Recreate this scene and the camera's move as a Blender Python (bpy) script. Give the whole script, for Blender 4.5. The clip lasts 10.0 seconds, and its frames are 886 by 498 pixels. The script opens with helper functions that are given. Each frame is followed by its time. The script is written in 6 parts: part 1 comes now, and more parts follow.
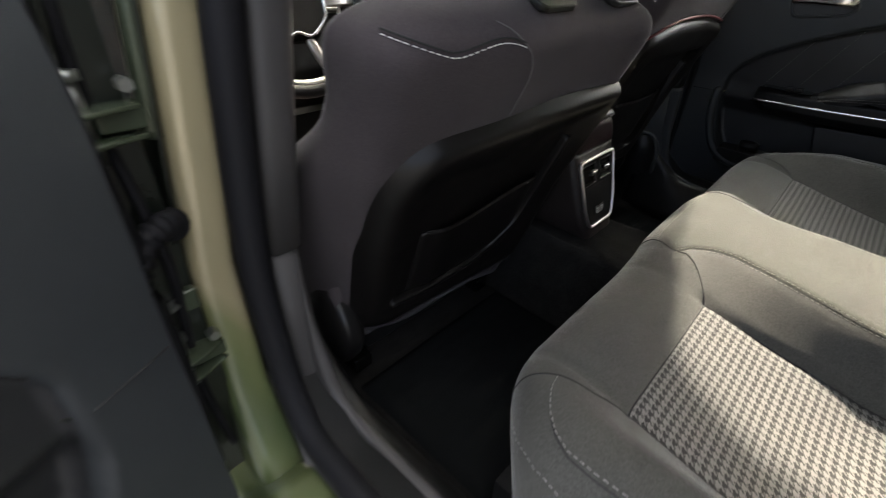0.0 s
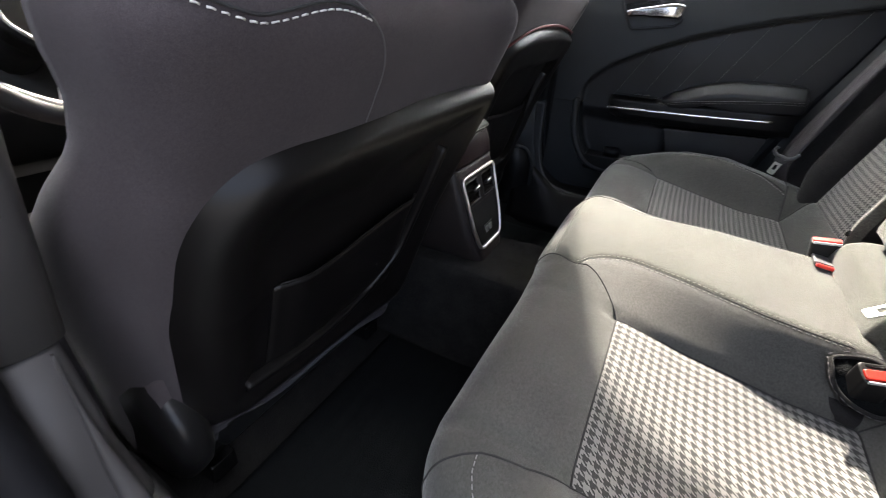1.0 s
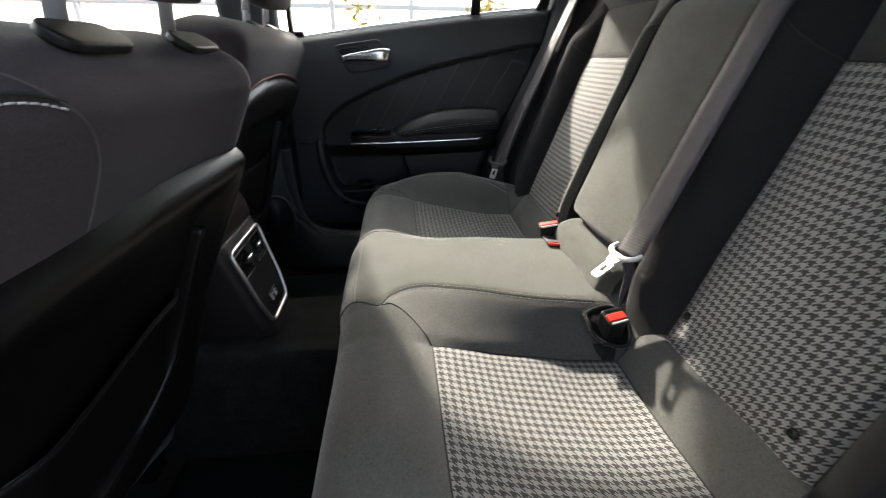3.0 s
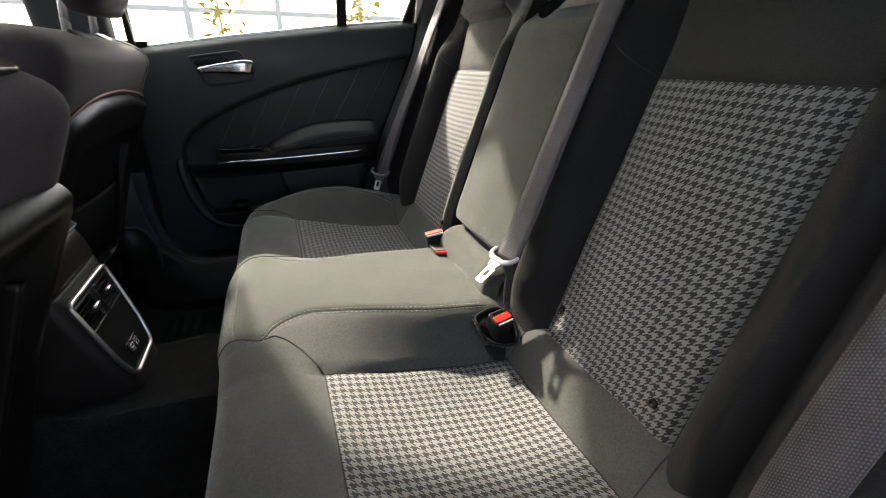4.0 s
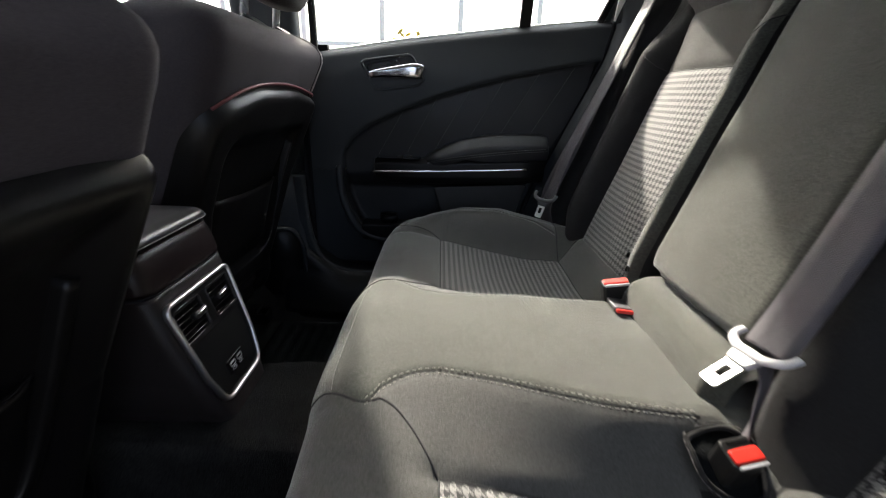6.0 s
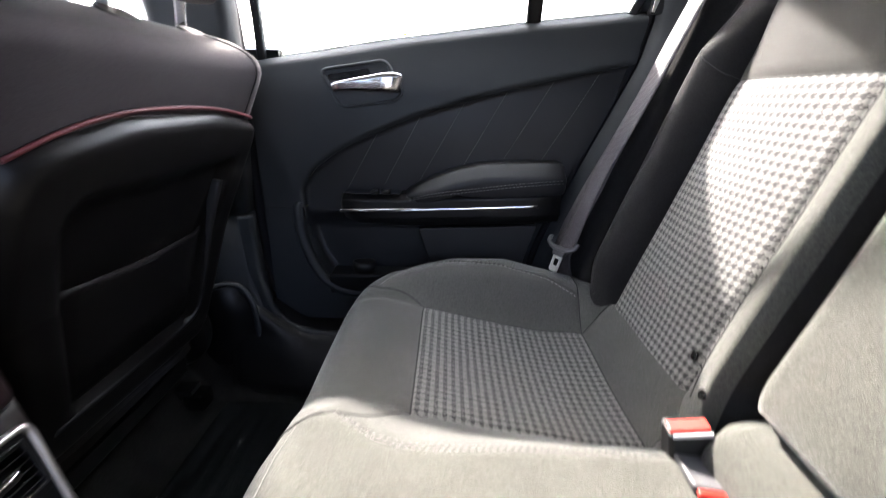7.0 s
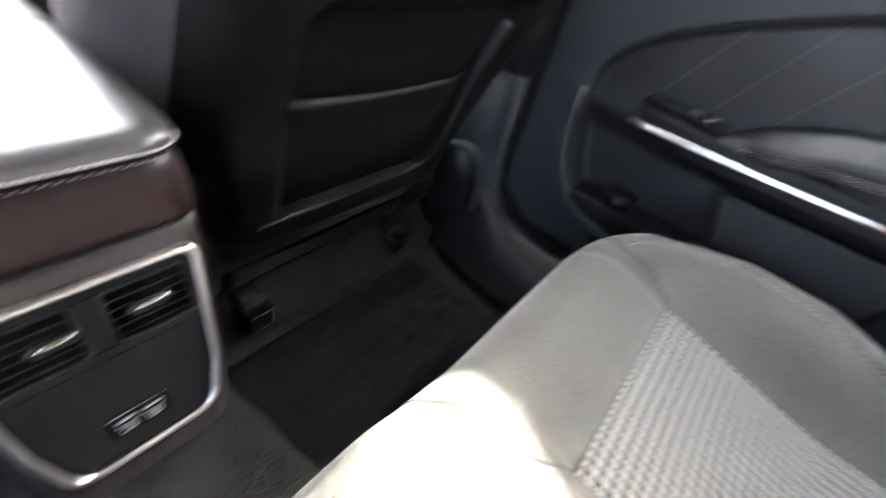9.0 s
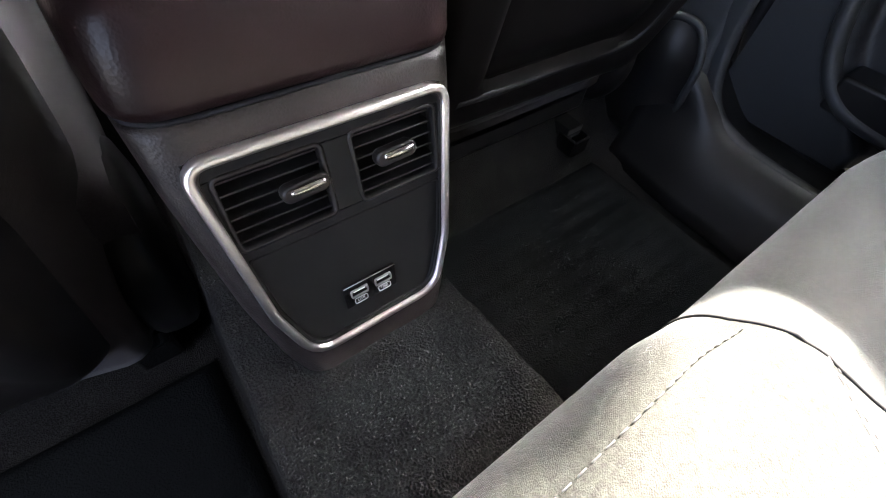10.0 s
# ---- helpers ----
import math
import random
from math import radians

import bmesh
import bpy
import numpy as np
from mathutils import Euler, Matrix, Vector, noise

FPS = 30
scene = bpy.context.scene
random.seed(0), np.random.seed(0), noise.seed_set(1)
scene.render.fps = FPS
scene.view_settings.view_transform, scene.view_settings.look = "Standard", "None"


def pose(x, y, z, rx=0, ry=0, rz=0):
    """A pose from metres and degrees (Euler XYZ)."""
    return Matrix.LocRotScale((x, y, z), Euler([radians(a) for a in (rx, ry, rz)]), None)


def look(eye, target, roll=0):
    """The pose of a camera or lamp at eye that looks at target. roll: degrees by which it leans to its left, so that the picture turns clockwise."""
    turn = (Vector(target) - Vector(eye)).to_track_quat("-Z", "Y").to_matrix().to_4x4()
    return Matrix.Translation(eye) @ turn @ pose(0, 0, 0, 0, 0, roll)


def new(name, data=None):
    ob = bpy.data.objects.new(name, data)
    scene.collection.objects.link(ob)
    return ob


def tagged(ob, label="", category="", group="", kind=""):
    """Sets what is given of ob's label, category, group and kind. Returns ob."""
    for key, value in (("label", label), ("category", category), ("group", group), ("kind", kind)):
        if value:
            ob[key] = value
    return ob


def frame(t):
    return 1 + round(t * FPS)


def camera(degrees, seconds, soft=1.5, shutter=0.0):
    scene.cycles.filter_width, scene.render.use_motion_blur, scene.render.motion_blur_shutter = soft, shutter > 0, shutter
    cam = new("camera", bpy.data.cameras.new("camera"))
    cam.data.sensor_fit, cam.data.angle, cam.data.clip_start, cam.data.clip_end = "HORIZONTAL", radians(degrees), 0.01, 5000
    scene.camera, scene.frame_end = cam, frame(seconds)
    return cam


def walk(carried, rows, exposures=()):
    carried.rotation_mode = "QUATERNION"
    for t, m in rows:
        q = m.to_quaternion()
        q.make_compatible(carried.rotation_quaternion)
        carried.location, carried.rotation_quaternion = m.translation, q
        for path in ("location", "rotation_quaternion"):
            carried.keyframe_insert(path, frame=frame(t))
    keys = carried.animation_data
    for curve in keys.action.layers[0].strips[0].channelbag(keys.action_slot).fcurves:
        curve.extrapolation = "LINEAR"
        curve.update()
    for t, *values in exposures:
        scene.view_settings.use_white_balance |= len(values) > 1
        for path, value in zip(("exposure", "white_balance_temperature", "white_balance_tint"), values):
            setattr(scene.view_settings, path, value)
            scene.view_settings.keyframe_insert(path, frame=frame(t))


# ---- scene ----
cam = camera(91.27, 10.0, soft=0.55, shutter=0.4)
# seconds, place in metres (x to the car's rear, y to its right side, z up), yaw, pitch, roll
PATH = [
    (0.0, -0.2928, -0.9049, 0.7780, 42.48, -33.97, 2.59),
    (0.5, -0.3243, -0.8058, 0.7318, 34.17, -31.49, 4.14),
    (1.0, -0.3511, -0.7857, 0.7129, 26.27, -29.40, 3.25),
    (1.5, -0.3725, -0.7816, 0.7137, 20.10, -26.94, 2.76),
    (2.0, -0.3822, -0.7732, 0.7155, 12.04, -25.36, 2.07),
    (2.5, -0.3889, -0.7666, 0.7273, 2.90, -24.38, 1.20),
    (3.0, -0.3888, -0.7578, 0.7316, -6.22, -24.17, 0.75),
    (3.2, -0.3809, -0.7582, 0.7364, -9.38, -24.06, 0.27),
    (4.5, -0.3663, -0.7451, 0.7464, -23.90, -22.85, 1.33),
    (5.0, -0.3685, -0.7369, 0.7484, -21.95, -22.17, 1.84),
    (5.5, -0.3541, -0.6698, 0.7088, -7.08, -21.16, 2.37),
    (5.7, -0.3515, -0.6160, 0.6799, -2.03, -20.61, 2.77),
    (6.8, -0.3326, -0.2926, 0.6682, 0.25, -18.40, 0.80),
    (7.0, -0.3008, -0.2285, 0.6990, 0.56, -19.27, 0.69),
    (7.5, -0.2837, -0.0660, 0.7430, -0.49, -19.62, 0.74),
    (8.0, -0.3068, 0.0145, 0.7673, -2.09, -19.98, 0.87),
    (8.5, -0.3213, 0.0120, 0.7760, 2.32, -22.14, 5.24),
    (9.0, -0.3957, -0.0337, 0.6779, 28.65, -39.28, 16.76),
    (9.3, -0.4486, -0.0535, 0.6262, 40.94, -47.34, 12.58),
    (9.5, -0.4772, -0.0685, 0.5987, 42.79, -50.64, 11.41),
    (10.0, -0.4857, -0.0799, 0.5703, 45.98, -52.01, 9.07),
]


def aim(x, y, z, yaw, pitch, roll):
    return pose(x, y, z) @ pose(0, 0, 0, 0, 0, yaw) @ pose(0, 0, 0, 90 + pitch) @ pose(0, 0, 0, 0, 0, roll)


# white balance and exposure follow the clip's own camera
EXPOSURES = [
    (0.0, 2.36, 7500, 9), (0.5, 2.82, 6900, 10), (1.0, 2.97, 7000, 12), (1.6, 3.77, 6700, 13), (2.1, 3.82, 6700, 13), (2.6, 2.77, 6800, 11), (3.2, 2.24, 7000, 9), (4.5, 2.10, 7200, 9),
    (5.7, 2.0, 6900, 9), (6.8, 3.05, 6700, 14), (7.5, 3.67, 6400, 16), (8.2, 4.14, 6400, 15), (8.6, 4.37, 6500, 14), (9.0, 4.68, 6900, 14), (9.5, 3.92, 7200, 14), (10.0, 4.33, 6800, 14)]
walk(cam, [(row[0], aim(*row[1:])) for row in PATH], EXPOSURES)

# ---- light ----
SUN_WAY = Vector((0.31, -1.0, -0.77)).normalized()
world = bpy.data.worlds.new("daylight")
scene.world = world
world.use_nodes = True
sky = world.node_tree.nodes.new("ShaderNodeTexSky")
sky.sky_type, sky.sun_disc = "NISHITA", False
sky.dust_density, sky.air_density, sky.ozone_density = 4.0, 0.45, 0.4
sky.sun_elevation = math.asin(-SUN_WAY.z)
sky.sun_rotation = math.atan2(-SUN_WAY.x, -SUN_WAY.y)
background = world.node_tree.nodes["Background"]
background.inputs["Strength"].default_value = 0.13
# thin bright cloud over the whole sky, brightest overhead and on the sun's side as cloud is
towards = world.node_tree.nodes.new("ShaderNodeTexCoord").outputs["Generated"]
way = world.node_tree.nodes.new("ShaderNodeSeparateXYZ")
world.node_tree.links.new(towards, way.inputs[0])
sunward = world.node_tree.nodes.new("ShaderNodeVectorMath")
sunward.operation = "DOT_PRODUCT"
sunward.inputs[1].default_value = -SUN_WAY
world.node_tree.links.new(towards, sunward.inputs[0])
glow = world.node_tree.nodes.new("ShaderNodeMapRange")
glow.interpolation_type = "SMOOTHSTEP"
glow.inputs["From Min"].default_value = -0.3
glow.inputs["To Min"].default_value, glow.inputs["To Max"].default_value = 0.40, 1.8
world.node_tree.links.new(sunward.outputs["Value"], glow.inputs["Value"])
cloud = world.node_tree.nodes.new("ShaderNodeMapRange")
cloud.inputs["To Min"].default_value, cloud.inputs["To Max"].default_value = 0.4, 2.3
world.node_tree.links.new(way.outputs[2], cloud.inputs["Value"])
haze = world.node_tree.nodes.new("ShaderNodeMix")
haze.data_type, haze.blend_type = "RGBA", "ADD"
haze.inputs[7].default_value = (2.6, 2.75, 3.0, 1)
thick = world.node_tree.nodes.new("ShaderNodeMath")
thick.operation = "MULTIPLY"
world.node_tree.links.new(cloud.outputs[0], thick.inputs[0])
world.node_tree.links.new(glow.outputs[0], thick.inputs[1])
world.node_tree.links.new(thick.outputs[0], haze.inputs[0])
haze.clamp_factor = False
world.node_tree.links.new(sky.outputs[0], haze.inputs[6])
world.node_tree.links.new(haze.outputs[2], background.inputs["Color"])
sun = new("sun", bpy.data.lights.new("sun", "SUN"))
sun.data.energy, sun.data.angle, sun.data.color = 3.3, radians(2.2), (1.0, 0.96, 0.88)
sun.matrix_world = look((-6, 5, 8), Vector((-6, 5, 8)) + SUN_WAY)


# ---- mesh helpers ----
def clamp(v, a=0.0, b=1.0):
    return max(a, min(b, v))


def ease(a, b, v):
    t = clamp((v - a) / (b - a))
    return t * t * (3 - 2 * t)


def lerp(a, b, t):
    return a + (b - a) * t


def table(pairs, v):
    """Smooth interpolation in a short table of pairs."""
    if v <= pairs[0][0]:
        return pairs[0][1]
    for (a, p), (b, q) in zip(pairs, pairs[1:]):
        if v <= b:
            return lerp(p, q, (v - a) / (b - a))
    return pairs[-1][1]


def to_mesh(name, verts, faces, smooth=True, uvs=None):
    me = bpy.data.meshes.new(name)
    me.from_pydata([tuple(v) for v in verts], [], faces)
    if uvs is not None:
        layer = me.uv_layers.new(name="metres")
        for loop in me.loops:
            layer.data[loop.index].uv = uvs[loop.vertex_index]
    bm = bmesh.new()
    bm.from_mesh(me)
    bmesh.ops.remove_doubles(bm, verts=bm.verts, dist=1e-5)
    bmesh.ops.recalc_face_normals(bm, faces=bm.faces)
    bm.to_mesh(me)
    bm.free()
    me.polygons.foreach_set("use_smooth", [smooth] * len(me.polygons))
    return me


def part(name, data, material, parent=None, label="", bevel=0.0, smooth=True, solid=0.0, sharp=35):
    """Links (verts, faces) or (verts, faces, uvs), or a ready mesh, as one object under a thing or a part."""
    me = data if isinstance(data, bpy.types.Mesh) else to_mesh(name, data[0], data[1], smooth, data[2] if len(data) > 2 else None)
    me.materials.clear()
    me.materials.append(material)
    ob = new(name, me)
    if parent is not None:
        ob.parent = parent
        ob.matrix_parent_inverse = parent.matrix_world.inverted()
    if solid:
        m = ob.modifiers.new("thickness", "SOLIDIFY")
        m.thickness, m.offset = abs(solid), -1 if solid > 0 else 1
    if bevel:
        m = ob.modifiers.new("edge", "BEVEL")
        m.width, m.segments, m.limit_method, m.angle_limit = bevel, 3, "ANGLE", radians(sharp)
        m.harden_normals = True
    if label:
        ob["label"] = label
    return ob


def thing(name, place, label, category, group="", kind=""):
    ob = new(name)
    ob.empty_display_size = 0.02
    ob.location = place
    bpy.context.view_layer.update()
    return tagged(ob, label, category, group, kind)


def join(*parts_):
    verts, faces = [], []
    for v, f in parts_:
        n = len(verts)
        verts += list(v)
        faces += [tuple(i + n for i in face) for face in f]
    return verts, faces


def box(x0, y0, z0, x1, y1, z1):
    v = [(x, y, z) for x in (x0, x1) for y in (y0, y1) for z in (z0, z1)]
    return v, [(0, 1, 3, 2), (4, 6, 7, 5), (0, 4, 5, 1), (2, 3, 7, 6), (0, 2, 6, 4), (1, 5, 7, 3)]


def moved(data, m):
    return [m @ Vector(v) for v in data[0]], data[1]


def smooth_path(points, steps=8, closed=False):
    """Catmull-Rom through the points."""
    p = [Vector(q) for q in points]
    n = len(p)
    out = []
    for i in range(n if closed else n - 1):
        a, b, c, d = (p[(i + k) % n] if closed else p[min(max(i + k, 0), n - 1)] for k in (-1, 0, 1, 2))
        for j in range(steps):
            t = j / steps
            out.append(0.5 * (2 * b + (c - a) * t + (2 * a - 5 * b + 4 * c - d) * t * t + (3 * b - 3 * c + d - a) * t ** 3))
    if not closed:
        out.append(p[-1])
    return out


def sweep(path, section, closed=False, hint=(0, 0, 1), scale=None):
    """A section (list of (side, up)) carried along a path; hint is roughly the up way."""
    path = [Vector(p) for p in path]
    n, m = len(path), len(section)
    verts, faces = [], []
    for i, p in enumerate(path):
        a = path[(i - 1) % n] if closed or i else p
        b = path[(i + 1) % n] if closed or i < n - 1 else p
        way = (b - a).normalized()
        h = hint(i / max(n - 1, 1)) if callable(hint) else Vector(hint)
        side = way.cross(h)
        if side.length < 1e-6:
            side = way.cross(Vector((1, 0, 0)))
        side.normalize()
        up = side.cross(way)
        k = scale(i / max(n - 1, 1)) if scale else 1.0
        verts += [p + side * (u * k) + up * (v * k) for u, v in section]
    for i in range(n if closed else n - 1):
        for j in range(m):
            a, b = i * m + j, i * m + (j + 1) % m
            c, d = ((i + 1) % n) * m + (j + 1) % m, ((i + 1) % n) * m + j
            faces.append((a, b, c, d))
    if not closed:
        faces.append(tuple(range(m)))
        faces.append(tuple((n - 1) * m + j for j in reversed(range(m))))
    return verts, faces


def circle(r, n=10, squash=1.0):
    return [(r * math.cos(2 * math.pi * k / n), squash * r * math.sin(2 * math.pi * k / n)) for k in range(n)]


def tube(path, r, n=10, closed=False, hint=(0, 0, 1), scale=None):
    return sweep(path, circle(r, n), closed, hint, scale)


def round_rect(w, h, r, n=5):
    out = []
    for cx, cy, a in ((w / 2 - r, h / 2 - r, 0), (-w / 2 + r, h / 2 - r, 90), (-w / 2 + r, -h / 2 + r, 180), (w / 2 - r, -h / 2 + r, 270)):
        out += [(cx + r * math.cos(radians(a + 90 * k / n)), cy + r * math.sin(radians(a + 90 * k / n))) for k in range(n + 1)]
    return out


def prism(outline, depth, m=None):
    """An outline in its own plane (x, y), raised by depth along z, placed by m."""
    n = len(outline)
    v = [Vector((x, y, 0)) for x, y in outline] + [Vector((x, y, depth)) for x, y in outline]
    f = [tuple(reversed(range(n))), tuple(range(n, 2 * n))] + [(i, (i + 1) % n, n + (i + 1) % n, n + i) for i in range(n)]
    return ([m @ q for q in v] if m else v), f


def rounded_polygon(corners, radius, n=5):
    """Corners in 2D with their own or one common radius."""
    out = []
    k = len(corners)
    for i, c in enumerate(corners):
        r = radius[i] if isinstance(radius, (list, tuple)) else radius
        p, a, b = Vector(c), Vector(corners[i - 1]), Vector(corners[(i + 1) % k])
        u, w = (a - p).normalized(), (b - p).normalized()
        half = u.angle(w) / 2
        d = min(r / math.tan(half), (a - p).length * 0.49, (b - p).length * 0.49)
        s, e = p + u * d, p + w * d
        for j in range(n + 1):
            t = j / n
            out.append(tuple((1 - t) ** 2 * s + 2 * t * (1 - t) * p + t * t * e))
    return out


def loft(rings, cap=True, closed=True):
    n, m = len(rings), len(rings[0])
    verts = [Vector(p) for r in rings for p in r]
    faces = []
    for i in range(n - 1):
        for j in range(m if closed else m - 1):
            faces.append((i * m + j, i * m + (j + 1) % m, (i + 1) * m + (j + 1) % m, (i + 1) * m + j))
    if cap:
        faces.append(tuple(reversed(range(m))))
        faces.append(tuple((n - 1) * m + j for j in range(m)))
    return verts, faces


def knots(values, step):
    out = [values[0]]
    for a, b in zip(values, values[1:]):
        k = max(1, round(abs(b - a) / step))
        out += [a + (b - a) * (i + 1) / k for i in range(k)]
    return out


def sheet(us, vs, place, keep, uv=None):
    """The triangles of a grid (u, v) -> place, for which keep(u, v) of their middle holds."""
    index, verts, uvs, faces = {}, [], [], []

    def vertex(u, v):
        key = (round(u, 6), round(v, 6))
        if key not in index:
            index[key] = len(verts)
            verts.append(place(u, v))
            uvs.append(uv(u, v) if uv else (u, v))
        return index[key]

    for a, b in zip(us, us[1:]):
        for c, d in zip(vs, vs[1:]):
            for tri in (((a, c), (b, c), (a, d)), ((b, c), (b, d), (a, d))):
                if keep(sum(p[0] for p in tri) / 3, sum(p[1] for p in tri) / 3):
                    faces.append(tuple(vertex(*p) for p in tri))
    return verts, faces, uvs


def cut_sheet(us, vs, place, field):
    """The part of a grid (u, v) -> place where field(u, v) is positive, cut cleanly along its zero line."""
    index, verts, faces = {}, [], []

    def vertex(p):
        key = (round(p[0], 5), round(p[1], 5))
        if key not in index:
            index[key] = len(verts)
            verts.append(place(*p))
        return index[key]

    def crossing(p, q):
        lo, hi = (p, q) if field(*p) > 0 else (q, p)
        for _ in range(9):
            mid = ((lo[0] + hi[0]) / 2, (lo[1] + hi[1]) / 2)
            lo, hi = (mid, hi) if field(*mid) > 0 else (lo, mid)
        return lo

    values = {(u, v): field(u, v) > 0 for u in us for v in vs}
    for a, b in zip(us, us[1:]):
        for c, d in zip(vs, vs[1:]):
            corners = [(a, c), (b, c), (b, d), (a, d)]
            inside = [values[p] for p in corners]
            if not any(inside):
                continue
            loop = []
            for k in range(4):
                p, q = corners[k], corners[(k + 1) % 4]
                if inside[k]:
                    loop.append(p)
                if inside[k] != inside[(k + 1) % 4]:
                    loop.append(crossing(p, q))
            face = []
            for p in loop:
                i = vertex(p)
                if i not in face:
                    face.append(i)
            if len(face) > 2:
                faces.append(tuple(face))
    return verts, faces


def stitches(path, length=0.006, gap=0.003, r=0.0008, lift=None):
    """A row of short threads along a path, joined into one mesh."""
    p = [Vector(q) for q in path]
    out, dense = [], []
    for a, b in zip(p, p[1:]):
        k = max(1, int((b - a).length / 0.0015))
        dense += [a.lerp(b, i / k) for i in range(k)]
    dense.append(p[-1])
    current, on, run = [dense[0]], True, 0.0
    for a, b in zip(dense, dense[1:]):
        run += (b - a).length
        if on:
            current.append(b)
            if run >= length:
                if len(current) > 1:
                    out.append(tube([current[0], (current[0] + current[-1]) / 2 + (lift or Vector((0, 0, r * 0.6))), current[-1]], r, 5))
                on, run = False, 0.0
        elif run >= gap:
            on, run, current = True, 0.0, [b]
    return join(*out)


# ---- materials ----
def material(name):
    m = bpy.data.materials.new(name)
    m.use_nodes = True
    return m, m.node_tree, m.node_tree.nodes["Principled BSDF"]


def node(tree, kind, **values):
    n = tree.nodes.new(kind)
    for key, value in values.items():
        n.inputs[key].default_value = value
    return n


def math_node(tree, operation, a, b=None):
    n = tree.nodes.new("ShaderNodeMath")
    n.operation = operation
    for slot, value in ((0, a), (1, b)):
        if value is None:
            continue
        if isinstance(value, (int, float)):
            n.inputs[slot].default_value = value
        else:
            tree.links.new(value, n.inputs[slot])
    return n.outputs[0]


def surface(name, colour, rough=0.6, metal=0.0, vary=0.15, grain=400.0, bump=0.15, dist=0.0006, patch=9.0, sheen=0.0, coat=0.0, spec=0.5, voronoi=False, tint=None, fleck=None):
    """Colour with variation at two scales, fine relief and uneven gloss, at real size."""
    m, tree, shader = material(name)
    link = tree.links.new
    coords = tree.nodes.new("ShaderNodeTexCoord").outputs["Object"]
    fine = node(tree, "ShaderNodeTexVoronoi" if voronoi else "ShaderNodeTexNoise", Scale=grain)
    large = node(tree, "ShaderNodeTexNoise", Scale=patch, Detail=4.0)
    link(coords, fine.inputs["Vector"])
    link(coords, large.inputs["Vector"])
    fine_value = fine.outputs["Distance" if voronoi else "Fac"]
    if fleck:
        speck = node(tree, "ShaderNodeMapRange")
        speck.inputs["From Min"].default_value, speck.inputs["From Max"].default_value = fleck
        link(fine_value, speck.inputs["Value"])
        fine_value = speck.outputs[0]
    both = math_node(tree, "ADD", math_node(tree, "MULTIPLY", fine_value, 0.5), math_node(tree, "MULTIPLY", large.outputs["Fac"], 0.5))
    mix = node(tree, "ShaderNodeMix")
    mix.data_type = "RGBA"
    other = tint or colour
    mix.inputs[6].default_value = (*[c * (1 - vary) for c in colour], 1)
    mix.inputs[7].default_value = (*[min(1, c * (1 + vary)) for c in other], 1)
    link(both, mix.inputs[0])
    link(mix.outputs[2], shader.inputs["Base Color"])
    gloss = node(tree, "ShaderNodeMapRange")
    gloss.inputs["To Min"].default_value, gloss.inputs["To Max"].default_value = max(0.02, rough - 0.08), min(1, rough + 0.08)
    link(large.outputs["Fac"], gloss.inputs["Value"])
    link(gloss.outputs[0], shader.inputs["Roughness"])
    shader.inputs["Metallic"].default_value = metal
    shader.inputs["Specular IOR Level"].default_value = spec
    if sheen:
        shader.inputs["Sheen Weight"].default_value, shader.inputs["Sheen Roughness"].default_value = sheen, 0.4
    if coat:
        shader.inputs["Coat Weight"].default_value, shader.inputs["Coat Roughness"].default_value = coat, 0.05
    if bump:
        b = node(tree, "ShaderNodeBump", Strength=bump, Distance=dist)
        link(fine_value, b.inputs["Height"])
        link(b.outputs[0], shader.inputs["Normal"])
    return m


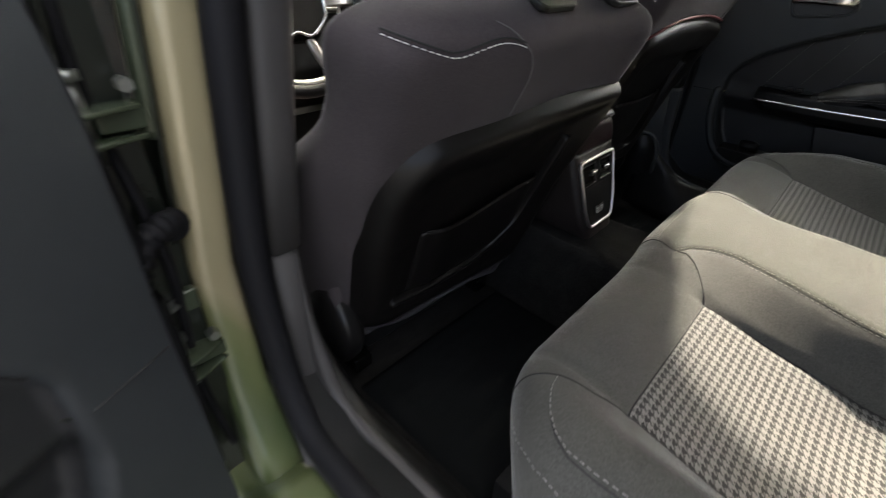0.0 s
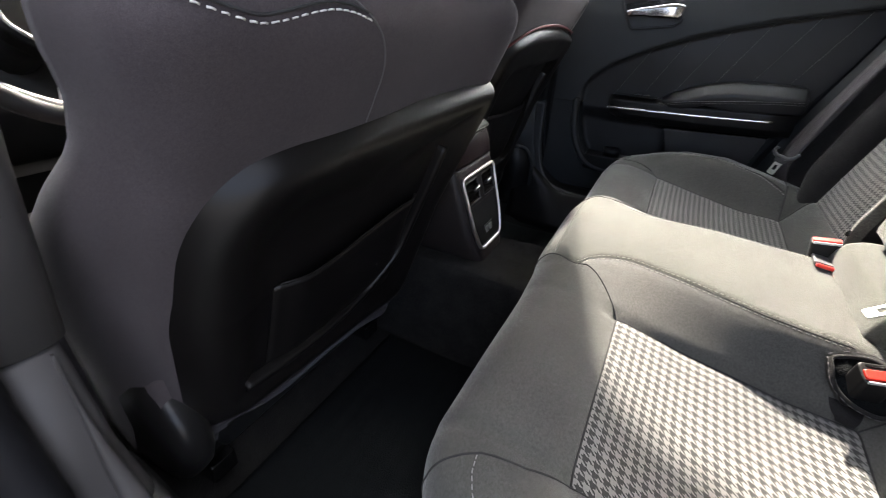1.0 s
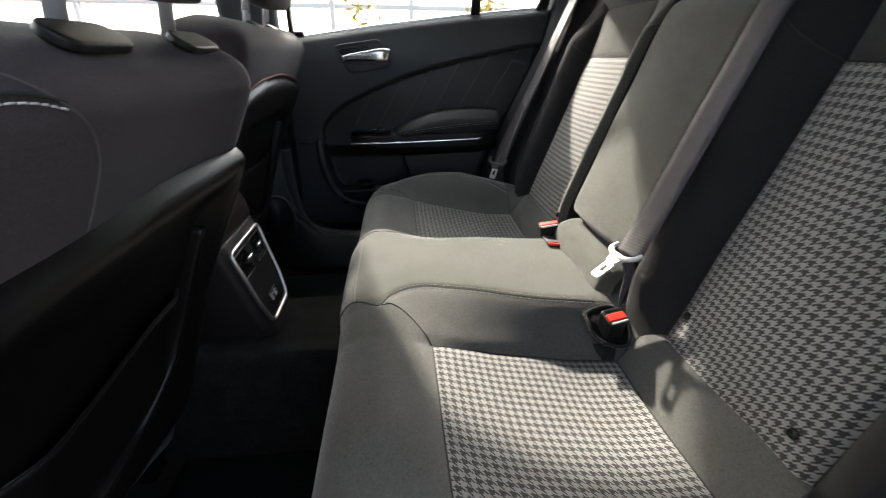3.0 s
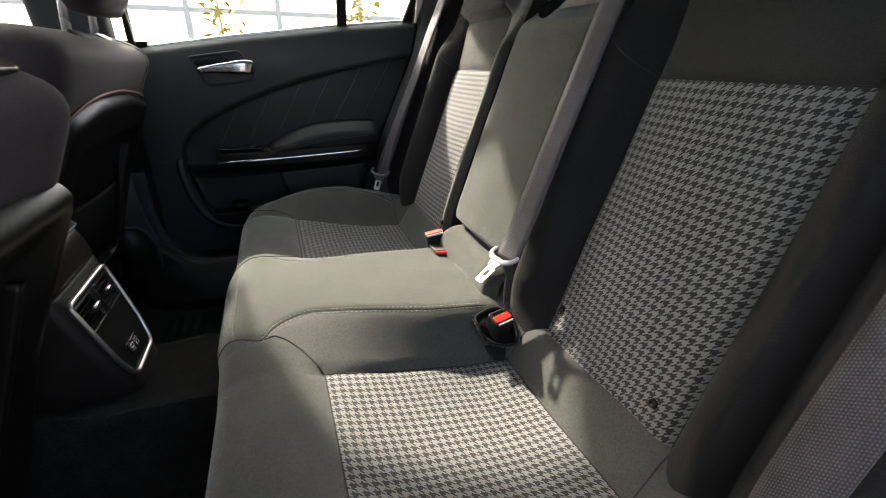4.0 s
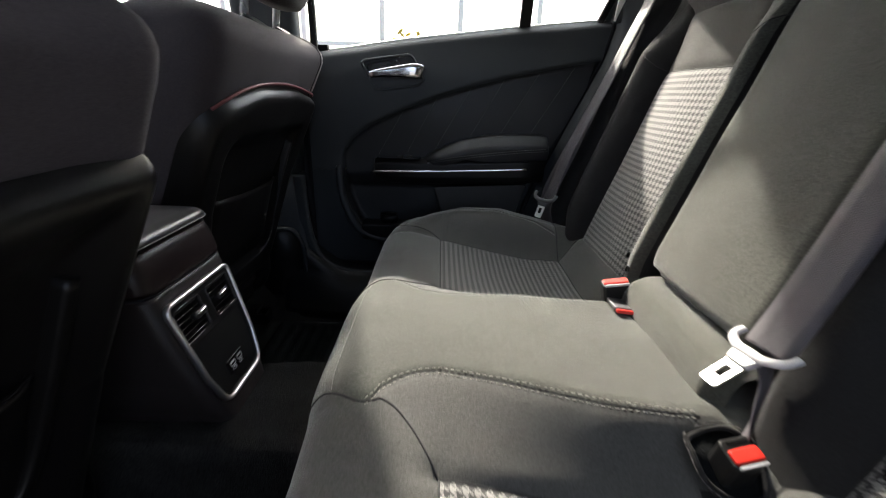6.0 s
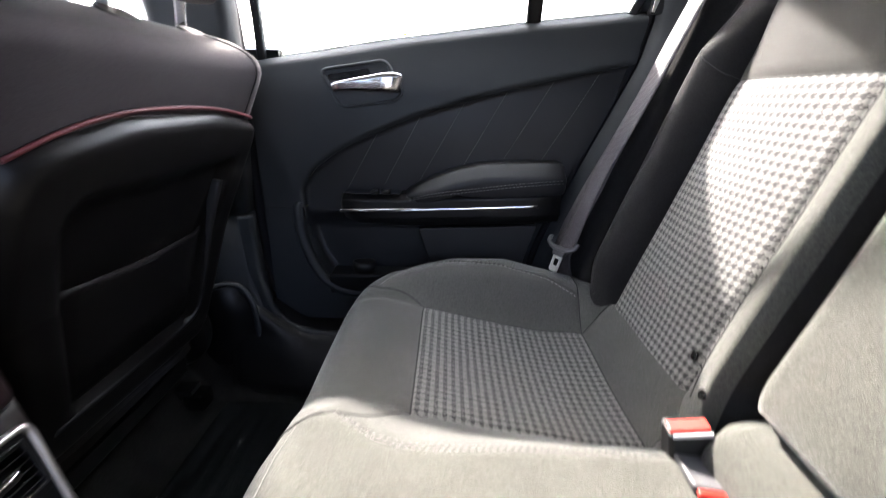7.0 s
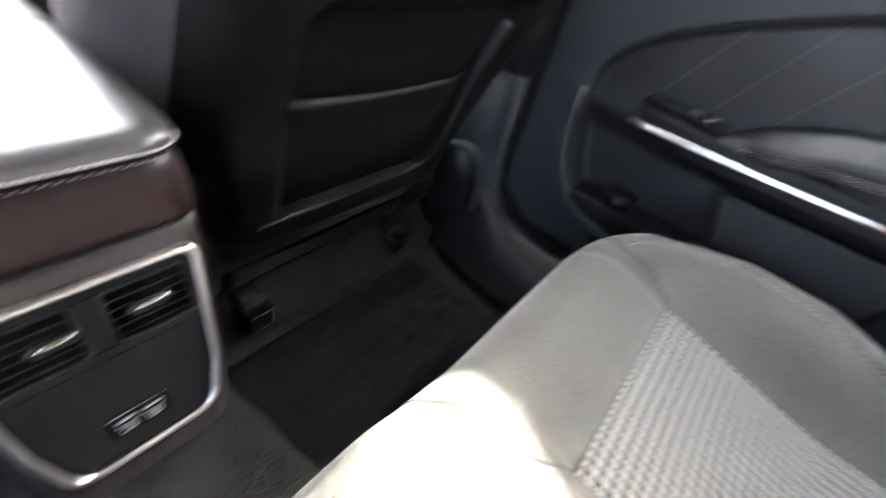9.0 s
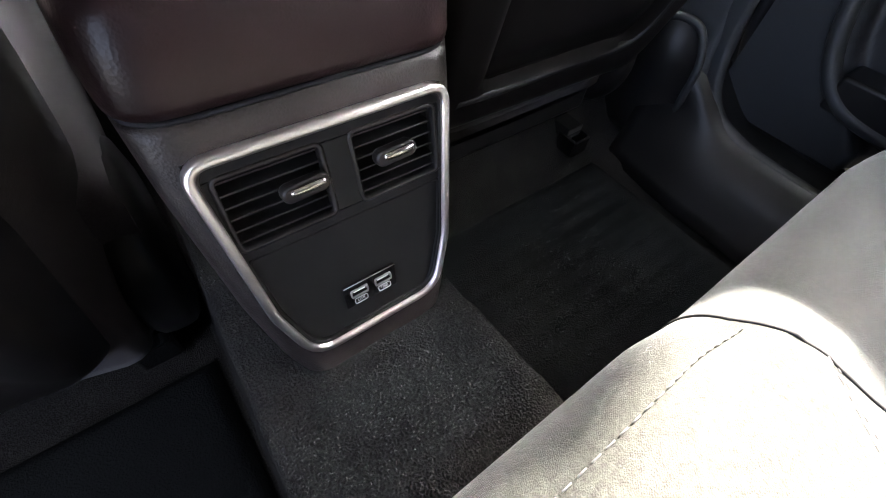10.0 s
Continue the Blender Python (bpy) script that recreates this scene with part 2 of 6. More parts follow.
def houndstooth(name, light, dark, period):
    """The broken-check weave of the seat inserts: four light and four dark threads each way in a two-by-two twill."""
    m, tree, shader = material(name)
    link = tree.links.new
    uv = tree.nodes.new("ShaderNodeUVMap").outputs[0]
    wobble = node(tree, "ShaderNodeTexNoise", Scale=900.0, Detail=2.0)
    link(uv, wobble.inputs["Vector"])
    split = tree.nodes.new("ShaderNodeSeparateXYZ")
    link(uv, split.inputs[0])
    jitter = math_node(tree, "MULTIPLY", math_node(tree, "SUBTRACT", wobble.outputs["Fac"], 0.5), 0.9)
    i = math_node(tree, "ADD", math_node(tree, "MULTIPLY", split.outputs[0], 8 / period), jitter)
    j = math_node(tree, "ADD", math_node(tree, "MULTIPLY", split.outputs[1], 8 / period), jitter)
    warp = math_node(tree, "LESS_THAN", math_node(tree, "FLOORED_MODULO", i, 8.0), 4.0)
    weft = math_node(tree, "LESS_THAN", math_node(tree, "FLOORED_MODULO", j, 8.0), 4.0)
    twill = math_node(tree, "LESS_THAN", math_node(tree, "FLOORED_MODULO", math_node(tree, "ADD", i, j), 4.0), 2.0)
    pick = math_node(tree, "ADD", math_node(tree, "MULTIPLY", warp, twill), math_node(tree, "MULTIPLY", weft, math_node(tree, "SUBTRACT", 1.0, twill)))
    yarn = node(tree, "ShaderNodeTexNoise", Scale=1500.0, Detail=2.0)
    link(uv, yarn.inputs["Vector"])
    mix = node(tree, "ShaderNodeMix")
    mix.data_type = "RGBA"
    mix.inputs[6].default_value, mix.inputs[7].default_value = (*dark, 1), (*light, 1)
    link(pick, mix.inputs[0])
    shade = node(tree, "ShaderNodeMix")
    shade.data_type, shade.blend_type = "RGBA", "MULTIPLY"
    shade.inputs[0].default_value = 0.5
    link(mix.outputs[2], shade.inputs[6])
    bright = node(tree, "ShaderNodeHueSaturation", Value=1.25, Saturation=0.0)
    link(yarn.outputs["Color"], bright.inputs["Color"])
    link(bright.outputs[0], shade.inputs[7])
    link(shade.outputs[2], shader.inputs["Base Color"])
    shader.inputs["Roughness"].default_value = 0.9
    shader.inputs["Sheen Weight"].default_value = 0.10
    relief = math_node(tree, "ADD", math_node(tree, "MULTIPLY", pick, 0.6), yarn.outputs["Fac"])
    b = node(tree, "ShaderNodeBump", Strength=0.5, Distance=0.0006)
    link(relief, b.inputs["Height"])
    link(b.outputs[0], shader.inputs["Normal"])
    return m


def melange(name, colour, vary, sheen, relief=0.0008, spec=0.2):
    """Fine knitted upholstery: speckled yarns, drawn out across the seat, with a soft nap."""
    m, tree, shader = material(name)
    link = tree.links.new
    coords = tree.nodes.new("ShaderNodeTexCoord").outputs["Object"]
    drawn = node(tree, "ShaderNodeMapping", Scale=(360.0, 280.0, 360.0))
    link(coords, drawn.inputs["Vector"])
    yarn = node(tree, "ShaderNodeTexNoise", Scale=1.0, Detail=1.5, Roughness=0.6)
    link(drawn.outputs[0], yarn.inputs["Vector"])
    fleck = node(tree, "ShaderNodeTexVoronoi", Scale=900.0)
    link(coords, fleck.inputs["Vector"])
    worn = node(tree, "ShaderNodeTexNoise", Scale=13.0, Detail=4.0)
    link(coords, worn.inputs["Vector"])
    twill = node(tree, "ShaderNodeTexWave", Scale=380.0, Distortion=7.0, Detail=2.0)
    twill.inputs["Detail Scale"].default_value = 2.5
    twill.bands_direction = "DIAGONAL"
    link(coords, twill.inputs["Vector"])
    value = math_node(tree, "ADD", math_node(tree, "MULTIPLY", math_node(tree, "SUBTRACT", yarn.outputs["Fac"], 0.5), 2.4 * vary), 1.0)
    value = math_node(tree, "MULTIPLY", value, math_node(tree, "ADD", 0.85, math_node(tree, "MULTIPLY", worn.outputs["Fac"], 0.30)))
    value = math_node(tree, "MULTIPLY", value, math_node(tree, "ADD", 1.12, math_node(tree, "MULTIPLY", fleck.outputs["Distance"], -0.35)))
    value = math_node(tree, "MULTIPLY", value, math_node(tree, "ADD", 0.90, math_node(tree, "MULTIPLY", twill.outputs["Fac"], 0.20)))
    tone = node(tree, "ShaderNodeMix")
    tone.data_type, tone.blend_type = "RGBA", "MULTIPLY"
    tone.inputs[0].default_value = 1.0
    tone.inputs[6].default_value = (*colour, 1)
    link(value, tone.inputs[7])
    link(tone.outputs[2], shader.inputs["Base Color"])
    shader.inputs["Roughness"].default_value = 0.9
    shader.inputs["Specular IOR Level"].default_value = spec
    shader.inputs["Sheen Weight"].default_value, shader.inputs["Sheen Roughness"].default_value = sheen, 0.35
    b = node(tree, "ShaderNodeBump", Strength=0.6, Distance=relief)
    link(math_node(tree, "ADD", math_node(tree, "SUBTRACT", math_node(tree, "MULTIPLY", yarn.outputs["Fac"], 0.6), math_node(tree, "MULTIPLY", fleck.outputs["Distance"], 0.6)), math_node(tree, "MULTIPLY", twill.outputs["Fac"], 0.35)), b.inputs["Height"])
    link(b.outputs[0], shader.inputs["Normal"])
    return m


def woven(name, light, dark):
    """Belt webbing: rows of small raised yarns, each row shifted by half a yarn, in the strap's own metres."""
    m, tree, shader = material(name)
    link = tree.links.new
    split = tree.nodes.new("ShaderNodeSeparateXYZ")
    link(tree.nodes.new("ShaderNodeUVMap").outputs[0], split.inputs[0])
    across = math_node(tree, "MULTIPLY", split.outputs[0], 1 / 0.0021)
    shift = math_node(tree, "MULTIPLY", math_node(tree, "FLOORED_MODULO", math_node(tree, "FLOOR", across), 2.0), 0.5)
    along = math_node(tree, "ADD", math_node(tree, "MULTIPLY", split.outputs[1], 1 / 0.0029), shift)
    a = math_node(tree, "ABSOLUTE", math_node(tree, "SINE", math_node(tree, "MULTIPLY", across, math.pi)))
    b = math_node(tree, "ABSOLUTE", math_node(tree, "SINE", math_node(tree, "MULTIPLY", along, math.pi)))
    yarn = node(tree, "ShaderNodeTexNoise", Scale=1600.0, Detail=2.0)
    link(split.inputs[0].links[0].from_socket, yarn.inputs["Vector"])
    height = math_node(tree, "MULTIPLY", math_node(tree, "MULTIPLY", a, b), math_node(tree, "ADD", -0.35, math_node(tree, "MULTIPLY", yarn.outputs["Fac"], 2.7)))
    wear = node(tree, "ShaderNodeTexNoise", Scale=60.0, Detail=4.0)
    link(tree.nodes.new("ShaderNodeTexCoord").outputs["Object"], wear.inputs["Vector"])
    mix = node(tree, "ShaderNodeMix")
    mix.data_type = "RGBA"
    mix.inputs[6].default_value, mix.inputs[7].default_value = (*dark, 1), (*light, 1)
    link(math_node(tree, "ADD", math_node(tree, "MULTIPLY", height, 0.8), math_node(tree, "MULTIPLY", wear.outputs["Fac"], 0.25)), mix.inputs[0])
    link(mix.outputs[2], shader.inputs["Base Color"])
    shader.inputs["Roughness"].default_value = 0.6
    shader.inputs["Specular IOR Level"].default_value = 0.25
    bump = node(tree, "ShaderNodeBump", Strength=0.5, Distance=0.0005)
    link(height, bump.inputs["Height"])
    link(bump.outputs[0], shader.inputs["Normal"])
    return m


def glass(name, colour=(0.9, 0.95, 0.93), rough=0.0):
    m, tree, shader = material(name)
    shader.inputs["Base Color"].default_value = (*colour, 1)
    shader.inputs["Roughness"].default_value = rough
    shader.inputs["Transmission Weight"].default_value = 1.0
    shader.inputs["IOR"].default_value = 1.02
    return m


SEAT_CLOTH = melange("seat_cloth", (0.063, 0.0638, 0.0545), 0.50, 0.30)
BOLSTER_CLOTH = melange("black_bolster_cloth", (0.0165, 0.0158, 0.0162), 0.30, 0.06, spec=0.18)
FRONT_CLOTH = melange("front_seat_cloth", (0.056, 0.047, 0.0495), 0.16, 0.08, 0.0003)
BENCH_CLOTH = melange("smooth_bench_cloth", (0.072, 0.0715, 0.066), 0.34, 0.30, 0.0005)
UPPER_CLOTH = melange("smooth_charcoal_cloth", (0.037, 0.036, 0.033), 0.25, 0.12)
CHECK = houndstooth("houndstooth_cloth", (0.215, 0.209, 0.199), (0.025, 0.0245, 0.0245), 0.0119)
SHELL = surface("seat_shell_plastic", (0.0062, 0.0054, 0.0052), 0.36, vary=0.12, grain=1400, bump=0.12, dist=0.0003, spec=0.26)
PANEL = surface("door_soft_plastic", (0.028, 0.031, 0.034), 0.50, spec=0.32, vary=0.1, grain=900, bump=0.3, dist=0.0004, voronoi=True)
LEATHER = surface("black_leatherette", (0.0175, 0.0178, 0.0195), 0.44, spec=0.36, vary=0.12, grain=700, bump=0.3, dist=0.0004, voronoi=True)
# lid leather: base colour raised for the sky it reflects
LID_LEATHER = surface("sky_sheen_lid_leather", (0.048, 0.044, 0.044), 0.30, spec=0.75, vary=0.12, grain=650, bump=0.3, dist=0.0004, voronoi=True)
# same leather darkened, with a red reflection put into its base colour
SKIRT_LEATHER = surface("red_sheen_side_leather", (0.0115, 0.0056, 0.0060), 0.36, spec=0.28, vary=0.12, grain=650, bump=0.25, dist=0.0004, voronoi=True)
CONSOLE = surface("console_grained_plastic", (0.019, 0.0152, 0.0142), 0.42, spec=0.34, vary=0.15, grain=700, bump=0.45, dist=0.0005, voronoi=True)
HARD_BLACK = surface("hard_black_plastic", (0.009, 0.009, 0.0092), 0.42, spec=0.25, vary=0.1, grain=1200, bump=0.1, dist=0.0003)
GLOSS_BLACK = surface("gloss_black_plastic", (0.006, 0.006, 0.006), 0.12, vary=0.1, bump=0.0)
GREY_TRIM = surface("grey_pillar_trim", (0.047, 0.0435, 0.0435), 0.6, vary=0.1, grain=1100, bump=0.25, dist=0.0003, voronoi=True)
RUBBER = surface("black_rubber_seal", (0.008, 0.008, 0.010), 0.65, vary=0.15, grain=500, bump=0.2, spec=0.2)
CARPET = surface("charcoal_carpet", (0.0195, 0.019, 0.0185), 1.0, vary=0.98, grain=600, bump=0.7, dist=0.0012, patch=25, spec=0.0, fleck=(0.36, 0.66))
MATTE_BLACK = surface("matte_black_plastic", (0.0065, 0.0065, 0.0065), 0.55, vary=0.1, grain=1200, bump=0.1, dist=0.0003, spec=0.10)
# jamb, hinge recess, door edge and one cable: far darker than the hinges
JAMB = surface("dark_green_jamb", (0.008, 0.011, 0.008), 0.3, vary=0.4, grain=60, bump=0.1, patch=14)
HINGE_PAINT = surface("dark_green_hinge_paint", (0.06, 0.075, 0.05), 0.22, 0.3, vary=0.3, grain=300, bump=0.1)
LOUVRE = surface("satin_black_plastic", (0.0095, 0.009, 0.009), 0.32, spec=0.32, vary=0.1, grain=1200, bump=0.05, dist=0.0003)
MAT = surface("black_floor_mat", (0.0070, 0.0078, 0.0083), 0.95, spec=0.05, vary=0.5, grain=420, bump=0.8, dist=0.002, patch=10)
CHROME = surface("satin_chrome", (0.78, 0.75, 0.73), 0.34, 1.0, vary=0.05, grain=900, bump=0.03)
LEVER_CHROME = surface("polished_lever_chrome", (0.82, 0.80, 0.79), 0.16, 1.0, vary=0.04, bump=0.0)
# chrome posts, only part metal: pale base stands in for bright reflections
POST_CHROME = surface("pale_post_chrome", (0.92, 0.91, 0.90), 0.28, 0.7, vary=0.04, bump=0.0)
BRIGHT_CHROME = surface("bright_chrome", (0.85, 0.85, 0.85), 0.08, 1.0, vary=0.04, bump=0.0)
WEBBING = woven("seat_belt_webbing", (0.130, 0.118, 0.128), (0.021, 0.0185, 0.021))
TONGUE = surface("brushed_steel", (0.75, 0.74, 0.72), 0.35, 0.9, vary=0.05, bump=0.05)
GRIP_DARK = surface("mid_grey_plastic", (0.075, 0.075, 0.08), 0.45, vary=0.08, bump=0.05)
TONGUE_COVER = surface("light_grey_plastic", (0.42, 0.41, 0.42), 0.45, vary=0.08, bump=0.05)
RED = surface("red_plastic", (0.62, 0.03, 0.02), 0.35, vary=0.08, bump=0.05)
RED_PIPE = surface("dark_red_piping", (0.13, 0.022, 0.026), 0.55, vary=0.15, bump=0.2)
THREAD = surface("light_grey_thread", (0.6, 0.58, 0.55), 0.7, vary=0.15, grain=2500, bump=0.4)
THREAD_CLOTH = surface("olive_grey_thread", (0.26, 0.255, 0.22), 0.8, vary=0.15, grain=2500, bump=0.4)
THREAD_DIM = surface("grey_thread", (0.25, 0.24, 0.23), 0.7, vary=0.15, grain=2500, bump=0.4)
SEAM_GREY = surface("grey_seam", (0.09, 0.085, 0.085), 0.9, vary=0.1, bump=0.1)
SEAM = surface("dark_seam", (0.02, 0.02, 0.02), 0.9, vary=0.1, bump=0.1)
PAINT = surface("camouflage_car_paint", (0.10, 0.115, 0.045), 0.3, 0.15, vary=0.15, grain=2500, bump=0.02, coat=1.0, patch=3)
tree = PAINT.node_tree
blobs = node(tree, "ShaderNodeTexNoise", Scale=3.0, Detail=1.0, Distortion=0.5)
tree.links.new(tree.nodes.new("ShaderNodeTexCoord").outputs["Object"], blobs.inputs["Vector"])
patches = tree.nodes.new("ShaderNodeValToRGB")
patches.color_ramp.elements[0].position, patches.color_ramp.elements[0].color = 0.38, (0.075, 0.10, 0.045, 1)
patches.color_ramp.elements[1].position, patches.color_ramp.elements[1].color = 0.55, (0.36, 0.31, 0.19, 1)
third = patches.color_ramp.elements.new(0.43)
third.color = (0.14, 0.16, 0.07, 1)
fourth = patches.color_ramp.elements.new(0.50)
fourth.color = (0.19, 0.195, 0.095, 1)
height = tree.nodes.new("ShaderNodeSeparateXYZ")
tree.links.new(tree.nodes.new("ShaderNodeTexCoord").outputs["Object"], height.inputs[0])
drift = node(tree, "ShaderNodeMapRange")
for key, value in (("From Min", 0.32), ("From Max", 0.62), ("To Min", 0.13), ("To Max", 0.30)):
    drift.inputs[key].default_value = value
tree.links.new(height.outputs[2], drift.inputs["Value"])
tree.links.new(math_node(tree, "ADD", math_node(tree, "MULTIPLY", blobs.outputs["Fac"], 0.6), drift.outputs[0]), patches.inputs["Fac"])
tree.links.new(patches.outputs["Color"], tree.nodes["Principled BSDF"].inputs["Base Color"])
# pale tone standing for overexposed glare beside the quarter glass
PALE_GLARE = surface("pale_glare_strip", (0.70, 0.68, 0.63), 0.4, vary=0.06, grain=300, bump=0.05)
STEEL = surface("zinc_steel", (0.30, 0.31, 0.29), 0.35, 0.9, vary=0.2, grain=300, bump=0.1)
# headliner is out of view; its grey is picked to bounce light down
HEADLINER = surface("grey_headliner", (0.22, 0.22, 0.215), 0.95, vary=0.06, grain=900, bump=0.3)
PRINT = surface("white_print", (0.6, 0.6, 0.6), 0.5, vary=0.03, bump=0.0)
CLEAR = glass("window_glass")


# ---- floor and body of the car ----
def structure(name, data, mat, label, category, **more):
    return tagged(part(name, data, mat, **more), label, category, kind="structure")


def slab(profile, y0, y1, steps=1):
    """A closed profile in (x, z), drawn out from y0 to y1."""
    rings = [[(x, lerp(y0, y1, i / steps), z) for x, z in profile] for i in range(steps + 1)]
    return loft(rings)


def floor_height(x, y):
    half = 0.086 + 0.05 * (x + 0.60)
    tunnel = (0.252 * (1 - clamp((abs(y + 0.012) - half - 0.008) / 0.030)) - 0.004 * ease(half - 0.014, half + 0.010, abs(y + 0.012))) * (1 - 0.10 * ease(-0.52, -0.40, x))
    side = 0.06 * ease(0.60, 0.66, abs(y))
    seat_step = 0.09 * ease(-0.82, -0.90, x) * (1 if abs(y) > 0.15 else 0)
    return max(tunnel, 0.03 + side + seat_step) + 0.002 * noise.noise(Vector((x * 40, y * 40, 0)))


xs, ys = knots([-1.75, 0.1], 0.016), knots([-0.70, -0.15, -0.05], 0.012)[:-9] + knots([-0.15, -0.07], 0.004) + knots([-0.07, 0.05], 0.012)[1:] + knots([0.05, 0.13], 0.004)[1:] + knots([0.13, 0.70], 0.012)[1:]
floor = structure("floor", sheet(xs, ys, lambda x, y: (x, y, floor_height(x, y)), lambda x, y: True)[:2], CARPET,
                  "charcoal carpet floor with a raised centre tunnel", "floor", solid=0.03)


def mat_sheet(y0, y1):
    def place(x, y):
        edge = min(y - y0, y1 - y, x + 0.80, -0.47 - x)
        lift = 0.012 * ease(0.0, 0.012, edge) + 0.002 * ease(0.012, 0.03, edge)
        ribs = 0.0012 * math.sin(x * 2 * math.pi / 0.03) if edge > 0.04 else 0
        return (x, y, 0.034 + lift + ribs + 0.0015 * noise.noise(Vector((x * 25, y * 25, 3))))
    return sheet(knots([-0.80, -0.47], 0.008), knots([y0, y1], 0.01), place, lambda x, y: True)[:2]


for y0, y1, side in ((-0.585, -0.135, "behind the driver's seat"), (0.125, 0.585, "behind the passenger's seat")):
    tagged(part("floor_mat", mat_sheet(y0, y1), MAT), "black ribbed carpet floor mat " + side, "floor mat", "rear floor mats")


def sill_data(side):
    def place(x, v):
        # from the carpet up over the sill and out
        y, z = table([(0, 0.60), (0.3, 0.635), (0.6, 0.67), (1, 0.76)], v), table([(0, 0.04), (0.3, 0.13), (0.6, 0.165), (1, 0.165)], v)
        rise = 0.10 * ease(-0.62, -0.80, x) * ease(0.1, 0.6, v)
        return (x, side * (y + 0.02 * ease(-0.62, -0.8, x) * (v < 0.5)), z + rise)
    return sheet(knots([-0.80, 0.12], 0.02), knots([0, 1], 0.08), place, lambda x, v: True)[:2]


for side, name in ((-1, "sill_trim_left"), (1, "sill_trim_right")):
    structure(name, sill_data(side), HARD_BLACK, "dark plastic scuff plate along the door sill", "sill trim", solid=0.004)


def pillar_rings(side, levels):
    """levels: z, x0 (front), x1 (rear), y_in, y_out."""
    rings = []
    for z, x0, x1, yi, yo in levels:
        c = rounded_polygon([(x0, yo), (x0, yi), (x1, yi), (x1, yo)], [0.004, 0.03, 0.022, 0.020], 5)
        rings.append([(x, side * y, z) for x, y in c])
    return loft(rings)


UPPER_B = [(0.452, -0.90, -0.745, 0.685, 0.75), (0.60, -0.895, -0.735, 0.69, 0.75), (0.78, -0.885, -0.725, 0.69, 0.752), (0.86, -0.885, -0.722, 0.675, 0.742), (1.0, -0.885, -0.728, 0.65, 0.715),
           (1.17, -0.89, -0.735, 0.59, 0.66)]
LOWER_B = [(0.12, -0.92, -0.715, 0.655, 0.75), (0.22, -0.915, -0.725, 0.67, 0.75), (0.32, -0.91, -0.738, 0.682, 0.75), (0.448, -0.905, -0.743, 0.687, 0.75)]
def lean(z):
    return 0.030 * clamp((z - 0.45) / 0.29, 0, 1.6)


LEFT_UPPER = [(z, x0, x1 - 0.008, yi - 0.012 - lean(z), yo - 0.022 - lean(z)) for z, x0, x1, yi, yo in UPPER_B]
LEFT_LOWER = [(z, x0, x1 - 0.008, yi - 0.006, yo - 0.022) for z, x0, x1, yi, yo in LOWER_B]
# same trim on both sides; the lit left one is coloured lighter
for side, name, mat in ((-1, "left", GREY_TRIM), (1, "right", PANEL)):
    structure("b_pillar_trim_upper_" + name, pillar_rings(side, LEFT_UPPER if side < 0 else UPPER_B), mat, "smooth plastic upper trim of the middle pillar", "pillar trim")
    structure("b_pillar_trim_lower_" + name, pillar_rings(side, LEFT_LOWER if side < 0 else LOWER_B), mat, "smooth plastic lower trim of the middle pillar", "pillar trim")


def seal_path(side):
    """The rubber seal down the rear edge of the middle pillar and along the sill."""
    y = 0.742 if side < 0 else 0.772
    lower, upper, top = (0.008, 0.030, 0.048) if side < 0 else (0, 0, 0)
    return smooth_path([(-0.765, side * (y - 0.095 - top), 1.15), (-0.752, side * (y - 0.03 - top), 0.98), (-0.748, side * (y - upper), 0.78), (-0.752, side * (y - lower), 0.60), (-0.752, side * (y + 0.004), 0.45),
                        (-0.742, side * (y + 0.006), 0.32), (-0.710, side * (y + 0.008), 0.22), (-0.64, side * (y + 0.01), 0.172), (-0.4, side * 0.745, 0.16), (0.05, side * 0.745, 0.165)], 8)


for side, name in ((-1, "left"), (1, "right")):
    structure("door_seal_" + name, tube(seal_path(side), 0.020 if side < 0 else 0.014, 10), RUBBER, "soft black rubber door seal", "door seal")

# painted body outside the left seal
BODY_B = [(-0.12, -0.93, -0.66, 0.75, 0.83), (0.0, -0.93, -0.66, 0.75, 0.83), (0.14, -0.90, -0.70, 0.752, 0.825), (0.25, -0.88, -0.755, 0.750, 0.818), (0.45, -0.88, -0.772, 0.747, 0.808),
          (0.78, -0.87, -0.767, 0.742, 0.800), (1.0, -0.85, -0.768, 0.705, 0.765), (1.17, -0.84, -0.772, 0.63, 0.69)]
for side, name in ((-1, "left"), (1, "right")):
    structure("body_pillar_" + name, pillar_rings(side, [(z, x0, x1, yi + 0.010 - lean(z), yo + 0.004 - lean(z)) for z, x0, x1, yi, yo in BODY_B] if side < 0 else [(z, x0, x1, yi + 0.04, yo + 0.04) for z, x0, x1, yi, yo in BODY_B]), PAINT, "glossy green and tan camouflage painted body pillar", "body pillar")
    sill = [(-1.7, 0.10), (-0.72, 0.10), (-0.66, 0.145), (0.15, 0.15), (0.15, -0.12), (-1.7, -0.12)]
    structure("body_sill_" + name, slab(sill, side * 0.765, side * 0.86), PAINT, "glossy green and tan camouflage painted door sill", "body sill", bevel=0.012)


# roof, pillars, shelf and glass that close the car
def roof_place(x, y):
    return (x, y, 1.215 + 0.03 * (1 - (abs(y) / 0.62) ** 2) - 0.10 * ease(0.1, 0.75, x) - 0.05 * ease(-0.8, -1.25, x))


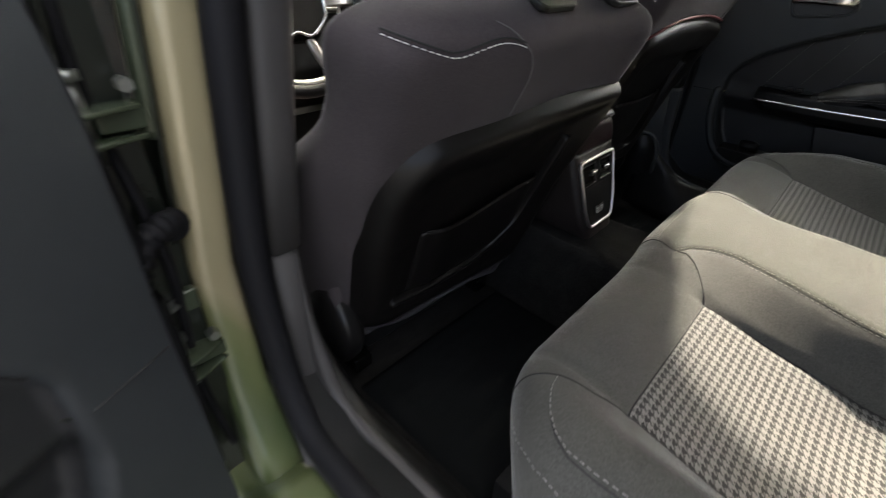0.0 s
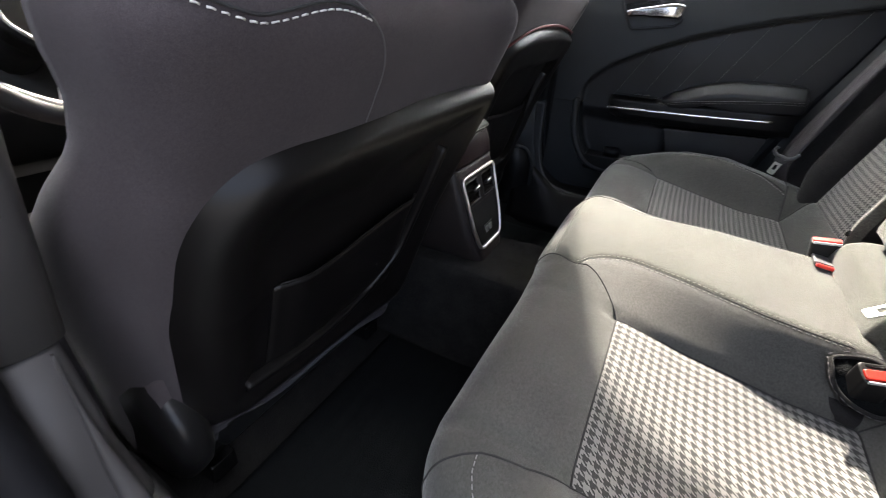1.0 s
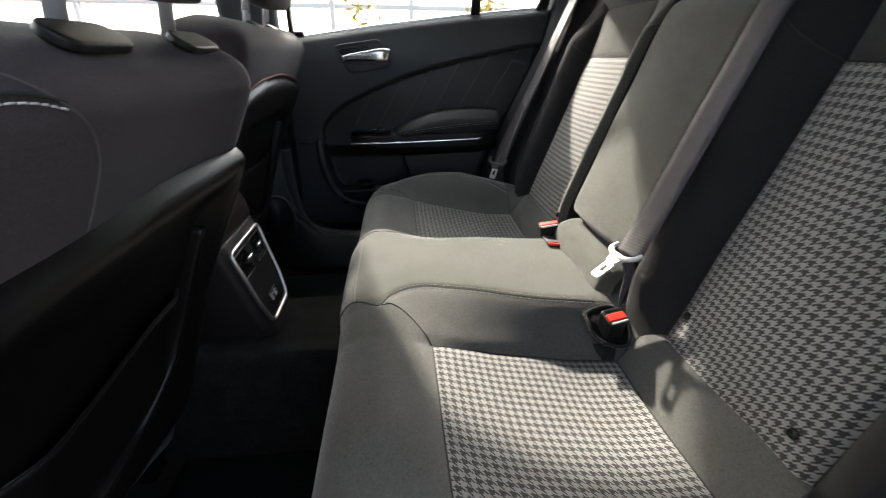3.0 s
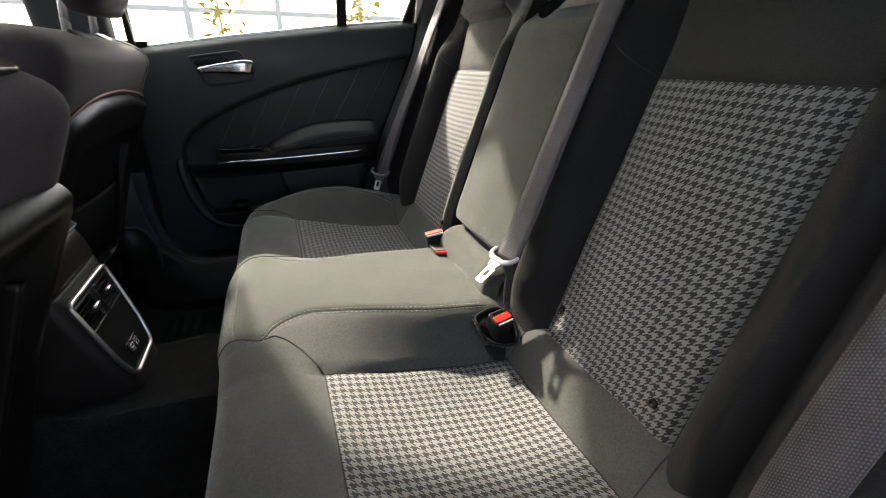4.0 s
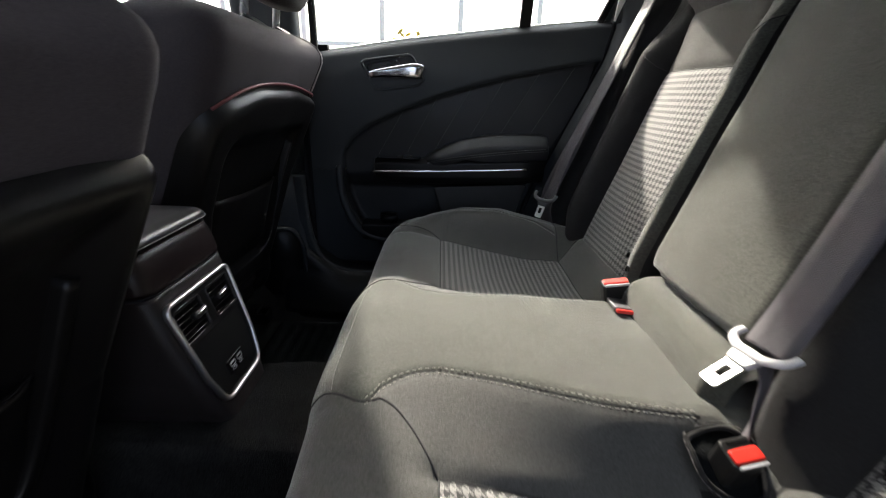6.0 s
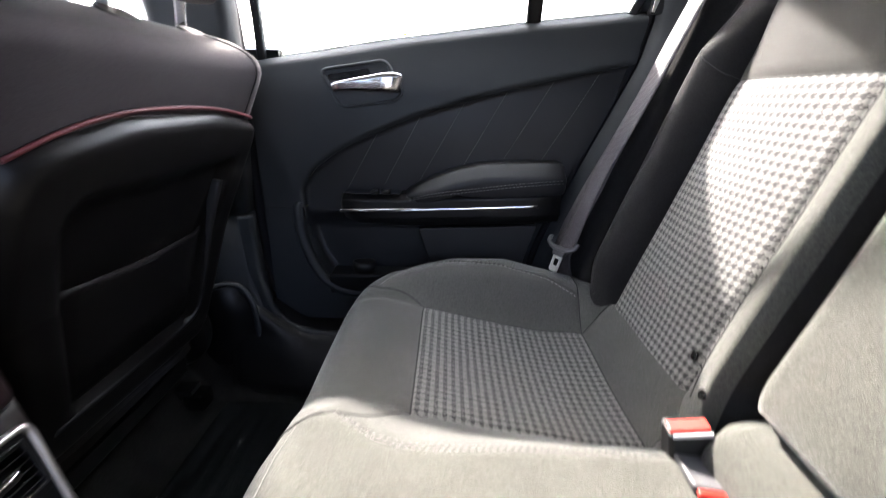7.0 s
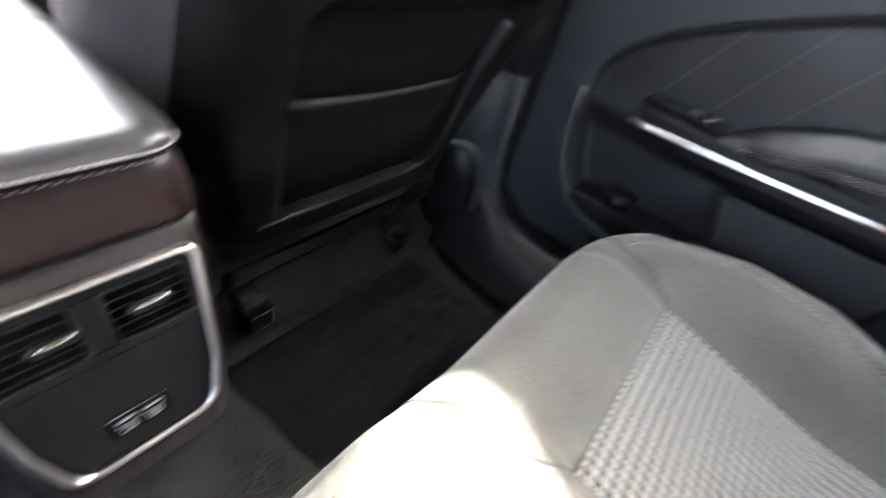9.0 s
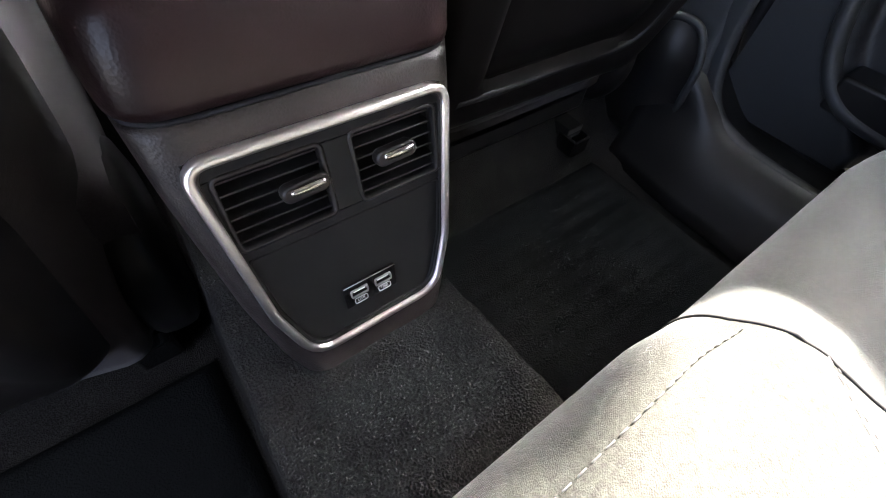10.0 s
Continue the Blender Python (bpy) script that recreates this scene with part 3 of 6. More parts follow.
us, vs = knots([-1.22, 0.62], 0.06), knots([-0.62, 0.62], 0.06)
structure("ceiling", sheet(us, vs, roof_place, lambda x, y: True)[:2], HEADLINER, "grey cloth headliner", "headliner", solid=-0.02)
structure("roof_skin", sheet(us, vs, lambda x, y: (x, y * 1.03, roof_place(x, y)[2] + 0.035), lambda x, y: True)[:2], PAINT, "glossy green and tan camouflage roof", "roof", solid=-0.01)
for side, name in ((-1, "left"), (1, "right")):
    rail = smooth_path([(-1.75, side * 0.70, 0.86), (-1.45, side * 0.655, 1.02), (-1.2, side * 0.625, 1.13), (-0.8, side * 0.635, 1.158), (-0.45, side * 0.64, 1.162), (-0.225, side * 0.645, 1.160), (-0.11, side * 0.652, 1.150),
                        (0.0, side * 0.666, 1.125), (0.12, side * 0.700, 1.070), (0.22, side * 0.735, 0.985), (0.34, side * 0.748, 0.94), (0.80, side * 0.745, 0.90)], 6)
    structure("roof_rail_" + name, sweep(rail, round_rect(0.11, 0.085, 0.02)), PANEL, "dark trim along the roof rail", "roof rail")
    c_pillar = [[(0.10, side * 0.745, 0.10), (0.75, side * 0.745, 0.10), (0.75, side * 0.80, 0.10), (0.10, side * 0.80, 0.10)],
                [(0.13, side * 0.745, 0.88), (0.80, side * 0.745, 0.90), (0.80, side * 0.80, 0.90), (0.13, side * 0.80, 0.88)],
                [(0.10, side * 0.62, 1.19), (0.72, side * 0.64, 1.05), (0.72, side * 0.70, 1.05), (0.10, side * 0.70, 1.19)]]
    structure("c_pillar_" + name, loft(c_pillar), PANEL, "dark trim of the rear pillar", "pillar trim", smooth=False)
for side, name in ((-1, "left"), (1, "right")):
    def flank(x, v):
        top = Vector((x, side * 0.605, roof_place(x, 0.61)[2] + 0.012))
        low = Vector((x, side * table([(-0.8, 0.645), (-0.45, 0.650), (-0.11, 0.660), (0.04, 0.685), (0.14, 0.715), (0.3, 0.755), (0.8, 0.775)], x), table([(-0.8, 1.18), (-0.45, 1.18), (-0.22, 1.18), (-0.1, 1.168), (0.04, 1.128), (0.14, 1.072), (0.24, 0.99), (0.36, 0.96), (0.80, 0.92)], x)))
        return top.lerp(low, v) + Vector((0, side * 0.03 * math.sin(math.pi * v), 0.02 * math.sin(math.pi * v)))
    structure("roof_flank_" + name, sheet(knots([-0.85, 0.80], 0.05), knots([0, 1], 0.2), flank, lambda x, v: True)[:2], HEADLINER, "grey trim between roof and side rail", "roof flank", solid=0.02)

    def quarter(t, z):
        x = table([(0.17, -0.14), (0.362, -0.09), (0.482, -0.045), (0.563, -0.01), (0.771, 0.085), (0.86, 0.106), (0.93, 0.104), (1.06, 0.118)], z) + 0.004 + t * 0.30
        return (x, side * (0.752 + 0.016 * ease(0.01, -0.02, t) - 0.055 * ease(0.02, 0.22, t) - 0.012 * math.sin(math.pi * clamp(t / 0.12)) - 0.36 * max(0.0, z - 0.86)), z)
    if side > 0:
        structure("quarter_trim_" + name, sheet(knots([-0.08, 0, 1], 0.04), knots([0.12, 1.06], 0.03), quarter, lambda x, v: True)[:2], PANEL, "dark trim beside the rear backrest", "quarter trim", solid=-0.01)
        gap = [Vector(quarter(-0.012, z)) + Vector((0, -0.006, 0)) for z in knots([0.19, 0.90], 0.02)]
        structure("door_gap_seal_" + name, tube(gap, 0.0085, 8, hint=(0, -1, 0)), RUBBER, "black rubber seal behind the rear door", "door seal")
    # raised rib puts the highlight on the trim's edge into the shape
    foot = smooth_path([(-0.748, side * 0.694, 0.447), (-0.745, side * 0.694, 0.36), (-0.737, side * 0.692, 0.276), (-0.706, side * 0.690, 0.195), (-0.64, side * 0.685, 0.158), (-0.5, side * 0.68, 0.15), (0.0, side * 0.68, 0.15)], 8)
    structure("pillar_foot_" + name, sweep(foot, round_rect(0.034, 0.022, 0.009), hint=(0, side, 0.001), scale=(lambda t: 0.12 + 0.88 * ease(0.08, 0.42, t)) if side < 0 else None), GREY_TRIM if side < 0 else PANEL, "curved plastic trim edge with its highlight, pillar to sill", "pillar trim")
structure("window_corner_right", loft([[(0.095, 0.742, 0.86), (0.26, 0.735, 0.86), (0.26, 0.775, 0.86), (0.095, 0.775, 0.86)], [(0.115, 0.735, 0.93), (0.26, 0.72, 0.93), (0.26, 0.76, 0.93), (0.115, 0.765, 0.93)], [(0.135, 0.715, 0.99), (0.26, 0.70, 0.99), (0.26, 0.75, 0.99), (0.135, 0.75, 0.99)], [(0.12, 0.69, 1.06), (0.24, 0.69, 1.04), (0.24, 0.74, 1.04), (0.12, 0.73, 1.06)]]), PANEL, "dark trim behind the quarter glass", "window trim", smooth=False)
structure("jamb_right", box(-0.82, 0.772, 0.12, -0.665, 0.798, 0.79), HARD_BLACK, "black door jamb of the middle pillar", "door jamb", smooth=False)
structure("parcel_shelf", box(0.20, -0.74, 0.84, 0.85, 0.74, 0.87), PANEL, "dark parcel shelf behind the rear seat", "parcel shelf", bevel=0.01, smooth=False)
structure("rear_bulkhead", box(0.26, -0.74, 0.05, 0.29, 0.74, 0.835), PANEL, "dark bulkhead behind the rear seat", "bulkhead", smooth=False)
rear_glass = part("rear_window", loft([[(0.82, -0.68, 0.89), (0.82, 0.68, 0.89), (0.826, 0.68, 0.895), (0.826, -0.68, 0.895)],
                                       [(0.52, -0.60, 1.15), (0.52, 0.60, 1.15), (0.526, 0.60, 1.155), (0.526, -0.60, 1.155)]]), CLEAR, smooth=False)
tagged(rear_glass, "clear rear window glass", "window", kind="structure").visible_shadow = False
front_glass = part("windscreen", loft([[(-1.85, -0.72, 0.80), (-1.85, 0.72, 0.80), (-1.856, 0.72, 0.804), (-1.856, -0.72, 0.804)],
                                       [(-1.21, -0.60, 1.16), (-1.21, 0.60, 1.16), (-1.216, 0.60, 1.165), (-1.216, -0.60, 1.165)]]), CLEAR, smooth=False)
tagged(front_glass, "clear windscreen glass", "window", kind="structure").visible_shadow = False
structure("firewall", box(-1.9, -0.78, 0.0, -1.86, 0.78, 0.80), HARD_BLACK, "dark firewall in front of the footwells", "firewall", smooth=False)


# ---- rear seat ----
PAD_LEFT, PAD_RIGHT = 0.135, 0.158


def pad_line(x, right=False):
    """Half width of the raised centre pad: it narrows towards the front and flares out where its seam turns down."""
    half = table([(-0.60, 0.120), (-0.47, 0.130), (-0.44, 0.146), (-0.424, 0.150), (-0.415, 0.138), (-0.408, 0.123), (-0.39, 0.105), (-0.37, 0.093), (-0.345, 0.089), (-0.31, 0.099), (-0.2265, 0.123), (-0.16, 0.138), (-0.08, 0.146), (0.04, 0.150)], x)
    if right:
        half = table([(-0.60, 0.145), (-0.47, 0.153), (-0.44, 0.169), (-0.424, 0.174), (-0.40, 0.155), (-0.374, 0.135), (-0.34, 0.123), (-0.29, 0.120), (-0.19, 0.126), (-0.11, 0.128), (0.04, 0.132)], x)
    return half


def cushion_height(x, s, right=False):
    """Height of the rear cushion over the plan; s is the distance from the car's middle line."""
    edge = pad_line(x, right)
    fall = 0.014 * ease(-0.30, 0.0, x)
    pad = 0.364 - fall + 0.004 * (math.cos(s / edge * math.pi / 2) if s < edge else 0)
    dish = table([(-0.47, 0.345), (-0.42, 0.349), (-0.37, 0.338), (-0.344, 0.329), (-0.25, 0.305), (-0.12, 0.281), (-0.04, 0.277), (-0.022, 0.303), (-0.006, 0.330), (0.008, 0.342), (0.04, 0.346)], x)
    wing = table([(-0.47, 0.350), (-0.40, 0.360), (-0.2, 0.362), (-0.05, 0.352), (0.03, 0.345)], x)
    if right:
        wing += table([(-0.45, 0.0), (-0.40, 0.010), (-0.335, 0.023), (-0.21, 0.024), (-0.10, 0.010), (-0.05, 0.0)], x)
    if s < edge:
        z = pad
    elif s < 0.214:
        z = lerp(pad - 0.002, dish, 0.35 * ease(edge, 0.222, s) + 0.65 * clamp((s - edge) / (0.222 - edge)))
    elif s < 0.505:
        z = dish - 0.010 * math.sin(math.pi * (s - 0.214) / 0.291) * ease(-0.40, -0.30, x) * ease(-0.02, -0.06, x)
    else:
        z = lerp(dish, wing, ease(0.500, 0.575, s))
        z -= 0.11 * ease(0.60, 0.72, s) ** 1.5
    # the seams pull the cloth in
    for seam in (edge, 0.214, 0.505):
        if seam != 0.214 or x > -0.36:
            z -= (0.0014 if seam == edge else 0.003) * math.exp(-((s - seam) / 0.007) ** 2)
    if edge < s < 0.62:
        for seam in (-0.344, -0.040):
            z -= 0.0025 * math.exp(-((x - seam) / 0.007) ** 2) * (s > 0.2)
    # soft, uneven filling
    z += 0.0025 * noise.noise(Vector((x * 9, s * 9, 1.7)))
    return z


NOSE = 0.052


def cushion_place(u, y):
    s, e = abs(y), pad_edge(y)
    line = pad_line(u, y > 0)
    if s < e:
        s *= line / e
    elif s < 0.214:
        s = lerp(line, 0.214, (s - e) / (0.214 - e))
    y = math.copysign(s, y)
    top = cushion_height(max(u, -0.438), s, y > 0)
    back = (0.098 if y > 0 else 0.125) * clamp((s - 0.48) / 0.2) ** 2 * ease(-0.06, -0.38, u)
    middle = 0.006 * (1 - ease(0.10, 0.16, s)) * ease(-0.35, -0.44, u)
    if u >= -0.438:
        return Vector((u + back - middle, y, top))
    a = (-0.438 - u) / NOSE
    if a < 1.75:
        return Vector((-0.438 - NOSE * math.sin(a) + back - middle, y, top - NOSE * (1 - math.cos(a))))
    rest = (a - 1.75) * NOSE
    return Vector((-0.438 - NOSE * math.sin(1.75) + back - middle + rest * 0.18, y, top - NOSE * (1 - math.cos(1.75)) - rest))



def pad_edge(y):
    return PAD_RIGHT if y > 0 else PAD_LEFT


def cushion_region(u, y):
    s = abs(y)
    if s < pad_edge(y):
        return "centre_pad" if u > -0.462 else "front_panel_centre"
    if u > -0.040:
        return "rear_bolster"
    if s < 0.214 and u > -0.423 + (s - pad_edge(y)) * 0.079 / (0.214 - pad_edge(y)):
        return "side_gusset"
    if u < -0.344 and s < table([(0, 0.505), (0.045, 0.523), (0.089, 0.532), (0.115, 0.545), (0.156, 0.560), (0.24, 0.562)], -0.344 - u):
        return "front_bolster"
    if s < 0.505:
        return "insert"
    return "outer_bolster"


cushion = thing("rear_seat_cushion", (-0.2, 0, 0.06), "charcoal cloth rear bench cushion with houndstooth inserts", "car seat")
us = knots([-0.69, -0.53, -0.462, -0.438, -0.423, -0.344, -0.040, 0.045], 0.0079)
for sign, near in ((-1, "left"), (1, "right")):
    vs = [sign * v for v in [0, pad_edge(sign)] + [lerp(pad_edge(sign), 0.214, k / 10) for k in range(1, 10)] + knots([0.214, 0.505, 0.60, 0.72], 0.0079)]
    for region, label in (("front_bolster", ""), ("insert", "grey houndstooth cloth insert"), ("side_gusset", ""), ("rear_bolster", ""), ("outer_bolster", "")):
        data = sheet(us, vs, cushion_place, lambda u, v: cushion_region(u, v) == region)
        part(region, data, CHECK if region == "insert" else BENCH_CLOTH, cushion, label)
vs = knots([-PAD_LEFT, 0, PAD_RIGHT], 0.0079)
part("centre_pad", sheet(us, vs, cushion_place, lambda u, v: u > -0.462)[:2], SEAT_CLOTH, cushion)
part("front_panel", sheet(us, vs, cushion_place, lambda u, v: u <= -0.462)[:2], SEAT_CLOTH, cushion)
part("cushion_base", box(-0.44, -0.62, 0.045, 0.1, 0.62, 0.20), HARD_BLACK, cushion, smooth=False)


def on_cushion(points, lift=0.0006, step=6):
    path = []
    for (a, b), (c, d) in zip(points, points[1:]):
        k = max(2, int(math.hypot(c - a, d - b) / 0.006))
        path += [(lerp(a, c, i / k), lerp(b, d, i / k)) for i in range(k)]
    path.append(points[-1])
    return [cushion_place(u, y) + Vector((-lift * 0.4 if u < -0.44 else 0, 0, lift)) for u, y in path]


for sign in (-1, 1):
    e = pad_edge(sign)
    part("seam", tube(on_cushion([(-0.60, sign * e), (-0.423, sign * e), (-0.344, sign * 0.214), (-0.040, sign * 0.214), (0.03, sign * 0.214)], 0.0), 0.0013, 6), SEAM, cushion)
    part("seam", tube(on_cushion([(-0.58, sign * 0.562), (-0.50, sign * 0.560), (-0.459, sign * 0.545), (-0.433, sign * 0.532), (-0.389, sign * 0.523), (-0.344, sign * 0.505), (-0.04, sign * 0.505), (0.02, sign * 0.505)], 0.0), 0.0013, 6), SEAM, cushion)
    part("seam", tube(on_cushion([(-0.344, sign * 0.214), (-0.344, sign * 0.505)], 0.0), 0.0013, 6), SEAM, cushion)
    part("seam", tube(on_cushion([(-0.04, sign * 0.214), (-0.04, sign * 0.69)], 0.0), 0.0013, 6), SEAM, cushion)
    # the double row of stitches along the centre pad
    arch = [(-0.424, sign * e), (-0.40, sign * e), (-0.36, sign * e), (-0.06, sign * e)]
    part("piping", tube(on_cushion(arch, -0.0003), 0.0008, 6), SEAM, cushion)
    for side in (-0.0036, 0.0036):
        part("stitching", stitches(on_cushion([(u, y + sign * side) for u, y in arch], 0.0001), 0.0038, 0.0018, 0.00055 if sign < 0 else 0.0004), THREAD_CLOTH if sign < 0 else THREAD_DIM, cushion, "fine olive grey stitching")
    # the single row on the outer bolster
    row = [(-0.437, sign * 0.537), (-0.441, sign * 0.555), (-0.442, sign * 0.572), (-0.442, sign * 0.590), (-0.438, sign * 0.607), (-0.426, sign * 0.618), (-0.398, sign * 0.622), (-0.35, sign * 0.621), (-0.08, sign * 0.614)]
    if sign > 0:
        row = [(-0.438, 0.545), (-0.434, 0.562), (-0.420, 0.580), (-0.395, 0.592), (-0.36, 0.597), (-0.241, 0.583), (-0.105, 0.565), (-0.045, 0.550)]
    outer_row = [(-0.520, sign * 0.583), (-0.514, sign * 0.600), (-0.500, sign * 0.624), (-0.472, sign * 0.643), (-0.442, sign * 0.651), (-0.38, sign * 0.656), (-0.25, sign * 0.660)]
    part("stitching", stitches(on_cushion(outer_row, 0.001), 0.0040, 0.0022, 0.0006), THREAD_DIM, cushion, "fine grey stitching")
    part("stitching", stitches(on_cushion(row, 0.001), 0.0040, 0.0020, 0.0007), THREAD_DIM, cushion, "fine grey stitching")
    part("piping", tube(on_cushion([(u, y + sign * 0.005) for u, y in row[3:]], 0.0002), 0.0010, 6), SEAM, cushion)
part("stitching", stitches(on_cushion([(-0.462, -0.130), (-0.462, 0.153)], 0.001), 0.0045, 0.003, 0.0005), THREAD_DIM, cushion, "fine grey stitching")


# backrest: x over height z and distance s from the middle line; depth is towards the front
def back_depth(z, s):
    wings = 1 - 0.8 * ease(0.76, 0.86, z)
    low = 0.35 + 0.65 * ease(0.30, 0.42, z)
    if s < 0.13:
        d = 0.040 + 0.006 * math.cos(s / 0.13 * math.pi / 2)
        d -= 0.03 * ease(0.118, 0.13, s)
    elif s < 0.150:
        d = -0.03
    elif s < 0.245:
        t = (s - 0.150) / 0.095
        d = (0.046 * math.sin(math.pi * clamp(t * 0.62 + 0.38)) * (0.25 + 0.75 * ease(0.0, 0.2, t))) * wings * low + 0.012 * (1 - wings) - 0.03 * (1 - ease(0, 0.12, t))
    elif s < 0.500:
        d = 0.010 * math.sin(math.pi * (s - 0.245) / 0.255) * ease(0.33, 0.46, z) + 0.010 * (1 - wings)
    elif s < 0.575:
        t = (s - 0.500) / 0.075
        d = 0.052 * math.sin(math.pi * clamp(t * 0.72)) * wings * low + 0.010 * (1 - wings)
    else:
        t = (s - 0.575) / 0.13
        d = (0.036 + 0.028 * math.sin(math.pi * clamp(t)) - 0.02 * ease(0.7, 1, t)) * (1 - 0.4 * ease(0.82, 0.95, z)) * (0.6 + 0.4 * low)
    head = ease(0.845, 0.875, z) * (1 - ease(0.97, 1.03, z)) * ease(0.20, 0.25, s) * (1 - ease(0.48, 0.53, s))
    d += 0.035 * head
    for seam, deep, wide in ((0.245, 0.006, 0.006), (0.500, 0.008, 0.007), (0.575, 0.018, 0.011)):
        d -= deep * math.exp(-((s - seam) / wide) ** 2)
    if 0.245 < s < 0.500:
        for seam in (0.730, 0.845):
            d -= 0.005 * math.exp(-((z - seam) / 0.006) ** 2)
    return d + 0.0025 * noise.noise(Vector((z * 9, s * 9, 5.1)))


def back_place(z, y):
    s = abs(y)
    over = 0.03 * ease(0.96, 1.03, z) ** 2
    return Vector((0.010 + 0.345 * (z - 0.345) - back_depth(z, s) + over, y, z))


def back_region(z, y):
    s = abs(y)
    corner = 0.73 + 0.065 * (clamp((0.245 - s) / 0.095) if s < 0.3 else clamp((s - 0.500) / 0.075))
    if 0.245 < s < 0.500:
        return "foot_panel" if z < 0.28 else "insert" if z < 0.73 else ("upper_panel" if z < 0.845 else "headrest")
    if s < 0.245:
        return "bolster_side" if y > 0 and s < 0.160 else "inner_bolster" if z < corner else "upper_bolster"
    if s < 0.575:
        return "outer_bolster" if z < corner else "shoulder"
    return "side_wing"


zs = knots([0.25, 0.33, 0.40, 0.73, 0.795, 0.845, 1.04], 0.0085)
for sign, text in ((-1, "driver"), (1, "front passenger")):
    backrest = thing("folding_rear_seat", (0.06, sign * 0.4, 0.25), "charcoal cloth seat back with houndstooth panel behind the %s" % text, "car seat", "rear backrests")
    vs = knots([sign * v for v in (0.150, 0.160, 0.245, 0.500, 0.575, 0.71)], 0.0085)
    for region in (("bolster_side",) if sign > 0 else ()) + ("foot_panel", "insert", "upper_panel", "headrest", "inner_bolster", "upper_bolster", "outer_bolster", "shoulder", "side_wing"):
        data = sheet(zs, vs, back_place, lambda u, v: back_region(u, v) == region, uv=lambda u, v: (v, u * 1.058))
        # left inner bolster and right side face darkened for shade; sunlit right bolster stays light
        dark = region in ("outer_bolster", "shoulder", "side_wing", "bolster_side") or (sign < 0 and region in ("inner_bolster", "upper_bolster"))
        part(region, data, CHECK if region == "insert" else BOLSTER_CLOTH if dark else UPPER_CLOTH if region in ("upper_panel", "headrest") else SEAT_CLOTH, backrest, "grey houndstooth cloth panel" if region == "insert" else "smooth black cloth, its tone partly standing for shade" if dark else "")
    part("back_board", box(0.215, min(sign * 0.15, sign * 0.66), 0.26, 0.235, max(sign * 0.15, sign * 0.66), 0.83), HARD_BLACK, backrest, smooth=False)

    def on_back(points, lift=0.0):
        path = []
        for (a, b), (c, d) in zip(points, points[1:]):
            k = max(2, int(math.hypot(c - a, d - b) / 0.007))
            path += [(lerp(a, c, i / k), lerp(b, d, i / k)) for i in range(k)]
        path.append(points[-1])
        return [back_place(z, y) + Vector((-lift, 0, 0)) for z, y in path]

    for s in (0.245, 0.500, 0.575):
        part("seam", tube(on_back([(0.28, sign * s), (1.0 if s < 0.5 else 0.97, sign * s)]), 0.0014, 6, hint=(0, 1, 0)), SEAM, backrest)
    for z in (0.73, 0.845):
        part("seam", tube(on_back([(z, sign * 0.245), (z, sign * 0.500)]), 0.0013, 6), SEAM, backrest)
    for a, b in ((0.245, 0.155), (0.500, 0.575)):
        part("seam", tube(on_back([(0.73, sign * a), (0.795, sign * b)], -0.0003), 0.0012, 6), SEAM, backrest)
    row = on_back([(0.36, sign * 0.659), (0.60, sign * 0.679), (0.86, sign * 0.684)], 0.0008)
    part("stitching", stitches(row, 0.0045, 0.0022, 0.0006, Vector((-0.0005, 0, 0))), THREAD, backrest, "light grey stitching")
    if sign > 0:
        part("seam", tube(on_back([(0.36, 0.2105), (0.80, 0.2105)]), 0.0013, 6, hint=(0, 1, 0)), SEAM, backrest)
        part("stitching", stitches(on_back([(0.37, 0.214), (0.80, 0.214)], 0.0010), 0.006, 0.0035, 0.0009, Vector((-0.0006, 0, 0))), THREAD_DIM, backrest, "coarse grey stitching")
    # the small round anchor buttons low on the panel
    for z, s in ((0.372, 0.462), (0.388, 0.262)) if sign < 0 else ((0.385, 0.262), (0.390, 0.176)):
        at = back_place(z, sign * s)
        tilt = Matrix.Translation(at) @ pose(0, 0, 0, 0, -90 + 19, 0)
        rim = [(0.006, 0), (0.006, 0.0022), (0.0048, 0.003), (0.003, 0.0016), (0.0001, 0.0012)]
        rings = [[tilt @ Vector((r * math.cos(a), r * math.sin(a), h)) for a in [2 * math.pi * k / 16 for k in range(16)]] for r, h in rim]
        part("anchor_button", loft(rings), GLOSS_BLACK, backrest, "small glossy black button")

middle = thing("fold_down_seat", (0.03, 0, 0.36), "folded-up charcoal cloth centre armrest of the rear bench", "armrest")
zs = knots([0.405, 0.84], 0.0085)
vs = knots([-0.13, 0.13], 0.0085)


def arm_place(z, y):
    p = back_place(z, y)
    edge = min(z - 0.405, 0.84 - z)
    p.x += 0.022 * (1 - ease(0.0, 0.022, edge)) - 0.008 * ease(0.0, 0.05, edge)
    return p


part("pad", sheet(zs, vs, arm_place, lambda u, v: True)[:2], SEAT_CLOTH, middle)
part("backing", loft([[(0.03, -0.125, 0.41), (0.03, 0.125, 0.41), (0.10, 0.125, 0.41), (0.10, -0.125, 0.41)], [(0.175, -0.125, 0.825), (0.175, 0.125, 0.825), (0.20, 0.125, 0.825), (0.20, -0.125, 0.825)]]), HARD_BLACK, middle, smooth=False)


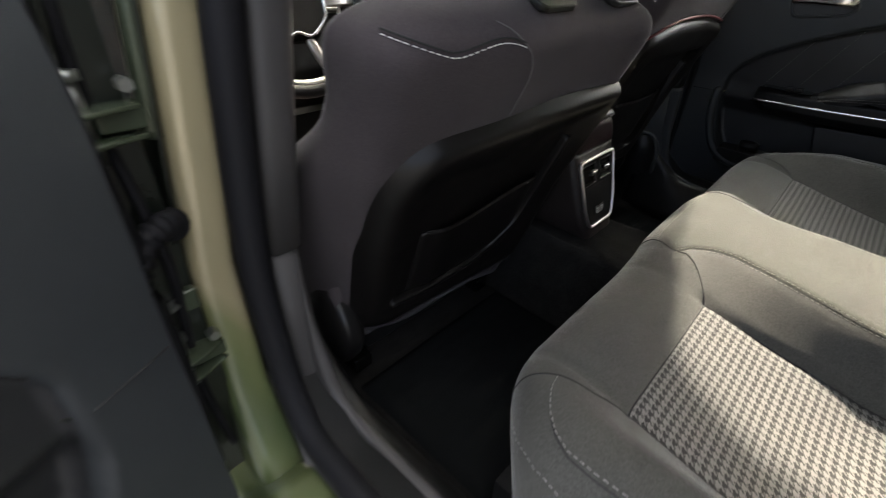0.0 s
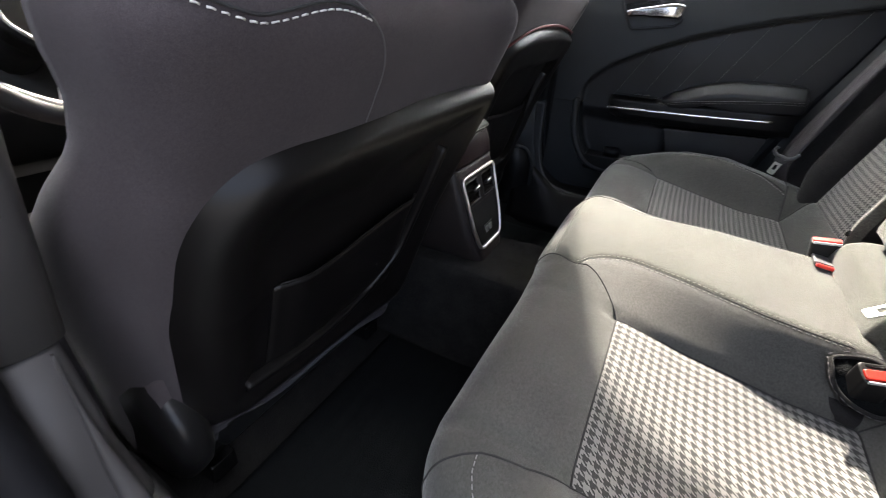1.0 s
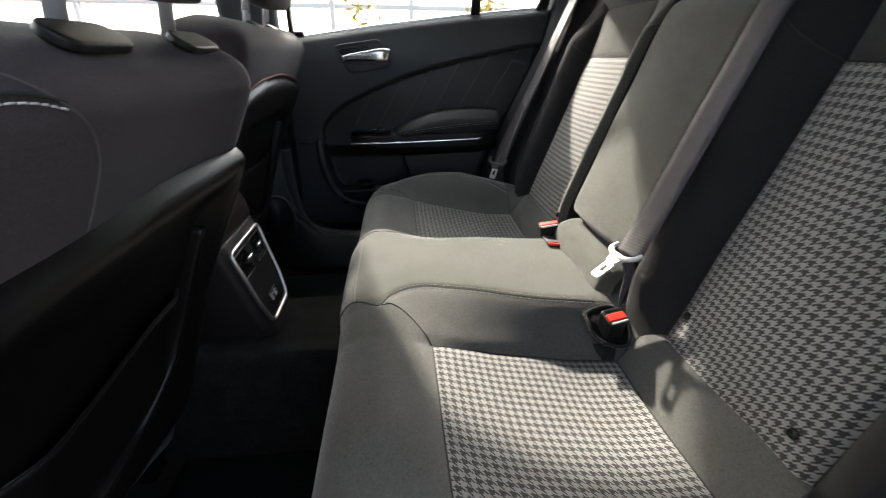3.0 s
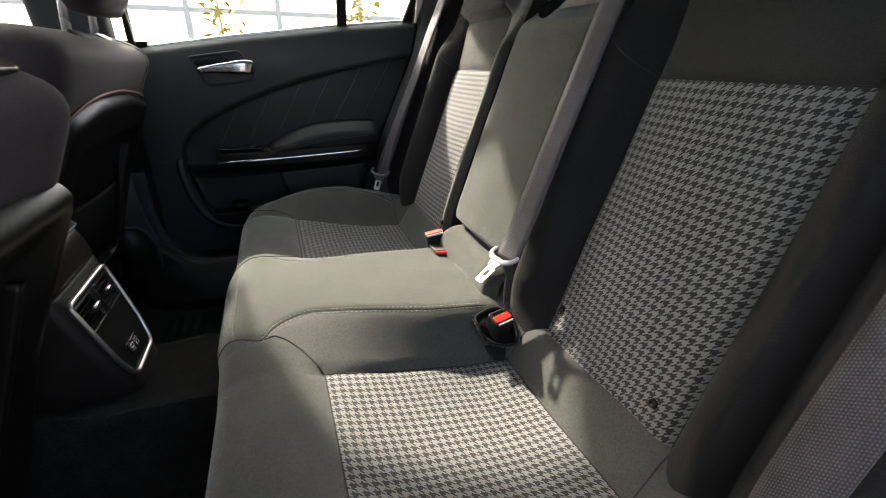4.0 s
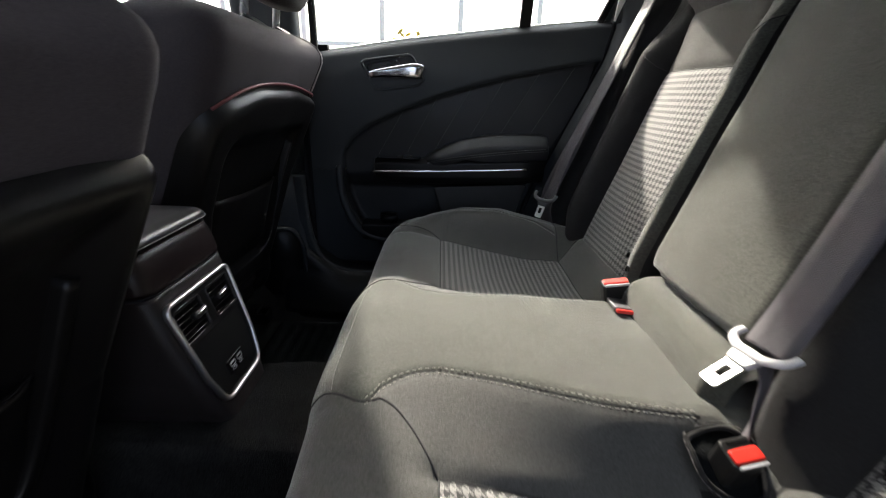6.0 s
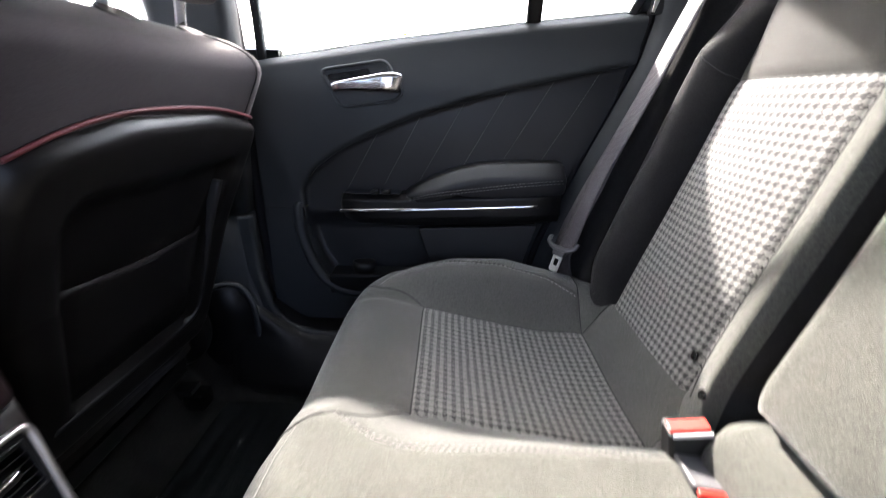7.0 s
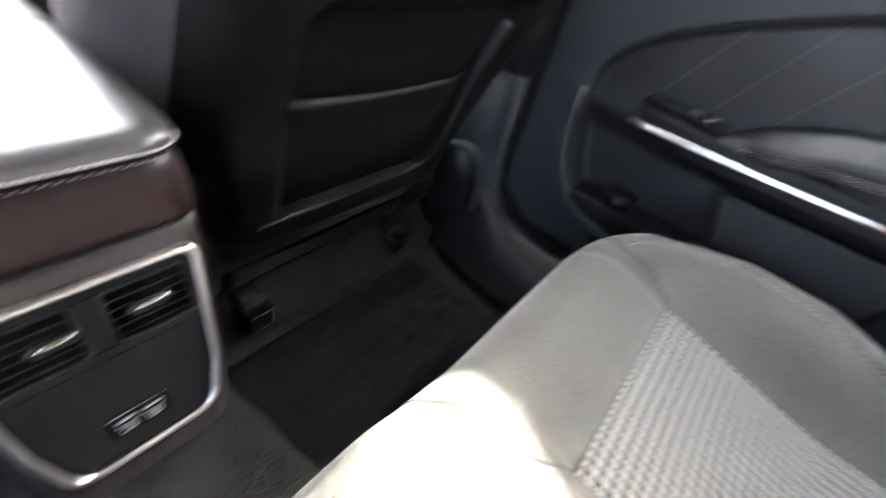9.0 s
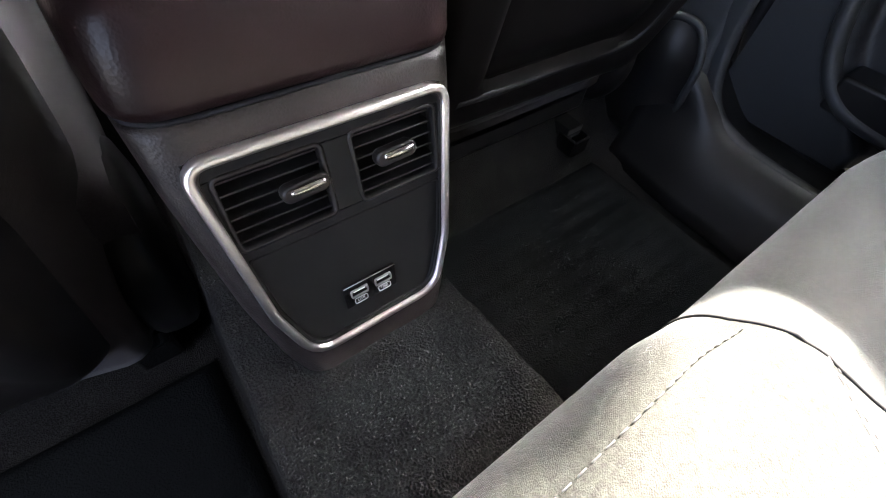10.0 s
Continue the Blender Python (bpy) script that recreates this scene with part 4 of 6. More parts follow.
def block_place(u, v):
    # the low block under the armrest: u from its foot over the front to the top
    z = table([(0, 0.33), (0.6, 0.392), (0.8, 0.402), (1, 0.403)], u)
    x = table([(0, -0.052), (0.45, -0.040), (0.62, -0.030), (0.8, -0.008), (1, 0.05)], u)
    edge = 0.135 - abs(v)
    return (x + 0.02 * (1 - ease(0, 0.02, edge)), v, z - 0.012 * (1 - ease(0, 0.02, edge)) * u)


part("lower_block", sheet(knots([0, 1], 0.06), knots([-0.135, 0.135], 0.009), block_place, lambda u, v: True)[:2], SEAT_CLOTH, middle)
# added dark loop, in place of the shadowed nook above the pad
loop = smooth_path([(0.130, 0.022, 0.848), (0.115, 0.020, 0.842), (0.108, 0.0, 0.832), (0.115, -0.020, 0.842), (0.130, -0.022, 0.848)], 6)
part("pull_strap", sweep(loop, [(-0.012, -0.0012), (0.012, -0.0012), (0.012, 0.0012), (-0.012, 0.0012)], hint=(-1, 0, 0.3)), MAT, middle)
structure("centre_recess", box(0.215, -0.15, 0.80, 0.24, 0.15, 0.92), HARD_BLACK, "dark recess above the folded armrest", "trim", smooth=False)


# ---- belts and buckles ----
def belt_strap(points, ways, width=0.047, name="webbing"):
    path = smooth_path(points, 10)
    n = len(ways) - 1

    def hint(t):
        i = min(int(t * n), n - 1)
        return Vector(ways[i]).lerp(Vector(ways[i + 1]), t * n - i)
    w, h = width / 2, 0.0008
    section = [(-w, -h), (-w * 0.5, -h * 1.3), (0, -h), (w * 0.5, -h * 1.3), (w, -h), (w, h), (w * 0.5, h * 1.3), (0, h), (-w * 0.5, h * 1.3), (-w, h)]
    verts, faces = sweep(path, section, hint=hint)
    run = [0.0]
    for a, b in zip(path, path[1:]):
        run.append(run[-1] + (b - a).length)
    return verts, faces, [(u, length) for length in run for u, _ in section]


def belt_tongue(parent, at, m, grip_mat=TONGUE_COVER):
    """A latch plate hanging from the strap: moulded grip with the slot, and a steel plate with its hole."""
    grip = smooth_path([(-0.036, 0.010, 0), (-0.034, -0.002, 0.003), (-0.018, -0.010, 0.004), (0.0, -0.010, 0.004), (0.018, -0.010, 0.004), (0.034, -0.002, 0.003), (0.036, 0.010, 0)], 5)
    part("grip", moved(sweep(grip, circle(0.0050, 10, 0.7), hint=(0, 0, 1)), at @ m), grip_mat, parent, "grey plastic grip")
    collar = prism(rounded_polygon([(-0.020, -0.008), (0.020, -0.008), (0.013, -0.026), (-0.013, -0.026)], 0.004), 0.007, at @ m @ pose(0, 0, -0.0025))
    part("collar", collar, grip_mat, parent, bevel=0.0015, smooth=False)
    outer = rounded_polygon([(-0.012, -0.020), (0.012, -0.020), (0.0115, -0.058), (-0.0115, -0.058)], 0.004, 4)
    hole = rounded_polygon([(-0.006, -0.032), (0.006, -0.032), (0.006, -0.046), (-0.006, -0.046)], 0.0015, 4)
    n = len(outer)
    v = [(x, y, z) for z in (-0.0012, 0.0012) for ring in (outer, hole) for x, y in ring]
    f = []
    for i in range(n):
        j = (i + 1) % n
        f += [(2 * n + i, 2 * n + j, 3 * n + j, 3 * n + i), (j, i, n + i, n + j), (i, j, 2 * n + j, 2 * n + i), (n + j, n + i, 3 * n + i, 3 * n + j)]
    part("latch_plate", moved((v, f), at @ m), TONGUE, parent, "bright steel latch plate", smooth=False)


for sign, text in ((1, "front passenger"), (-1, "driver")):
    belt = thing("seat_belt", (0.05, sign * 0.6, 0.30), "dark grey belt hanging over the seat behind the %s" % text, "seat belt", "rear seat belts")
    run = [(-0.035, 0.645, 0.315), (-0.055, 0.630, 0.385), (-0.045, 0.619, 0.44), (-0.005, 0.622, 0.56), (0.055, 0.619, 0.70), (0.094, 0.615, 0.80), (0.123, 0.614, 0.87), (0.165, 0.625, 0.965)]
    if sign < 0:
        run = [(-0.080, -0.650, 0.33), (-0.070, -0.640, 0.42), (-0.044, -0.641, 0.515), (-0.008, -0.643, 0.62), (0.08, -0.646, 0.85), (0.14, -0.65, 0.955)]
    part("webbing", belt_strap(run, [(-1, sign * -0.5, 0.1), (-1, sign * -0.25, 0.3), (-1, sign * -0.2, 0.4), (-1, sign * -0.15, 0.4)]), WEBBING, belt)
    part("guide", sweep(smooth_path([(0.14, sign * 0.572, 0.955), (0.15, sign * 0.60, 0.965), (0.16, sign * 0.63, 0.972), (0.165, sign * 0.665, 0.965)], 4), round_rect(0.03, 0.018, 0.005)), HARD_BLACK, belt)
    if sign < 0:
        continue
    lap = [(-0.030, 0.672, 0.300), (-0.045, 0.664, 0.40), (-0.015, 0.655, 0.50), (0.035, 0.646, 0.62), (0.088, 0.634, 0.75), (0.128, 0.625, 0.85)]
    part("lap_webbing", belt_strap(lap, [(-1, -0.9, 0.1), (-1, -0.6, 0.3), (-1, -0.3, 0.4)]), WEBBING, belt)
    at = Matrix.Translation((-0.064, sign * 0.616, 0.418))
    belt_tongue(belt, at, pose(0, 0, 0, 68, 0, -58), GRIP_DARK)

belt = thing("seat_belt", (0.0, -0.18, 0.34), "grey centre seat belt hanging over the rear backrest", "seat belt", "rear seat belts")
run = [(-0.030, -0.170, 0.445), (0.0, -0.165, 0.51), (0.045, -0.157, 0.62), (0.085, -0.152, 0.72), (0.128, -0.148, 0.83), (0.175, -0.145, 0.93)]
part("webbing", belt_strap(run, [(-1, -0.25, 0.35), (-1, -0.2, 0.35), (-1, -0.15, 0.4)]), WEBBING, belt)
run = [(-0.030, -0.170, 0.440), (-0.026, -0.176, 0.415), (-0.036, -0.186, 0.375), (-0.040, -0.190, 0.335)]
part("short_strap", belt_strap(run, [(0.3, -1, 0.2), (0.6, -0.8, 0.2), (1, -0.2, 0.2)], 0.024), WEBBING, belt)
belt_tongue(belt, Matrix.Translation((-0.038, -0.172, 0.450)), Matrix(((0.0, 0.76, -0.65), (-0.99, 0.0, 0.0), (0.12, 0.65, 0.76))).to_4x4())


def buckle(at, m, label, w=0.044, deep=0.018, shift=-0.004):
    b = thing("belt_buckle", at.translation, label, "belt buckle", "rear belt buckles")
    t = at @ m
    body = prism(round_rect(w, 0.030, 0.006), 0.060, t @ pose(0, 0, -0.045))
    part("housing", body, HARD_BLACK, b, bevel=0.003, smooth=False)
    part("release_button", prism(round_rect(w - 0.004, deep, 0.003), 0.006, t @ pose(0, shift, 0.0125)), RED, b, "bright red release button", bevel=0.0018, smooth=False)
    part("slot", prism(round_rect(w - 0.014, 0.003, 0.001), 0.001, t @ pose(0, 0.0095, 0.0146)), GLOSS_BLACK, b, smooth=False)
    part("button_edge", prism(round_rect(w - 0.006, 0.0022, 0.001), 0.004, t @ pose(0, -0.0142, 0.0135)), TONGUE_COVER, b, "pale edge", smooth=False)
    return b


buckle(Matrix.Translation((-0.054, -0.203, 0.345)), pose(0, 0, 0, 18, -6, 10), "black belt buckle with red button in a cloth pocket", 0.035, 0.014)
buckle(Matrix.Translation((-0.048, 0.136, 0.368)), pose(0, 0, 0, 2, -10, -6), "black belt buckle with red button standing beside the armrest", 0.044, 0.016, -0.001)
low_buckle = thing("belt_buckle", (-0.045, 0.10, 0.34), "flat grey belt buckle with red end lying on the cushion", "belt buckle", "rear belt buckles")
lie = Matrix.Translation((-0.050, 0.098, 0.358)) @ pose(0, 0, 0, -6, 4, -6)
part("housing", prism(round_rect(0.036, 0.052, 0.005), 0.007, lie @ pose(0, 0.004, -0.004)), GRIP_DARK, low_buckle, bevel=0.002, smooth=False)
part("release_button", prism(round_rect(0.032, 0.007, 0.002), 0.006, lie @ pose(0, -0.0255, -0.0045)), RED, low_buckle, "bright red release button", bevel=0.0015, smooth=False)

# the cloth pocket round the near buckle
pocket = thing("buckle_pocket", (-0.05, -0.19, 0.30), "dark cloth-edged pocket in the cushion round a buckle", "buckle pocket")
ring = smooth_path([(-0.090, -0.168, 0.346), (-0.094, -0.188, 0.337), (-0.085, -0.212, 0.318), (-0.055, -0.226, 0.305), (-0.02, -0.222, 0.305), (-0.01, -0.18, 0.335), (-0.04, -0.158, 0.352)], 6, True)
ring = [Vector((-0.056, -0.194, 0.332)) + (p - Vector((-0.056, -0.194, 0.332))) * 0.82 for p in ring]
part("rim", tube(ring, 0.0030, 8, True), BOLSTER_CLOTH, pocket)
part("lining", loft([ring, [p + (Vector((-0.05, -0.19, 0.30)) - p) * 0.25 + Vector((0, 0, -0.004)) for p in ring], [p + (Vector((-0.05, -0.19, 0.285)) - p) * 0.6 for p in ring]]), MAT, pocket)
part("stitching", stitches([p + (p - Vector((-0.05, -0.19, 0.325))).normalized() * 0.005 + Vector((0, 0, 0.0015)) for p in ring], 0.005, 0.003, 0.0006), SEAM_GREY, pocket)


def flap_place(u, v):
    # a dark gusset running from the pocket down to the corner of the insert
    p = cushion_place(lerp(-0.080, -0.038, u), -lerp(0.196, 0.234, v))
    bulge = math.sin(math.pi * clamp(u)) * math.sin(math.pi * clamp(v))
    return p + Vector((0, -0.001, 0.0008 + 0.005 * bulge))


part("gusset", cut_sheet(knots([0, 1], 0.06), knots([0, 1], 0.06), flap_place, lambda u, v: 0.46 - math.hypot(u - 0.5 - 0.1 * v, 0.75 * v)), BOLSTER_CLOTH, pocket, "dark cloth gusset")


# ---- front seats ----
def seat_rear(z):
    """x of the rear surface of a front backrest on its middle line."""
    return table([(0.14, -0.795), (0.20, -0.775), (0.27, -0.752), (0.41, -0.712), (0.50, -0.675), (0.60, -0.628), (0.66, -0.598), (0.69, -0.584), (0.705, -0.582), (0.718, -0.588), (0.728, -0.598), (0.738, -0.616), (0.745, -0.638), (0.75, -0.668)], z)


def seat_half(z):
    return table([(0.14, 0.17), (0.20, 0.20), (0.30, 0.222), (0.45, 0.236), (0.55, 0.240), (0.62, 0.236), (0.68, 0.232), (0.705, 0.222), (0.722, 0.205), (0.736, 0.178), (0.745, 0.14), (0.75, 0.09)], z)


def seat_front(z):
    return table([(0.14, -0.93), (0.22, -0.97), (0.30, -1.01), (0.38, -1.01), (0.46, -0.965), (0.54, -0.86), (0.60, -0.775), (0.65, -0.738), (0.70, -0.722), (0.725, -0.712), (0.738, -0.700), (0.745, -0.690), (0.75, -0.680)], z)


def front_seat(name, centre, shift, label, lift):
    outer = 0.014 if centre < 0 else 0.020
    tunnel_side = [(0.62, -0.016), (0.66, -0.020), (0.69, -0.020), (0.705, -0.014), (0.72, -0.003), (0.736, 0.018), (0.745, 0.040), (0.75, 0.070)] if centre < 0 else [(0.6, 0.004), (0.7, 0.006), (0.725, 0.012), (0.75, 0.04)]

    low_wide = [(0.14, 0.050), (0.20, 0.026), (0.30, 0.0)] if centre < 0 else [(0.14, 0.0)]

    def half_at(z, s):
        return seat_half(z) + table(low_wide, z) + (table(tunnel_side, z) if s > 0 else table([(0.60, outer), (0.64, outer * 1.5), (0.68, outer * 2.5), (0.70, outer * 3.2), (0.72, outer * 4), (0.75, outer * 4.3)], z))

    falls = (0.026, -0.032) if centre < 0 else (0.006, -0.014)
    seat = thing(name, (-0.9 + shift, centre, 0.12), label, "car seat", "front seats")

    def shell_point(z, s, out=0.0, wide=False):
        half = max(half_at(z, s), abs(s) + 0.004) if wide else half_at(z, s)
        corner = clamp((abs(s) - (half - 0.034)) / 0.034)
        return Vector((seat_rear(z) - 0.034 * (1 - math.sqrt(1 - corner ** 2)) - falls[s > 0] * clamp(abs(s) / half) ** 2.6 + out + shift, centre + s, z + lift))

    rings = []
    for z in knots([0.14, 0.20, 0.66, 0.69], 0.018) + [0.70, 0.71, 0.718, 0.725, 0.732, 0.738, 0.742, 0.745, 0.748, 0.75]:
        right, left, xr, xf = half_at(z, 1), half_at(z, -1), seat_rear(z), seat_front(z)
        ring = []
        for k in range(25):
            s = math.sin(-math.pi / 2 + math.pi * k / 24)
            s *= right if s > 0 else left
            ring.append(shell_point(z, s, -0.004 if z < 0.60 else 0.0))
        side_x = xr - falls[1] - 0.034
        for k in range(1, 8):
            t = k / 8
            ring.append(Vector((lerp(side_x, xf, t) + shift, centre + right + 0.026 * math.sin(math.pi * t) * ease(0.68, 0.5, z), z + lift)))
        for k in range(13):
            c = math.cos(math.pi * k / 12)
            s = c * (right if c > 0 else left)
            hollow = 0.10 * (1 - c ** 4) * ease(0.78, 0.66, z)
            ring.append(Vector((xf + hollow * (0.45 if xr - xf < 0.2 else 1) + shift, centre + s, z + lift)))
        side_x = xr - falls[0] - 0.034
        for k in range(1, 8):
            t = k / 8
            ring.append(Vector((lerp(xf, side_x, t) + shift, centre - left - 0.026 * math.sin(math.pi * t) * ease(0.68, 0.5, z), z + lift)))
        rings.append(ring)
    part("backrest_cover", loft(rings), FRONT_CLOTH, seat)

    # hard shell on the rear with its thick rounded rim, falling lower at the door side
    outline = rounded_polygon([(-0.224, 0.190), (-0.236, 0.40), (-0.233, 0.594), (0.0, 0.610), (0.219, 0.622), (0.218, 0.40), (0.185, 0.185)] if centre < 0 else
                              [(-0.205, 0.168), (-0.258, 0.42), (-0.256, 0.602), (-0.10, 0.632), (0.10, 0.632), (0.246, 0.608), (0.244, 0.42), (0.205, 0.168)], [0.06, 0.2, 0.125, 0.3, 0.014, 0.2, 0.05] if centre < 0 else [0.05, 0.2, 0.075, 0.3, 0.3, 0.03, 0.2, 0.05], 10)

    def rim(d):
        inner = 0.040 if centre < 0 else 0.088
        return 0.026 * math.sin(math.pi / 2 * clamp(d / 0.034)) - 0.019 * ease(inner, 0.105, d)
    steps = [0, 0.003, 0.007, 0.012, 0.018, 0.025, 0.033, 0.042, 0.052, 0.062, 0.072, 0.082, 0.092, 0.105, 0.12]
    rings = []
    for d in steps:
        ring = []
        for s, z in outline:
            k = 1 - d / math.hypot(s, z - 0.40)
            ring.append(shell_point(0.40 + (z - 0.40) * k, s * k, rim(d) - 0.004, True))
        rings.append(ring)
    for k in (0.75, 0.5, 0.25, 0.001):
        rings.append([shell_point(0.40 + (z - 0.40) * k * (1 - 0.12 / math.hypot(s, z - 0.40)), s * k * (1 - 0.12 / math.hypot(s, z - 0.40)), rim(0.12) - 0.004) for s, z in outline])
    part("back_shell", loft(rings, cap=False), SHELL, seat, "smooth black plastic back shell")

    # raised fin round the lower edge of the shell and up its tunnel or door side
    fin = [(-0.17, 0.266), (-0.115, 0.266), (-0.05, 0.267), (0.01, 0.270), (0.055, 0.281), (0.082, 0.296), (0.108, 0.318), (0.128, 0.345), (0.140, 0.39), (0.146, 0.45), (0.151, 0.53)]
    if centre > 0:
        fin = [(-0.17, 0.239), (-0.10, 0.237), (0.0, 0.237), (0.07, 0.237), (0.115, 0.239), (0.142, 0.247), (0.154, 0.271), (0.158, 0.31), (0.158, 0.36), (0.157, 0.435), (0.160, 0.51)]
    fin = smooth_path([shell_point(z, s, rim(0.12) + 0.006 - 0.006 * ease(0.44, 0.53, z)) for s, z in fin], 6)
    # passenger's fin coloured lighter to carry its highlight; driver's stays shell black
    part("shell_fin", sweep(fin, round_rect(0.014, 0.019, 0.005), hint=(1, 0, -0.44)), SHELL if centre < 0 else LEATHER, seat)

    # net-like map pocket, standing slightly off the shell
    def pocket_place(u, v):
        s = lerp(-0.131, 0.146, v) if centre < 0 else lerp(0.156, -0.19, v)
        top = (0.414 + 0.036 * ease(0.0, 1.0, v) if centre < 0 else 0.426 + 0.010 * ease(0.4, 1.0, v)) - 0.004 * math.sin(math.pi * v)
        z = lerp(0.250, top, u)
        swell = ease(0.0, 0.16, v) * ease(1.0, 0.88, v) * ease(0.0, 0.30, u)
        return shell_point(z, s, rim(0.12) - 0.004 + (0.0115 + 0.0035 * u) * swell)
    part("map_pocket", sheet(knots([0, 1], 0.05), knots([0, 1], 0.04), pocket_place, lambda u, v: True)[:2], SHELL, seat, "soft black map pocket", solid=0.003)
    part("pocket_hem", tube([pocket_place(1, 0.03 + 0.94 * k / 24) for k in range(25)], 0.0016, 8), SHELL, seat)
    part("stitching", stitches([pocket_place(0.80, 0.04 + 0.92 * k / 30) + Vector((0.0005, 0, 0)) for k in range(31)], 0.004, 0.003, 0.0004, Vector((0.0005, 0, 0))), THREAD_DIM, seat)

    # piping above the shell
    if centre > 0:
        pipe = [shell_point(0.637 - 0.020 * (max(s, 0) / 0.21) ** 2 - 0.040 * (max(-s, 0) / 0.235) ** 3, s, 0.004) for s in [lerp(-0.235, 0.240, k / 30) for k in range(31)]]
        part("shell_piping", tube(pipe, 0.0030, 8), RED_PIPE, seat, "dark red piping")

    # shoulder seam with its light top stitching
    for sign in (-1,) if centre < 0 else ():
        wave = [(0.262, 0.718), (0.249, 0.711), (0.216, 0.700), (0.199, 0.697), (0.182, 0.699), (0.163, 0.703), (0.140, 0.706), (0.118, 0.704), (0.096, 0.698)]
        path = smooth_path([shell_point(z, sign * s, 0.0014 + 0.002 * ease(0.17, 0.25, s)) for s, z in wave], 6)
        part("shoulder_stitching", stitches(path, 0.0040, 0.0018, 0.00072, Vector((0.0006, 0, 0.0003))), THREAD, seat, "coarse light grey stitching")
        part("shoulder_seam", tube([p + Vector((-0.0014, 0, 0.0050)) for p in path], 0.0012, 6), SEAM, seat)
        down = smooth_path([shell_point(z, sign * s, 0.0001) for s, z in ((0.135, 0.725), (0.119, 0.717), (0.098, 0.702), (0.077, 0.685), (0.060, 0.659), (0.056, 0.632), (0.055, 0.605))], 6)
        part("panel_seam", tube(down, 0.0009, 6), SEAM_GREY, seat)

    if centre > 0:
        down = smooth_path([shell_point(z, s, 0.0004) for s, z in ((0.110, 0.739), (0.150, 0.730), (0.178, 0.715), (0.192, 0.690), (0.196, 0.655), (0.196, 0.615))], 6)
        part("panel_seam", tube(down, 0.0012, 6), SEAM, seat)

    # head restraint on two chrome posts
    for s in (-0.022, 0.142) if centre < 0 else (-0.058, 0.097):
        base = Vector((-0.612 if centre < 0 else -0.690, centre + s, 0.742 if centre < 0 else 0.786))
        collar = prism(round_rect(0.030, 0.082, 0.0145, 8) if centre < 0 else round_rect(0.030, 0.062, 0.0145, 8), 0.009, Matrix.Translation(base) @ pose(0.004 + 0.05 * max(s, 0) * (centre < 0), 0, -0.006, 0, 32, 0))
        part("post_collar", collar, HARD_BLACK, seat, bevel=0.003, smooth=False)
        part("post", tube([base + Vector((-0.012, 0, -0.01)), base + Vector((0.0, 0, 0.10)), base + Vector((0.012, 0, 0.16))], 0.0072, 14), POST_CHROME, seat, "bright chrome post")
    rings = []
    for k in range(15):
        t = k / 14
        z = (0.776 if centre < 0 else 0.826) + 0.180 * t
        w = 0.145 * (math.sin(math.pi * clamp(0.12 + 0.80 * t)) ** 0.45)
        depth = 0.050 * (math.sin(math.pi * clamp(0.10 + 0.80 * t)) ** 0.5)
        cx = (-0.600 if centre < 0 else -0.668) + 0.03 * t
        rings.append([(cx + depth * math.copysign(abs(math.cos(a)) ** 0.7, math.cos(a)), centre + (0.049 if centre < 0 else 0.020) + w * math.copysign(abs(math.sin(a)) ** 0.6, math.sin(a)), z)
                      for a in [2 * math.pi * j / 28 for j in range(28)]])
    part("head_restraint", loft(rings), FRONT_CLOTH, seat)

    # seat cushion, its frame and the recliner cover
    rings = []
    for x in knots([-1.42, -1.36, -0.86, -0.80], 0.05):
        e = ease(-1.42, -1.35, x)
        rings.append([(x + shift, centre + 0.25 * math.copysign(abs(math.cos(a)) ** 0.4, math.cos(a)) * (0.9 + 0.1 * e), 0.25 + 0.09 * math.copysign(abs(math.sin(a)) ** 0.6, math.sin(a)) * (0.6 + 0.4 * e))
                      for a in [2 * math.pi * j / 28 for j in range(28)]])
    part("seat_cushion", loft(rings), FRONT_CLOTH, seat)
    part("seat_frame", box(-1.35 + shift, centre - 0.19, 0.125, -0.80 + shift, centre + 0.19, 0.18), HARD_BLACK, seat, bevel=0.01, smooth=False)
    for sign in (-1, 1):
        cover = []
        for k in range(9):
            t = k / 8
            r = 0.078 * (1 - 0.35 * (2 * t - 1) ** 4)
            cover.append([(-0.845 + shift + r * math.cos(a) * (1.0 if math.cos(a) > 0 else 2.2), centre + sign * (0.205 + 0.055 * t), 0.205 + r * 1.15 * math.sin(a)) for a in [2 * math.pi * j / 24 for j in range(24)]])
        part("recliner_cover", loft(cover), LOUVRE, seat)
        rail_y = centre + sign * (0.19 if centre < 0 else 0.165)
        part("rail", box(-1.35, rail_y - 0.020, 0.080, -0.84, rail_y + 0.020, 0.104), HARD_BLACK, seat, bevel=0.003, smooth=False)
        cap = prism(rounded_polygon([(-0.022, -0.022), (0.022, -0.022), (0.022, 0.022), (-0.022, 0.022)], 0.006), 0.036, Matrix.Translation((-0.838, rail_y, 0.056)))
        part("rail_cap", cap, GLOSS_BLACK, seat, "glossy black rail end cap", bevel=0.004, smooth=False)
    return seat


front_seat("driver_seat", -0.368, 0.0, "dark charcoal cloth driver's seat with black back shell", 0.0)
front_seat("passenger_seat", 0.385, -0.060, "dark charcoal cloth passenger seat with red-piped back shell", 0.045)


# ---- centre console ----
console = thing("centre_console", (-0.75, 0, 0.25), "dark grained centre console with rear air vents", "centre console")


def face_x(z):
    """x of the console's rear face."""
    return table([(0.22, -0.606), (0.262, -0.622), (0.277, -0.627), (0.424, -0.671), (0.455, -0.682)], z)


